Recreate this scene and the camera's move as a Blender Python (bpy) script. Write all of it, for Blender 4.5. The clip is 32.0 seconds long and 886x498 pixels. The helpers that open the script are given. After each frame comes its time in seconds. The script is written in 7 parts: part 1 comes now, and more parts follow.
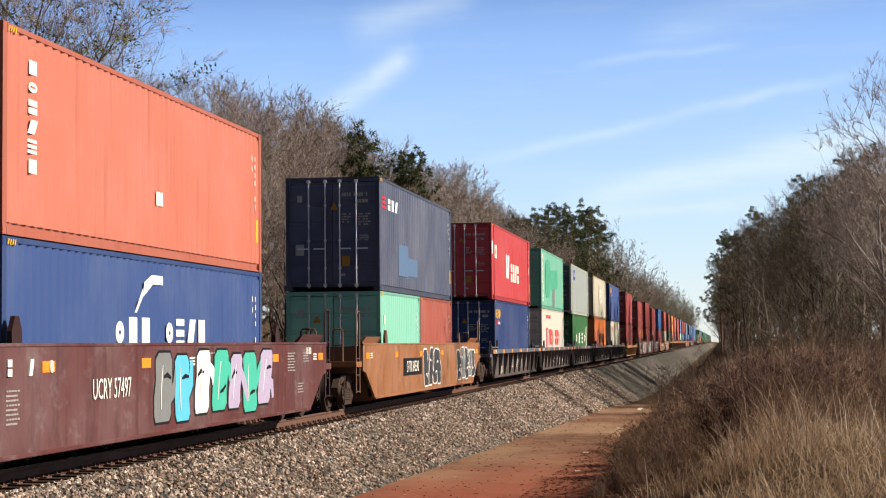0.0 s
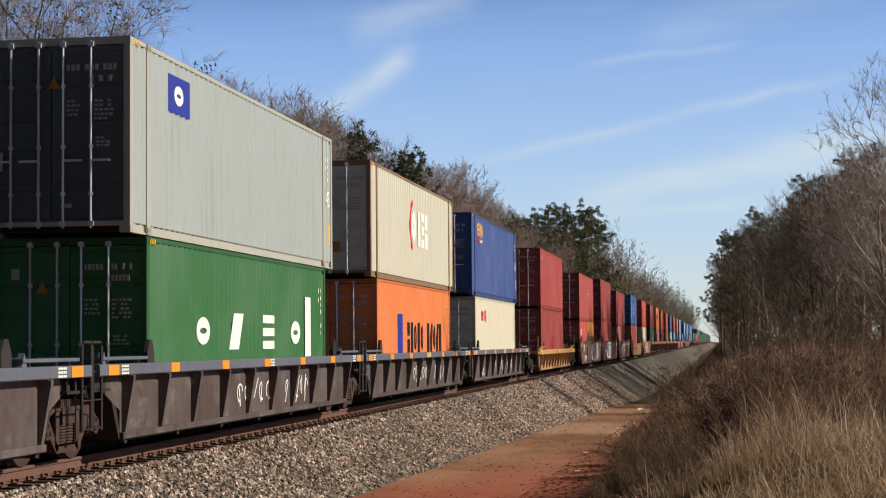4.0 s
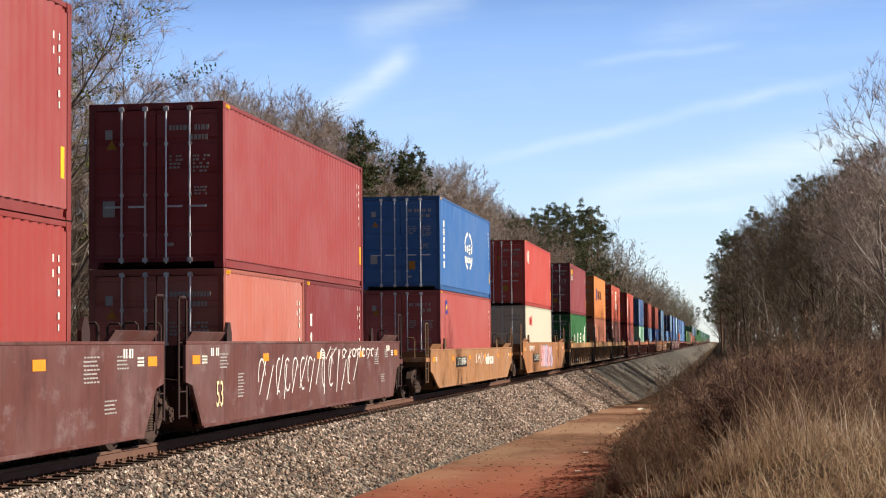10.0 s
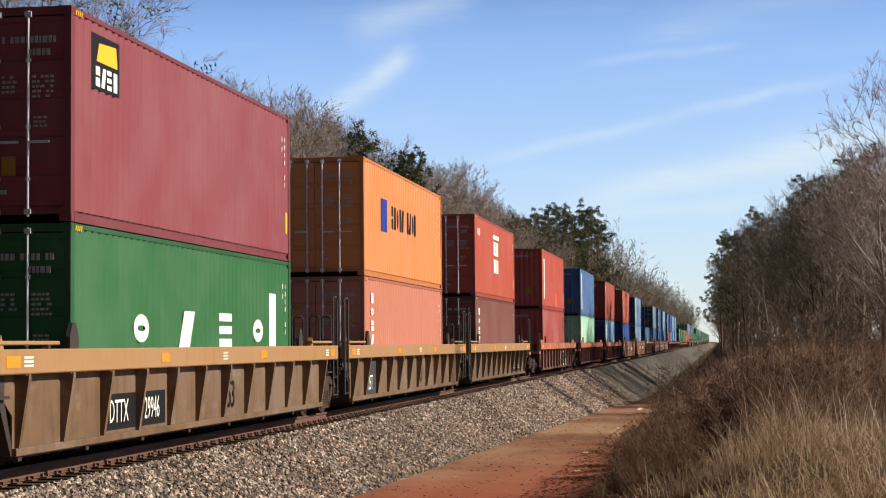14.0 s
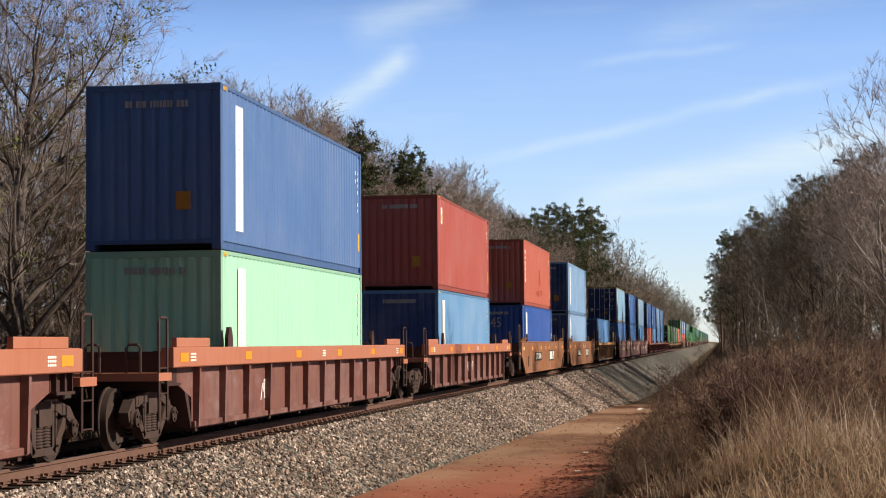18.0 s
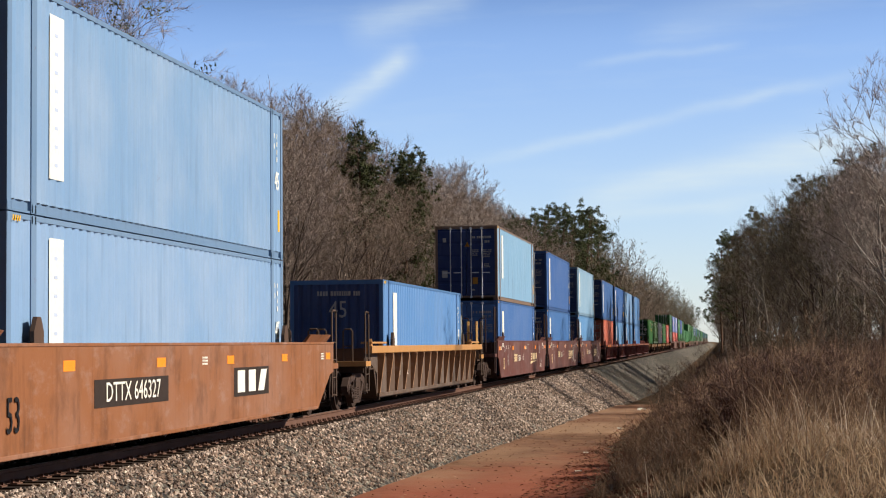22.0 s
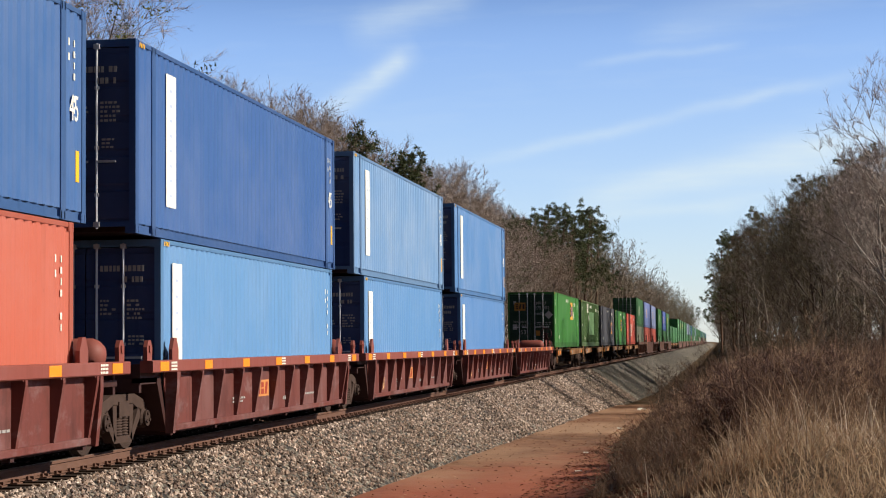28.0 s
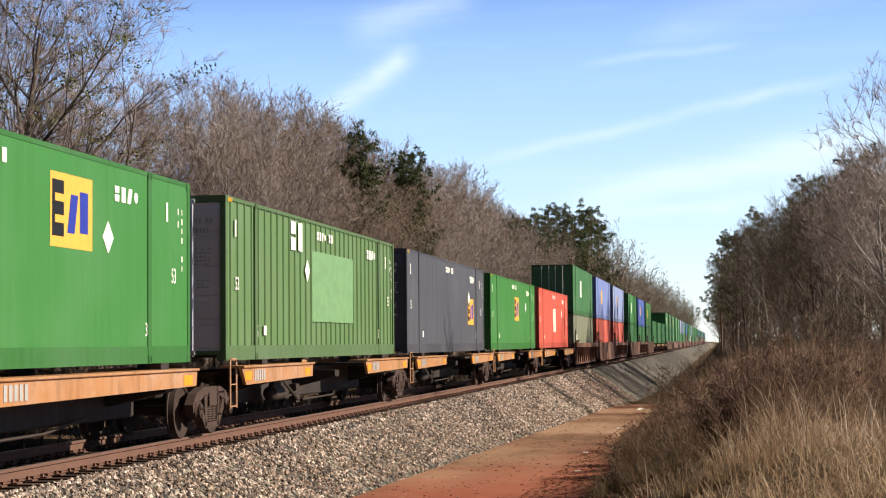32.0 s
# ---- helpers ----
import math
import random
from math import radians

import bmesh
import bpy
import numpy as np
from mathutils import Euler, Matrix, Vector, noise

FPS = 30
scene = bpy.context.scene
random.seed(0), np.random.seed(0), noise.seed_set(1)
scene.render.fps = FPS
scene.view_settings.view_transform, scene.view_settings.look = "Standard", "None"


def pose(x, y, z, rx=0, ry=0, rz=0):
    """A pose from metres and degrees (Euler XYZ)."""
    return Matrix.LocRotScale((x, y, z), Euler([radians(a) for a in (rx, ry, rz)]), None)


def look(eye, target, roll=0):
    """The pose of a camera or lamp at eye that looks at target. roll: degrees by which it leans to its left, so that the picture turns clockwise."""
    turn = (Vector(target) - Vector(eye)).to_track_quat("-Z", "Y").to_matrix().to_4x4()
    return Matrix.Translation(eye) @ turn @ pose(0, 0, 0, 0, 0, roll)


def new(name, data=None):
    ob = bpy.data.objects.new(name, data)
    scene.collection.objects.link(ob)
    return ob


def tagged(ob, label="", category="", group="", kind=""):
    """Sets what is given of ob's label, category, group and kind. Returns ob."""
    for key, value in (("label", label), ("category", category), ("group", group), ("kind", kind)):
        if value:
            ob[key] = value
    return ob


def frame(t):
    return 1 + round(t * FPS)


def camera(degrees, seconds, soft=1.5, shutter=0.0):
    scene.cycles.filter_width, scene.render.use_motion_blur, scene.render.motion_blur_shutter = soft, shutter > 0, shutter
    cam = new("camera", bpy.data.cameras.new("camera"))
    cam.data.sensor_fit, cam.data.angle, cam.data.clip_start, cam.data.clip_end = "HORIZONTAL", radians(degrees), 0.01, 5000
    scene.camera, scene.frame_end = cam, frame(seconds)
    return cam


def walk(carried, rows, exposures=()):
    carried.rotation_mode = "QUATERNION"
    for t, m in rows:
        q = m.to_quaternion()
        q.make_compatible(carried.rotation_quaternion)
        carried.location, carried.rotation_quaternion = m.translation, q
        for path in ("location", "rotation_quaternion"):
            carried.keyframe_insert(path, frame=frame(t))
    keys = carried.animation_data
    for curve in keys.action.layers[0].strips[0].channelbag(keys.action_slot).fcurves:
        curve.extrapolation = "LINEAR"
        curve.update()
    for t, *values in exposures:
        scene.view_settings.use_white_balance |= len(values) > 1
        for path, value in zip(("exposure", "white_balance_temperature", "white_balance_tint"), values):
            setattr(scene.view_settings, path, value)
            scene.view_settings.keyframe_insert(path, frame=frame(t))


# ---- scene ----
cam = camera(28.09, 32.0, soft=1.1)
EYE = Vector((0.0, 0.0, 1.546))
YAW, PITCH, ROLL = -0.1546, 0.0532, -0.51
AIM = EYE + Vector((math.sin(YAW) * math.cos(PITCH), math.cos(YAW) * math.cos(PITCH), math.sin(PITCH))) * 100
walk(cam, [(0.0, look(EYE, AIM, ROLL)), (32.0, look(EYE, AIM, ROLL))], exposures=[(0.0, 0.67), (1.0, 0.64), (2.0, 0.57), (3.0, 0.33), (6.0, 0.54), (7.0, 0.75), (8.0, 0.74), (9.0, 0.64), (10.0, 0.72), (11.0, 0.73), (12.0, 0.55), (13.0, 0.40), (14.0, 0.55), (17.0, 0.60), (18.0, 0.60), (19.0, 0.65), (20.0, 0.68), (21.0, 0.55), (22.0, 0.48), (23.0, 0.71), (24.0, 0.74), (25.0, 0.56), (28.0, 0.51), (29.0, 0.44), (30.0, 0.72), (30.5, 0.84), (31.0, 0.86), (32.0, 0.90)])

# ---- world, sun ----
SUN_EL, SUN_SIDE, SUN_FWD = 30.0, 1.0, 0.02      # the low winter sun stands square to the track


def node(tree, kind, at=None, operation="", use_clamp=False, data_type="", blend_type="", interpolation=""):
    n = tree.nodes.new(kind)
    if interpolation:
        n.interpolation_type = interpolation
    if operation:
        n.operation = operation
    if use_clamp:
        n.use_clamp = True
    if data_type:
        n.data_type = data_type
    if blend_type:
        n.blend_type = blend_type
    for key, value in (at or {}).items():
        if isinstance(value, bpy.types.NodeSocket):
            tree.links.new(value, n.inputs[key])
        else:
            n.inputs[key].default_value = value
    return n


def calc(tree, op, a, b=0.0, clamp=False):
    return node(tree, "ShaderNodeMath", {0: a, 1: b}, operation=op, use_clamp=clamp).outputs[0]


def make_world():
    w = bpy.data.worlds.new("sky")
    scene.world = w
    w.use_nodes = True
    t = w.node_tree
    t.nodes.clear()
    az = math.atan2(SUN_SIDE, SUN_FWD)
    sky = node(t, "ShaderNodeTexSky")
    sky.sky_type, sky.sun_disc, sky.sun_elevation, sky.sun_rotation = "NISHITA", False, radians(SUN_EL), az
    sky.air_density, sky.dust_density, sky.ozone_density = 1.0, 0.15, 3.0
    xyz = node(t, "ShaderNodeSeparateXYZ", {0: node(t, "ShaderNodeTexCoord").outputs["Generated"]})
    X, Y, Z = xyz.outputs
    yy = calc(t, "MAXIMUM", Y, 0.05)
    u, v = calc(t, "DIVIDE", X, yy), calc(t, "DIVIDE", Z, yy)
    uv = node(t, "ShaderNodeCombineXYZ", {0: u, 1: v})
    warp = node(t, "ShaderNodeTexNoise", {"Vector": uv.outputs[0], "Scale": 22.0, "Detail": 4.0})
    dv = calc(t, "MULTIPLY", calc(t, "SUBTRACT", warp.outputs["Fac"], 0.5), 0.010)
    v2 = calc(t, "ADD", v, dv)
    total = None
    # thin streaks of high cloud: start, end, half width, strength (slopes of the line of sight)
    for (x0, z0), (x1, z1), half, power in (((-0.150, 0.100), (0.095, 0.152), 0.0034, 0.26), ((-0.095, 0.074), (0.10, 0.118), 0.0090, 0.42),
                                            ((-0.235, 0.126), (-0.168, 0.172), 0.0075, 0.42), ((-0.198, 0.155), (-0.176, 0.168), 0.0055, 0.16), ((-0.215, 0.178), (-0.13, 0.205), 0.010, 0.26),
                                            ((-0.08, 0.158), (0.02, 0.166), 0.0026, 0.20), ((-0.10, 0.066), (0.03, 0.079), 0.004, 0.22),
                                            ((-0.05, 0.17), (0.10, 0.21), 0.012, 0.12), ((-0.02, 0.080), (0.30, 0.14), 0.018, 0.30)):
        ln = math.hypot(x1 - x0, z1 - z0)
        ca, sa = (x1 - x0) / ln, (z1 - z0) / ln
        du, dz = calc(t, "SUBTRACT", u, x0), calc(t, "SUBTRACT", v2, z0)
        along = calc(t, "ADD", calc(t, "MULTIPLY", du, ca), calc(t, "MULTIPLY", dz, sa))
        across = calc(t, "SUBTRACT", calc(t, "MULTIPLY", dz, ca), calc(t, "MULTIPLY", du, sa))
        q = calc(t, "DIVIDE", across, half)
        bell = calc(t, "POWER", 2.718, calc(t, "MULTIPLY", calc(t, "MULTIPLY", q, q), -1.0))
        f = calc(t, "DIVIDE", along, ln)
        ramp = calc(t, "MULTIPLY", calc(t, "MULTIPLY", f, 5.0, True), calc(t, "MULTIPLY", calc(t, "SUBTRACT", 1.0, f), 5.0, True))
        piece = calc(t, "MULTIPLY", calc(t, "MULTIPLY", bell, ramp), power)
        total = piece if total is None else calc(t, "ADD", total, piece)
    stretch = node(t, "ShaderNodeMapping", {"Vector": uv.outputs[0], "Rotation": (0, 0, -0.25), "Scale": (9, 60, 1)})
    fibres = node(t, "ShaderNodeTexNoise", {"Vector": stretch.outputs[0], "Scale": 1.0, "Detail": 6.0, "Roughness": 0.6})
    total = calc(t, "MULTIPLY", total, calc(t, "MULTIPLY", fibres.outputs["Fac"], 1.9), True)
    haze = node(t, "ShaderNodeMapRange", {0: v, 1: 0.20, 2: 0.02, 3: 0.0, 4: 0.30}).outputs[0]
    veil = calc(t, "ADD", calc(t, "MULTIPLY", calc(t, "SUBTRACT", fibres.outputs["Fac"], 0.5), 0.3, True), haze)
    total = calc(t, "ADD", total, veil, True)
    tint = node(t, "ShaderNodeMix", {0: 1.0, 6: sky.outputs[0], 7: (1.03, 1.09, 1.40, 1)}, data_type="RGBA", blend_type="MULTIPLY")
    low = node(t, "ShaderNodeMapRange", {0: Z, 1: 0.29, 2: 0.16, 3: 0.13, 4: 2.4}, interpolation="SMOOTHSTEP").outputs[0]
    lift = node(t, "ShaderNodeCombineXYZ", {0: low, 1: low, 2: low})
    tint = node(t, "ShaderNodeMix", {0: 1.0, 6: tint.outputs[2], 7: lift.outputs[0]}, data_type="RGBA", blend_type="MULTIPLY")
    mix = node(t, "ShaderNodeMix", {0: total, 6: tint.outputs[2], 7: (14.6, 16.8, 17.6, 1)}, data_type="RGBA")
    back = node(t, "ShaderNodeBackground", {"Color": mix.outputs[2], "Strength": 0.036})
    out = node(t, "ShaderNodeOutputWorld")
    t.links.new(back.outputs[0], out.inputs[0])
    lamp = bpy.data.lights.new("sun", "SUN")
    lamp.energy, lamp.angle, lamp.color = 4.5, radians(0.53), (1.0, 0.92, 0.80)
    ob = new("sun", lamp)
    h = math.hypot(SUN_SIDE, SUN_FWD)
    d = Vector((SUN_SIDE / h * math.cos(radians(SUN_EL)), SUN_FWD / h * math.cos(radians(SUN_EL)), math.sin(radians(SUN_EL))))
    ob.matrix_world = look(d * 100, (0, 0, 0))


make_world()

# ---- materials ----


def lin(c):
    return tuple((x / 255 / 12.92) if x / 255 <= 0.04045 else ((x / 255 + 0.055) / 1.055) ** 2.4 for x in c) + (1.0,)


MATS = {}


def material(name):
    m = bpy.data.materials.new(name)
    m.use_nodes = True
    t = m.node_tree
    t.nodes.clear()
    bsdf = node(t, "ShaderNodeBsdfPrincipled")
    out = node(t, "ShaderNodeOutputMaterial")
    t.links.new(bsdf.outputs[0], out.inputs[0])
    return m, t, bsdf


def blend(t, fac, a, b, kind="MIX"):
    return node(t, "ShaderNodeMix", {0: fac, 6: a, 7: b}, data_type="RGBA", blend_type=kind).outputs[2]


def ramp(t, fac, lo, hi):
    return node(t, "ShaderNodeMapRange", {0: fac, 1: lo, 2: hi, 3: 0.0, 4: 1.0}).outputs[0]


def noise_at(t, vec, scale, detail=4.0, rough=0.55):
    return node(t, "ShaderNodeTexNoise", {"Vector": vec, "Scale": scale, "Detail": detail, "Roughness": rough}).outputs["Fac"]


def coords(t, scale=(1, 1, 1), own=True):
    tc = node(t, "ShaderNodeTexCoord").outputs["Object"]
    if own:
        rnd = node(t, "ShaderNodeObjectInfo").outputs["Random"]
        shift = node(t, "ShaderNodeCombineXYZ", {0: calc(t, "MULTIPLY", rnd, 31.0), 1: calc(t, "MULTIPLY", rnd, 57.0), 2: calc(t, "MULTIPLY", rnd, 13.0)})
        tc = node(t, "ShaderNodeVectorMath", {0: tc, 1: shift.outputs[0]}, operation="ADD").outputs[0]
    return node(t, "ShaderNodeMapping", {"Vector": tc, "Scale": scale}).outputs[0]


def bump(t, bsdf, height, strength, distance):
    b = node(t, "ShaderNodeBump", {"Strength": strength, "Distance": distance, "Height": height})
    t.links.new(b.outputs[0], bsdf.inputs["Normal"])


def paint(rgb, wear=0.35, rust=0.25, rough=0.5, fade=0.25):
    """Sheet-metal paint: sun-bleached clouds, streaks that run down, rust at scattered spots."""
    key = ("paint", rgb, wear, rust, rough, fade)
    if key in MATS:
        return MATS[key]
    m, t, bsdf = material("paint")
    raw = lin(rgb)
    grey = 0.3 * raw[0] + 0.6 * raw[1] + 0.1 * raw[2]
    base = tuple(0.70 * (0.88 * c + 0.12 * grey) + 0.003 for c in raw[:3]) + (1.0,)
    bsdf.inputs["Specular IOR Level"].default_value = 0.22
    pale = tuple(0.78 * c + 0.22 * 0.62 for c in base[:3]) + (1,)
    dark = tuple(0.55 * c for c in base[:3]) + (1,)
    v = coords(t)
    cloud = noise_at(t, v, 0.55, 5)
    streak = noise_at(t, coords(t, (3.2, 3.2, 0.22)), 1.6, 5, 0.6)
    fine = noise_at(t, v, 34.0, 3)
    col = blend(t, calc(t, "MULTIPLY", ramp(t, cloud, 0.42, 0.72), fade), base, pale)
    col = blend(t, calc(t, "MULTIPLY", ramp(t, streak, 0.55, 0.82), wear), col, dark)
    col = blend(t, calc(t, "MULTIPLY", ramp(t, fine, 0.5, 0.8), 0.12), col, dark)
    spots = calc(t, "MULTIPLY", ramp(t, noise_at(t, v, 5.5, 6, 0.7), 0.655, 0.72), ramp(t, cloud, 0.40, 0.6))
    col = blend(t, calc(t, "MULTIPLY", spots, rust), col, lin((104, 62, 42)))
    if wear > 0.9:                                   # hard-used cars: scuffs, old primer and drips of dirt
        scuff = noise_at(t, coords(t, (1.0, 1.0, 1.7)), 1.5, 9, 0.72)
        col = blend(t, calc(t, "MULTIPLY", ramp(t, scuff, 0.54, 0.66), 0.45), col, pale)
        grime = noise_at(t, coords(t, (1.0, 0.8, 0.5)), 2.3, 8, 0.7)
        col = blend(t, calc(t, "MULTIPLY", ramp(t, grime, 0.5, 0.68), 0.6), col, tuple(0.35 * c + 0.006 for c in base[:3]) + (1,))
    t.links.new(col, bsdf.inputs["Base Color"])
    t.links.new(calc(t, "ADD", calc(t, "MULTIPLY", streak, 0.25), rough - 0.1), bsdf.inputs["Roughness"])
    bump(t, bsdf, calc(t, "ADD", noise_at(t, v, 2.2, 3), calc(t, "MULTIPLY", fine, 0.1)), 0.25, 0.02)
    MATS[key] = m
    return m


def plain(name, rgb, rough=0.6, metal=0.0, vary=0.25, scale=8.0):
    key = ("plain", name)
    if key in MATS:
        return MATS[key]
    m, t, bsdf = material(name)
    base = lin(rgb)
    v = coords(t)
    col = blend(t, calc(t, "MULTIPLY", ramp(t, noise_at(t, v, scale, 5, 0.6), 0.4, 0.75), vary), base, tuple(0.4 * c for c in base[:3]) + (1,))
    t.links.new(col, bsdf.inputs["Base Color"])
    bsdf.inputs["Roughness"].default_value, bsdf.inputs["Metallic"].default_value = rough, metal
    bsdf.inputs["Specular IOR Level"].default_value = 0.25
    bump(t, bsdf, noise_at(t, v, scale * 4, 3), 0.2, 0.01)
    MATS[key] = m
    return m


def two_tone(name, a, b, scale, rough=0.9, rel=0.5, dist=0.03, third=None, big=0.15):
    m, t, bsdf = material(name)
    v = coords(t, own=False)
    col = blend(t, ramp(t, noise_at(t, v, scale, 6, 0.65), 0.35, 0.68), lin(a), lin(b))
    if third:
        col = blend(t, ramp(t, noise_at(t, v, big, 4, 0.6), 0.42, 0.62), col, lin(third))
    t.links.new(col, bsdf.inputs["Base Color"])
    bsdf.inputs["Roughness"].default_value = rough
    bsdf.inputs["Specular IOR Level"].default_value = 0.15
    bump(t, bsdf, noise_at(t, v, scale * 2, 5, 0.7), rel, dist)
    return m


def speckled(name, a, b, scale, rough, rel, dist, third, big):
    """Crushed stone: cells of uneven shade over a patchy bed."""
    m, t, bsdf = material(name)
    v = coords(t, own=False)
    cell = node(t, "ShaderNodeTexVoronoi", {"Vector": v, "Scale": scale})
    shade = node(t, "ShaderNodeSeparateColor", {0: cell.outputs["Color"]}).outputs[0]
    col = blend(t, shade, lin(b), lin(a))
    col = blend(t, calc(t, "MULTIPLY", ramp(t, noise_at(t, v, big, 4, 0.6), 0.42, 0.62), 0.5), col, lin(third))
    # cells darken towards their rims: shade between the stones, put into the colour
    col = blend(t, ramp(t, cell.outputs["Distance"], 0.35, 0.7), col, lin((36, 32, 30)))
    t.links.new(col, bsdf.inputs["Base Color"])
    bsdf.inputs["Roughness"].default_value = rough
    bump(t, bsdf, calc(t, "SUBTRACT", 1.0, cell.outputs["Distance"]), rel, dist)
    return m


def vary_material(name, colours, rough=0.85, island=True, thin=0.0):
    """One stuff, its pieces in slightly different shades; thin: the share of light that comes through a blade."""
    m, t, bsdf = material(name)
    rnd = node(t, "ShaderNodeNewGeometry").outputs["Random Per Island"] if island else node(t, "ShaderNodeObjectInfo").outputs["Random"]
    cr = node(t, "ShaderNodeValToRGB", {0: rnd})
    cr.color_ramp.interpolation = "LINEAR"
    els = cr.color_ramp.elements
    for i, c in enumerate(colours):
        e = els[i] if i < 2 else els.new(1.0)
        e.color = lin(c)
    for i, e in enumerate(els):
        e.position = i / (len(colours) - 1)
    v = coords(t, own=False)
    tone = blend(t, ramp(t, noise_at(t, v, 0.45, 4), 0.35, 0.68), (1.08, 1.08, 1.08, 1), (0.80, 0.75, 0.71, 1))
    col = blend(t, 1.0, cr.outputs[0], tone, "MULTIPLY")
    t.links.new(col, bsdf.inputs["Base Color"])
    bsdf.inputs["Roughness"].default_value = rough
    bsdf.inputs["Specular IOR Level"].default_value = 0.15
    if thin:
        glow = node(t, "ShaderNodeBsdfTranslucent", {"Color": col})
        mixed = node(t, "ShaderNodeMixShader", {0: thin, 1: bsdf.outputs[0], 2: glow.outputs[0]})
        t.links.new(mixed.outputs[0], next(n for n in t.nodes if n.type == "OUTPUT_MATERIAL").inputs[0])
    return m


STEEL_DARK = plain("dirty_dark_steel", (62, 52, 46), 0.75, 0.1, 0.4)
TRUCK_IRON = plain("dusty_cast_iron", (70, 54, 47), 0.85, 0.0, 0.5, 5)
WHEEL_IRON = plain("rusty_wheel", (64, 50, 44), 0.8, 0.2, 0.4)
GALV = plain("galvanised_bar", (196, 196, 198), 0.4, 0.25, 0.3)
RUBBER = plain("black_seal", (18, 18, 18), 0.8)
WHITE = plain("white_marking", (232, 228, 214), 0.6, 0, 0.2, 14)
PALE_GREY = plain("grey_decal", (158, 154, 150), 0.6, 0, 0.2, 14)
FAINT = plain("faint_blue_lettering", (176, 188, 210), 0.6, 0, 0.2, 14)
# yellow decals on the unlit container ends: their shade is put into the colour
SHADE_YELLOW = plain("shaded_yellow_decal", (168, 116, 44), 0.6, 0, 0.3, 10)
YELLOW = plain("yellow_decal", (240, 180, 36), 0.5, 0, 0.12, 14)
ORANGE_R = plain("orange_reflector", (238, 142, 40), 0.4, 0, 0.15, 20)
AMBER = plain("amber_panel", (226, 160, 66), 0.5, 0, 0.2, 6)
DULL_BLACK = plain("worn_black_marking", (52, 42, 36), 0.7, 0, 0.5, 6)
BLACK = plain("black_marking", (22, 22, 24), 0.6)
RED_M = plain("red_marking", (206, 34, 44), 0.5, 0, 0.15)
BLUE_M = plain("blue_marking", (40, 52, 140), 0.5, 0, 0.15)
RAIL = plain("rusty_rail", (108, 79, 66), 0.75, 0.2, 0.3, 3)
RAIL_TOP = plain("worn_rail_head", (170, 158, 148), 0.35, 0.8, 0.2, 3)
TIE = vary_material("weathered_tie", [(48, 37, 31), (68, 53, 44), (42, 34, 30), (82, 65, 54)], 0.9, False)

# ---- mesh tools ----


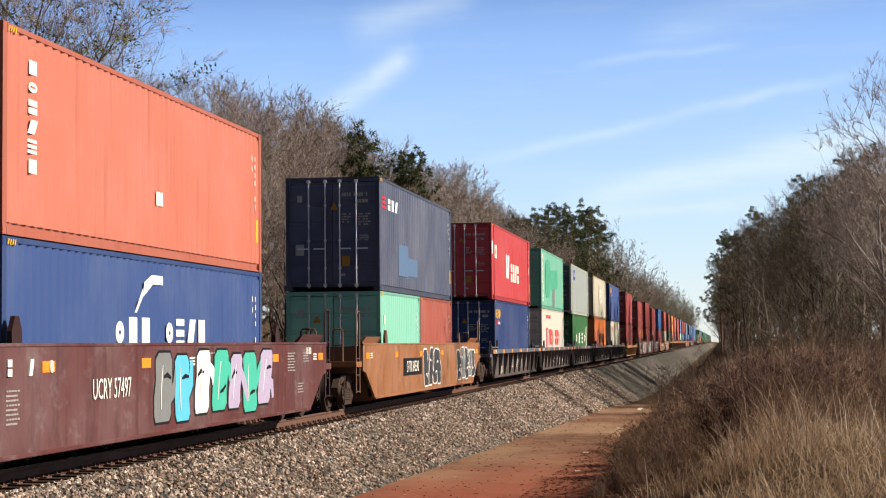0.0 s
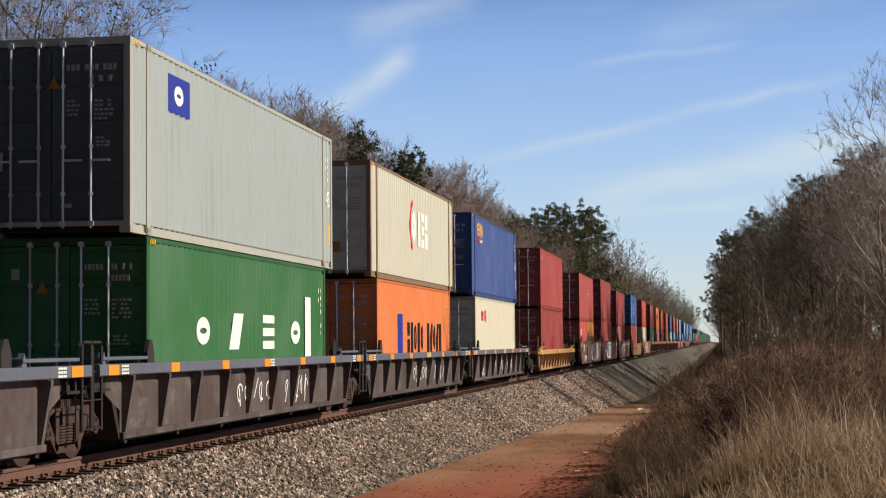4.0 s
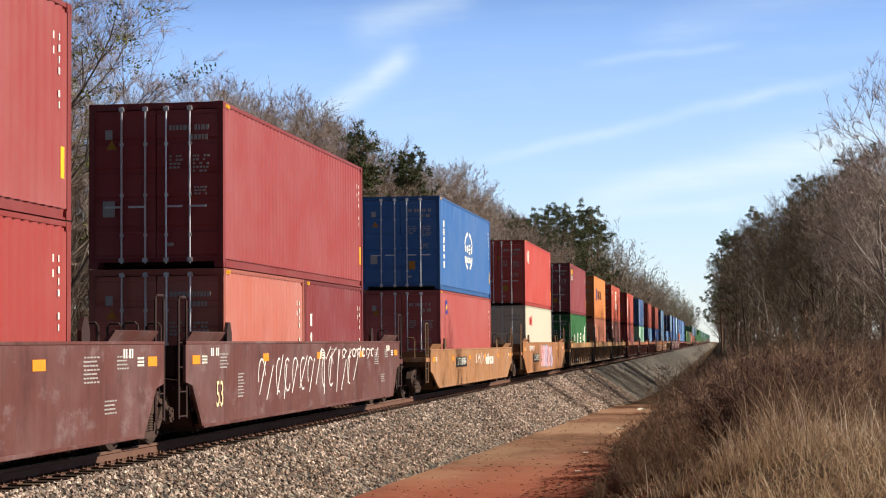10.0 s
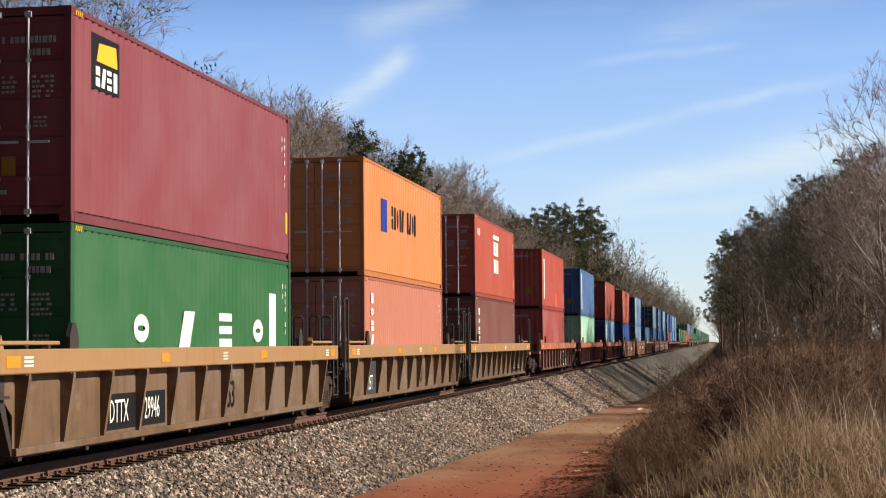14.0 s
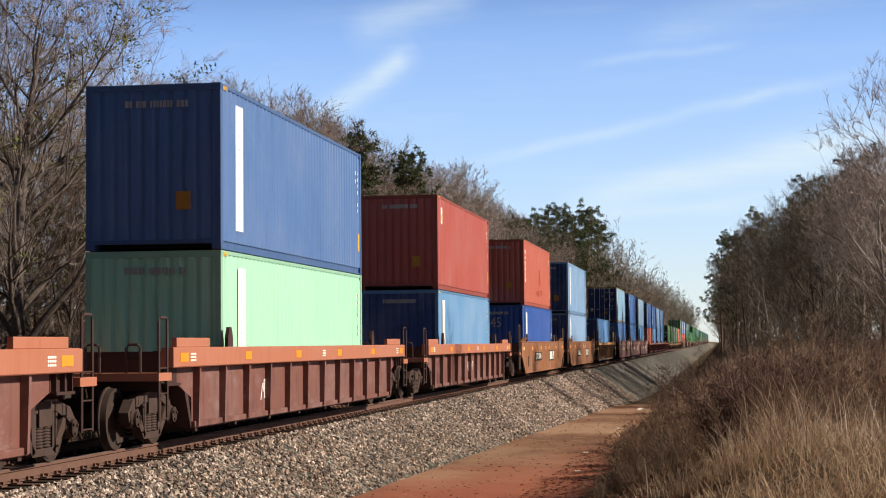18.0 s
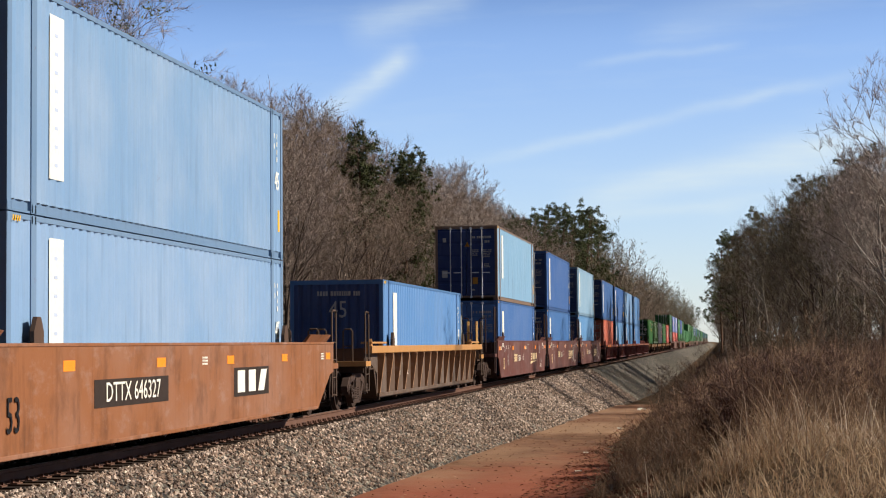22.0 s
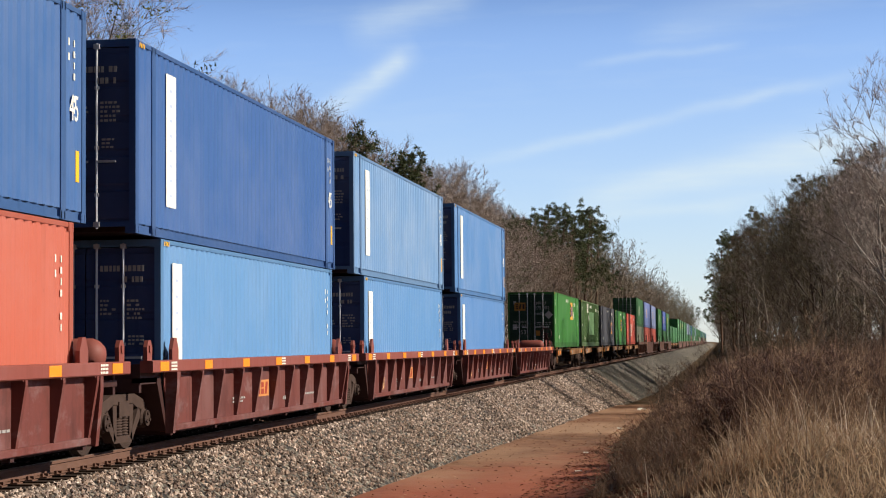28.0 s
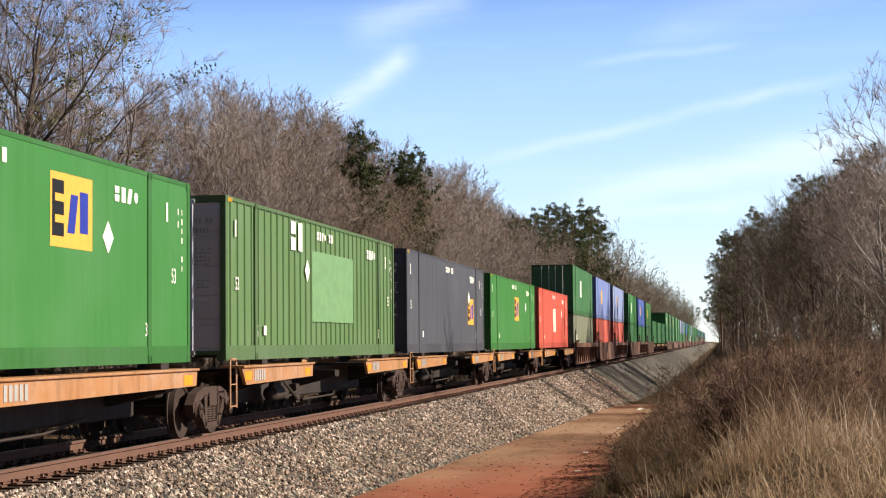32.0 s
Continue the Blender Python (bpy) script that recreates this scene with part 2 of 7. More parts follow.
class Geo:
    def __init__(self):
        self.v, self.f = [], []

    def add(self, vs, fs):
        n = len(self.v)
        self.v += [tuple(p) for p in vs]
        self.f += [tuple(i + n for i in q) for q in fs]
        return self

    def box(self, x0, x1, y0, y1, z0, z1, cut=0.0):
        if cut <= 0:
            vs = [(x, y, z) for x in (x0, x1) for y in (y0, y1) for z in (z0, z1)]
            return self.add(vs, [(0, 1, 3, 2), (4, 6, 7, 5), (0, 4, 5, 1), (2, 3, 7, 6), (0, 2, 6, 4), (1, 5, 7, 3)])
        c = cut                                      # long edges along y are chamfered
        ring = [(x0 + c, z0), (x1 - c, z0), (x1, z0 + c), (x1, z1 - c), (x1 - c, z1), (x0 + c, z1), (x0, z1 - c), (x0, z0 + c)]
        return self.prism(ring, "y", y0, y1)

    def prism(self, ring, axis, a, b):
        """A closed outline pushed from a to b. axis y: outline in x, z; x: in y, z; z: in x, y."""
        n = len(ring)

        def put(p, s):
            return {"y": (p[0], s, p[1]), "x": (s, p[0], p[1]), "z": (p[0], p[1], s)}[axis]
        vs = [put(p, a) for p in ring] + [put(p, b) for p in ring]
        area = sum(ring[i][0] * ring[(i + 1) % n][1] - ring[(i + 1) % n][0] * ring[i][1] for i in range(n))
        flip = (area > 0) ^ (axis == "y") ^ (a > b)
        fs = [tuple(range(n)), tuple(range(2 * n - 1, n - 1, -1))] + [(i, i + n, (i + 1) % n + n, (i + 1) % n) for i in range(n)]
        if flip:
            fs = [tuple(reversed(q)) for q in fs]
        return self.add(vs, fs)

    def tube(self, pts, r, n=6, r2=None):
        pts = [Vector(p) for p in pts]
        rings = []
        for i, p in enumerate(pts):
            d = (pts[min(i + 1, len(pts) - 1)] - pts[max(i - 1, 0)]).normalized()
            a = d.orthogonal().normalized()
            b = d.cross(a)
            k = r if r2 is None else r + (r2 - r) * i / (len(pts) - 1)
            rings.append([p + (a * math.cos(2 * math.pi * j / n) + b * math.sin(2 * math.pi * j / n)) * k for j in range(n)])
        vs = [q for g in rings for q in g]
        fs = [(i * n + j, i * n + (j + 1) % n, (i + 1) * n + (j + 1) % n, (i + 1) * n + j) for i in range(len(pts) - 1) for j in range(n)]
        fs += [tuple(range(n - 1, -1, -1)), tuple(range(len(vs) - n, len(vs)))]
        return self.add(vs, fs)

    def lathe(self, prof, axis="x", n=20, at=(0, 0, 0)):
        """prof: rows of (along, radius)."""
        vs = []
        for s, r in prof:
            for j in range(n):
                c, d = r * math.cos(2 * math.pi * j / n), r * math.sin(2 * math.pi * j / n)
                q = {"x": (s, c, d), "y": (d, s, c), "z": (c, d, s)}[axis]
                vs.append((q[0] + at[0], q[1] + at[1], q[2] + at[2]))
        fs = [(i * n + j, i * n + (j + 1) % n, (i + 1) * n + (j + 1) % n, (i + 1) * n + j) for i in range(len(prof) - 1) for j in range(n)]
        fs += [tuple(range(n - 1, -1, -1)), tuple(range(len(vs) - n, len(vs)))]
        return self.add(vs, fs)

    def mesh(self, name, smooth=False):
        me = bpy.data.meshes.new(name)
        me.from_pydata(self.v, [], self.f)
        if smooth:
            me.shade_smooth()
            if smooth == "auto":
                me.set_sharp_from_angle(angle=radians(34))
        me.update()
        return me


MESHES = {}


def cached(key, name, build, smooth=False):
    if key not in MESHES:
        MESHES[key] = build().mesh(name, smooth)
    return MESHES[key]


def part(name, data, mat, parent, label="", at=None):
    """Links a Geo or a mesh as one object under a thing or a part."""
    me = data.mesh(name) if isinstance(data, Geo) else data
    ob = new(name, me)
    if not me.materials:
        me.materials.append(mat)
    ob.material_slots[0].link = "OBJECT"
    ob.material_slots[0].material = mat
    if parent:
        ob.parent = parent
    if at is not None:
        ob.matrix_basis = at if isinstance(at, Matrix) else Matrix.Translation(at)
    if label:
        ob["label"] = label
    if name in ("stencil", "lettering", "marking"):
        ob["kind"] = "stuff"
    return ob


def text_mesh(words, size):
    key = ("text", words, size)
    if key not in MESHES:
        cu = bpy.data.curves.new("lettering", "FONT")
        cu.body, cu.size, cu.extrude, cu.align_x, cu.align_y = words, size, 0.002, "CENTER", "CENTER"
        cu.resolution_u = 2
        tmp = bpy.data.objects.new("lettering", cu)
        MESHES[key] = bpy.data.meshes.new_from_object(tmp)
        MESHES[key].materials.clear()
        bpy.data.objects.remove(tmp)
        bpy.data.curves.remove(cu)
    return MESHES[key]


ON_SIDE = Matrix(((0, 0, 1, 0), (1, 0, 0, 0), (0, 1, 0, 0), (0, 0, 0, 1)))
ON_END = Matrix(((1, 0, 0, 0), (0, 0, -1, 0), (0, 1, 0, 0), (0, 0, 0, 1)))


def stretch(w, h=1.0):
    return Matrix.Diagonal((w, h, 1, 1))

# ---- the train ----
TRACK_X = -9.722
HALF_W = 1.219
FT40, FT45, FT53, FT20 = 12.192, 13.716, 16.15, 6.058
HIGH, LOW = 2.896, 2.591
MOVING = []                                          # things that roll with the train, with their place along it
WHEELSETS = []


def run(t):
    """How far the train has rolled at t seconds."""
    u = t - 16.0
    return 20.0097 * u + 0.0113 * u * u - 0.0004 * u ** 3


def roll_with(ob, y, z):
    ob.matrix_basis = pose(TRACK_X, y - run(0.0), z)
    MOVING.append((ob, y, z))
    return ob


def corrugated(length, z0, z1, pitch=0.278, depth=0.031, crest=0.11, flat=False):
    """A sheet in the plane x = 0, its waves going back to -depth, from y = 0 to length."""
    g = Geo()
    n = max(1, round(length / pitch))
    p = length / n
    slope = 0.068 * p / 0.278
    ys = []
    for i in range(n):
        b = i * p
        c = crest * p / 0.278
        ys += [(b, 0.0), (b + c, 0.0), (b + c + slope, -depth), (b + p - slope, -depth)]
    ys.append((length, 0.0))
    vs = [(x, y, z) for y, x in ys for z in (z0, z1)]
    fs = [(2 * i, 2 * i + 2, 2 * i + 3, 2 * i + 1) for i in range(len(ys) - 1)]
    return g.add(vs, fs)


def ribbed_sheet(length, z0, z1, pitch, width, proud):
    """A plain sheet with narrow upright ribs standing out of it."""
    g = Geo()
    ys = [(0.0, 0.0)]
    n = max(1, int(length / pitch))
    for i in range(n):
        b = (i + 0.5) * length / n
        ys += [(b - width / 2, 0.0), (b - width / 2 + 0.01, proud), (b + width / 2 - 0.01, proud), (b + width / 2, 0.0)]
    ys.append((length, 0.0))
    vs = [(x, y, z) for y, x in ys for z in (z0, z1)]
    return g.add(vs, [(2 * i, 2 * i + 2, 2 * i + 3, 2 * i + 1) for i in range(len(ys) - 1)])


def frame_geo(L, H):
    g = Geo()
    h, w = L / 2, HALF_W
    for sx in (-1, 1):
        for sy in (-1, 1):
            x0, x1 = sorted((sx * w, sx * (w - 0.10)))
            y0, y1 = sorted((sy * h, sy * (h - 0.14)))
            g.box(x0, x1, y0, y1, 0.118, H - 0.118)
        x0, x1 = sorted((sx * (w - 0.004), sx * (w - 0.06)))
        g.box(x0, x1, -h + 0.14, h - 0.14, H - 0.068, H - 0.002)
        if L > 16:                                   # long boxes have a tall flush band along the bottom
            xb = sorted((sx * (w - 0.002), sx * (w - 0.09)))
            g.box(xb[0], xb[1], -h + 0.14, h - 0.14, 0.0, 0.26)
        else:
            xb = sorted((sx * (w - 0.045), sx * (w - 0.11)))
            g.box(xb[0], xb[1], -h + 0.14, h - 0.14, 0.012, 0.17)
            xb = sorted((sx * (w - 0.012), sx * (w - 0.11)))
            g.box(xb[0], xb[1], -h + 0.14, h - 0.14, 0.0, 0.03)
        if L > 13:
            for sy in (-1, 1):
                y0, y1 = sorted((sy * (FT40 / 2), sy * (FT40 / 2 - 0.17)))
                x0, x1 = sorted((sx * (w + 0.006), sx * (w - 0.08)))
                g.box(x0, x1, y0, y1, 0.01, H - 0.004)
    for sy in (-1, 1):
        y0, y1 = sorted((sy * h, sy * (h - 0.08)))
        g.box(-w + 0.10, w - 0.10, y0, y1, H - 0.115, H - 0.004)
        g.box(-w + 0.10, w - 0.10, y0, y1, 0.10, 0.17)
    return g


def casting_geo():
    g = Geo()
    a, b, c = 0.082, 0.09, 0.06
    g.box(-a, a, -b, b, -c, c)
    for s in (-1, 1):                                # lips round the holes
        for u in (-0.055, 0.055):
            g.box(s * a - 0.004, s * a + 0.004, u - 0.02, u + 0.02, -c + 0.008, c - 0.008)
    return g


def door_geo(H):
    """One leaf, 1.14 m wide from x = 0, pressed into raised bands, outer face at y = 0."""
    z0, z1, w, n = 0.15, H - 0.13, 1.14, 5
    ring = [(0.05, z0), (0.012, z0)]
    for i in range(n):
        a = z0 + 0.05 + i * (z1 - z0 - 0.05) / n
        b = a + (z1 - z0 - 0.05) / n - 0.07
        ring += [(0.012, a), (-0.006, a + 0.03), (-0.006, b - 0.03), (0.012, b)]
    ring += [(0.012, z1), (0.05, z1)]
    return Geo().prism(ring, "x", 0.0, w)


def bar_geo(H):
    g = Geo()
    g.tube([(0, -0.035, 0.07), (0, -0.035, H - 0.06)], 0.019, 6)
    for z in (0.10, H - 0.14):
        g.box(-0.045, 0.045, -0.06, 0.012, z, z + 0.07)
    for z in (0.55, 1.25, H - 0.75):
        g.box(-0.03, 0.03, -0.05, 0.012, z, z + 0.05)
    g.box(-0.012, 0.30, -0.055, -0.04, 1.05, 1.085)  # handle
    return g


def quad_marks(rects, off=0.004):
    """Flat marks in a plane: rows of (u, v, width, height), thin plates."""
    g = Geo()
    for u, v, w, h in rects:
        g.box(u - w / 2, u + w / 2, v - h / 2, v + h / 2, 0.0, off)
    return g


def poly_marks(polys, off=0.004):
    g = Geo()
    for i, ring in enumerate(polys):
        g.prism(ring, "z", 0.0, off + 0.0002 * (i % 7))
    return g


def arc_poly(cx, cy, rx, ry, a0, a1, thick, n=14):
    outer = [(cx + rx * math.cos(radians(a0 + (a1 - a0) * i / n)), cy + ry * math.sin(radians(a0 + (a1 - a0) * i / n))) for i in range(n + 1)]
    inner = [(cx + (rx - thick) * math.cos(radians(a0 + (a1 - a0) * i / n)), cy + (ry - thick) * math.sin(radians(a0 + (a1 - a0) * i / n))) for i in range(n, -1, -1)]
    return outer + inner


def blocks(u, v, widths, h, gap, lean=0.0):
    """A row of plain lozenges that stands for a line of lettering, from u on, centred on v."""
    out = []
    for w in widths:
        out.append([(u - lean, v - h / 2), (u + w - lean, v - h / 2), (u + w + lean, v + h / 2), (u + lean, v + h / 2)])
        u += w + gap
    return out


def glyph(kind, u, v, w, h):
    """One plain shape in a row that stands for an emblem's lettering: bars, stacked bars, a slanted bar or a ring."""
    k = kind % 5
    s = 0.28 * min(w, h)
    bar = lambda a, b, c, d: [(a, b), (c, b), (c, d), (a, d)]
    if k == 0:
        return [bar(u + w * 0.08, v, u + w * 0.92, v + h * 0.44), bar(u + w * 0.08, v + h * 0.56, u + w * 0.92, v + h)]
    if k == 1:
        return [bar(u + w * 0.12, v, u + w * 0.88, v + h)]
    if k == 2:
        return [[(u, v), (u + w * 0.66, v), (u + w, v + h), (u + w * 0.34, v + h)]]
    if k == 3:
        return [arc_poly(u + w / 2, v + h / 2, w / 2 - s / 2, h / 2 - s / 2, 0, 180, s), arc_poly(u + w / 2, v + h / 2, w / 2 - s / 2, h / 2 - s / 2, 180, 360, s)]
    return [bar(u, v + h * q, u + w * 0.9, v + h * q + h * 0.24) for q in (0.0, 0.38, 0.76)]


def word(u, v, w, h, gap, kinds):
    """kinds: which plain shape stands in each place; -1 leaves a space."""
    out = []
    for k in kinds:
        if k >= 0:
            out += glyph(k, u, v, w, h)
        u += w + gap
    return out


def id_rows(seed, u, v, n=4, w=0.55, h=0.07):
    r = random.Random(seed)
    out = []
    for i in range(n):
        x = u
        while x < u + w:
            k = r.uniform(0.03, 0.065)
            out.append((x + k / 2, v - i * h * 1.9, k, h))
            x += k + (0.02 if r.random() < 0.8 else 0.08)
    return out


def container(y, z, L, H, rgb, doors=True, marks=(), label="", frame_rgb=None, smooth=False, wear=0.35, rust=0.25, fade=0.25, detail=2, seed=0,
              door_rgb=None, category="container", sheet=None, rows=True):
    """y: its middle along the train; z: its underside over the rail."""
    ob = roll_with(tagged(new("shipping_container"), label, category, "containers of the train"), y, z)
    body = paint(rgb, wear, rust, 0.5, fade)
    edge = paint(frame_rgb or tuple(int(c * 0.86) for c in rgb), 0.5, min(1.0, rust + 0.3), 0.55, 0.15)
    h = L / 2
    part("frame", cached(("frame", L, H), "frame", lambda: frame_geo(L, H)), edge, ob)
    inner = L - 0.28
    kind = sheet or ("ribbed" if smooth else "wave")

    def side():
        if kind == "ribbed":
            g = Geo()
            return g.add([(0, 0, 0.15), (0, inner, 0.15), (0, inner, H - 0.06), (0, 0, H - 0.06)], [(0, 1, 2, 3)])
        if kind == "posts":
            return ribbed_sheet(inner, 0.15, H - 0.06, 0.48, 0.07, 0.03)
        return corrugated(inner, 0.15, H - 0.06)
    me = cached(("side", L, H, kind), "side_panel", side)
    back = -0.012 if kind != "posts" else -0.034
    mx = HALF_W + back + (0.0015 if kind != "posts" else 0.0315)
    part("side_panel", me, body, ob, at=pose(HALF_W + back, -inner / 2, 0))
    part("side_panel", me, body, ob, at=pose(-HALF_W - back, inner / 2, 0, 0, 0, 180))
    part("roof", cached(("roof", L, H), "roof", lambda: Geo().box(-HALF_W + 0.05, HALF_W - 0.05, -h + 0.07, h - 0.07, H - 0.03, H - 0.008)), body, ob)
    if detail:
        part("floor", cached(("cfloor", L), "floor", lambda: Geo().box(-HALF_W + 0.06, HALF_W - 0.06, -h + 0.45, h - 0.45, 0.05, 0.14)), STEEL_DARK, ob)
        cast = cached("casting", "corner_casting", casting_geo)
        ys = (h - 0.088, FT40 / 2 - 0.088) if L > 13 else (h - 0.088,)
        for sx in (-1, 1):
            for yy in ys:
                for sy in (-1, 1):
                    for zz in (0.06, H - 0.06):
                        if sx < 0 and sy > 0:
                            continue
                        part("corner_casting", cast, edge, ob, at=(sx * (HALF_W - 0.08), sy * yy, zz))
    wall = cached(("endwall", H), "end_wall", lambda: corrugated(2 * HALF_W - 0.2, 0.12, H - 0.1, 0.25, 0.045))
    part("end_wall", wall, body, ob, at=pose(HALF_W - 0.1, h - 0.02, 0, 0, 0, 90))
    if not doors:
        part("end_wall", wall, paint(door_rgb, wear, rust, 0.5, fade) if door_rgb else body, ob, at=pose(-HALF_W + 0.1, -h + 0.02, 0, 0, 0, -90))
    else:
        leaf = cached(("door", H), "door", lambda: door_geo(H))
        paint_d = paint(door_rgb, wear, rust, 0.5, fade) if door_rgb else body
        bar = cached(("bar", H), "locking_bar", lambda: bar_geo(H))
        for s in (1, -1):
            m = pose(0.01, -h + 0.03, 0) if s > 0 else Matrix.Translation((-0.01, -h + 0.03, 0)) @ Matrix.Diagonal((-1, 1, 1, 1))
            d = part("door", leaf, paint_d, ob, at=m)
            if detail:
                for x in (0.18, 0.61):
                    part("locking_bar", bar, GALV, d, "galvanised locking bar", at=(x, 0, 0))
    if detail > 1:
        r = random.Random(seed)
        face = Matrix.Translation((0, -h - 0.012, 0)) @ ON_END
        if doors:
            lines = id_rows(seed + 1, 0.3, 1.3, 3, 0.7, 0.05)
            if rows:
                lines = id_rows(seed, 0.25, H - 0.45, 1, 0.72, 0.09) + id_rows(seed + 3, 0.62, H - 0.62, 1, 0.3, 0.09)
                lines += id_rows(seed + 1, 0.25, H - 0.95, 4, 0.2, 0.035) + id_rows(seed + 2, 0.68, H - 0.95, 5, 0.26, 0.035) + id_rows(seed + 4, 0.7, H - 1.5, 3, 0.2, 0.03)
            part("lettering", quad_marks(lines), PALE_GREY, ob, "rows of pale lettering", at=face)
            for q in ((-0.85, r.uniform(0.9, 1.2), 0.22, 0.28), (0.25, 0.4, 0.16, 0.06), (-0.85, H - 0.55, 0.13, 0.17)):
                part("decal", quad_marks([q]), PALE_GREY, ob, at=face)
            tri = (r.choice((-0.42, -0.8, 0.05)), H - r.uniform(0.7, 0.95))
            part("decal", poly_marks([[(tri[0] - 0.1, tri[1]), (tri[0] + 0.1, tri[1]), (tri[0], tri[1] + 0.18)]]), SHADE_YELLOW, ob, "yellow warning triangle", at=face)
            if r.random() < 0.6:
                part("decal", quad_marks([(0.35, 0.75, 0.2, 0.26)]), SHADE_YELLOW, ob, "yellow warning sticker", at=face)
        else:
            part("lettering", quad_marks(id_rows(seed, -0.5, H - 0.35, 1, 1.1, 0.12)), PALE_GREY, ob, "row of pale lettering", at=face)
            part("decal", quad_marks([(0.55, 0.85, 0.26, 0.32)]), SHADE_YELLOW, ob, "yellow warning sticker", at=face)
        far = Matrix.Translation((mx, h - 0.42, 0)) @ ON_SIDE
        part("lettering", quad_marks([(0, H - 0.5 - 0.15 * i, 0.035 + 0.02 * (i % 2), 0.09) for i in range(7) if i != 4] + [(-0.2, H - 0.5 - 0.2 * i, 0.04, 0.1) for i in range(2)]), WHITE, ob, "column of white lettering", at=far)
        if L < 16:
            part("decal", quad_marks([(0.12, 0.75, 0.13, 0.42)]), YELLOW, ob, "yellow warning sticker", at=far)
        stripes = poly_marks([[(0.16 + 0.07 * i, H - 0.10), (0.19 + 0.07 * i, H - 0.10), (0.215 + 0.07 * i, H - 0.03), (0.185 + 0.07 * i, H - 0.03)] for i in range(4)])
        part("decal", stripes, YELLOW, ob, "yellow and black height stripes", at=Matrix.Translation((HALF_W + 0.002, -h, 0)) @ ON_SIDE)
    if L == FT45 and detail > 1:
        part("lettering", text_mesh("45", 0.5), WHITE, ob, at=Matrix.Translation((mx + 0.002, h - 0.42, H * 0.52)) @ ON_SIDE @ stretch(0.7))
        if not doors:
            part("lettering", text_mesh("45", 0.62), PALE_GREY, ob, at=Matrix.Translation((0.05, -h - 0.01, H - 0.78)) @ ON_END @ stretch(0.8))
    for i, (polys, mat, what) in enumerate(marks):
        part("marking", poly_marks(polys, 0.003 + 0.002 * i), mat, ob, what, at=Matrix.Translation((mx, -h, 0)) @ ON_SIDE)
    return ob


# ---- rail cars ----


def sideframe_geo():
    g = Geo()
    for sx in (-1, 1):
        a, b = sx * 0.93, sx * 1.08
        g.prism([(-1.12, 0.56), (-0.92, 0.74), (-0.50, 0.84), (0.50, 0.84), (0.92, 0.74), (1.12, 0.56), (1.08, 0.42), (0.84, 0.56), (0.46, 0.69), (-0.46, 0.69), (-0.84, 0.56), (-1.08, 0.42)], "x", a, b)
        g.prism([(-0.86, 0.57), (-0.68, 0.63), (-0.30, 0.20), (-0.40, 0.15)], "x", a, b)
        g.prism([(0.68, 0.63), (0.86, 0.57), (0.40, 0.15), (0.30, 0.20)], "x", a, b)
        g.box(min(a, b), max(a, b), -0.40, 0.40, 0.14, 0.24)
        for s in (-1, 1):
            g.prism([(s * 0.40, 0.24), (s * 0.28, 0.24), (s * 0.28, 0.70), (s * 0.46, 0.70)], "x", a, b)
            g.box(min(a, b), max(a, b) + 0.0, s * 0.89 - 0.13, s * 0.89 + 0.13, 0.36, 0.58)
    g.box(-1.10, 1.10, -0.22, 0.22, 0.52, 0.74)      # bolster
    for s in (-1, 1):
        g.box(-0.9, 0.9, s * 0.42 - 0.04, s * 0.42 + 0.04, 0.42, 0.54)   # brake beams
    return g


def spring_geo():
    g = Geo()
    for u in (-0.13, 0.13):
        prof = []
        for i in range(7):
            z = 0.245 + i * 0.04
            prof += [(z, 0.085), (z + 0.012, 0.11), (z + 0.026, 0.11), (z + 0.036, 0.085)]
        g.lathe(prof, "z", 10, (0, u, 0))
    return g


def wheelset_geo():
    g = Geo()
    r = 0.46
    for s in (-1, 1):
        prof = [(0.685, 0.12), (0.685, 0.485), (0.712, 0.487), (0.722, r + 0.003), (0.815, r - 0.004), (0.815, r - 0.05), (0.785, r - 0.075),
                (0.765, 0.26), (0.79, 0.17), (0.82, 0.15), (0.82, 0.09), (0.93, 0.085), (1.10, 0.085), (1.12, 0.12), (1.16, 0.12), (1.16, 0.02)]
        g.lathe([(s * a, b) for a, b in prof], "x", 28)
        for k in range(3):                           # cap bolts, which show the turning
            an = 2 * math.pi * k / 3
            g.box(s * 1.16 - 0.02, s * 1.16 + 0.02, 0.075 * math.cos(an) - 0.02, 0.075 * math.cos(an) + 0.02, 0.075 * math.sin(an) - 0.02, 0.075 * math.sin(an) + 0.02)
    g.tube([(-0.70, 0, 0), (0.70, 0, 0)], 0.085, 10)
    return g


def bearing_geo():
    return Geo().lathe([(0.98, 0.15), (1.09, 0.15), (1.12, 0.13)], "x", 14)


def truck(parent, y, detail=2):
    tr = part("truck", cached("sideframe", "truck", sideframe_geo), TRUCK_IRON, parent, "dusty cast-iron two-axle truck", at=(0, y, 0))
    for s in (-0.89, 0.89):
        w = part("wheelset", cached("wheelset", "wheelset", wheelset_geo, "auto"), WHEEL_IRON, tr, "rust-brown steel wheels on an axle")
        w.matrix_parent_inverse = Matrix.Translation((0, s, 0.46))
        WHEELSETS.append(w)
        if detail > 1:
            for a in (0, 180):
                part("bearing", cached("bearing", "bearing", bearing_geo), TRUCK_IRON, tr, at=pose(0, s, 0.46, 0, 0, a))
    if detail:
        for sx in (-1, 1):
            part("spring", cached("spring", "spring", spring_geo, True), TRUCK_IRON, tr, "coil springs", at=(sx * 1.0, 0, 0))
    return tr


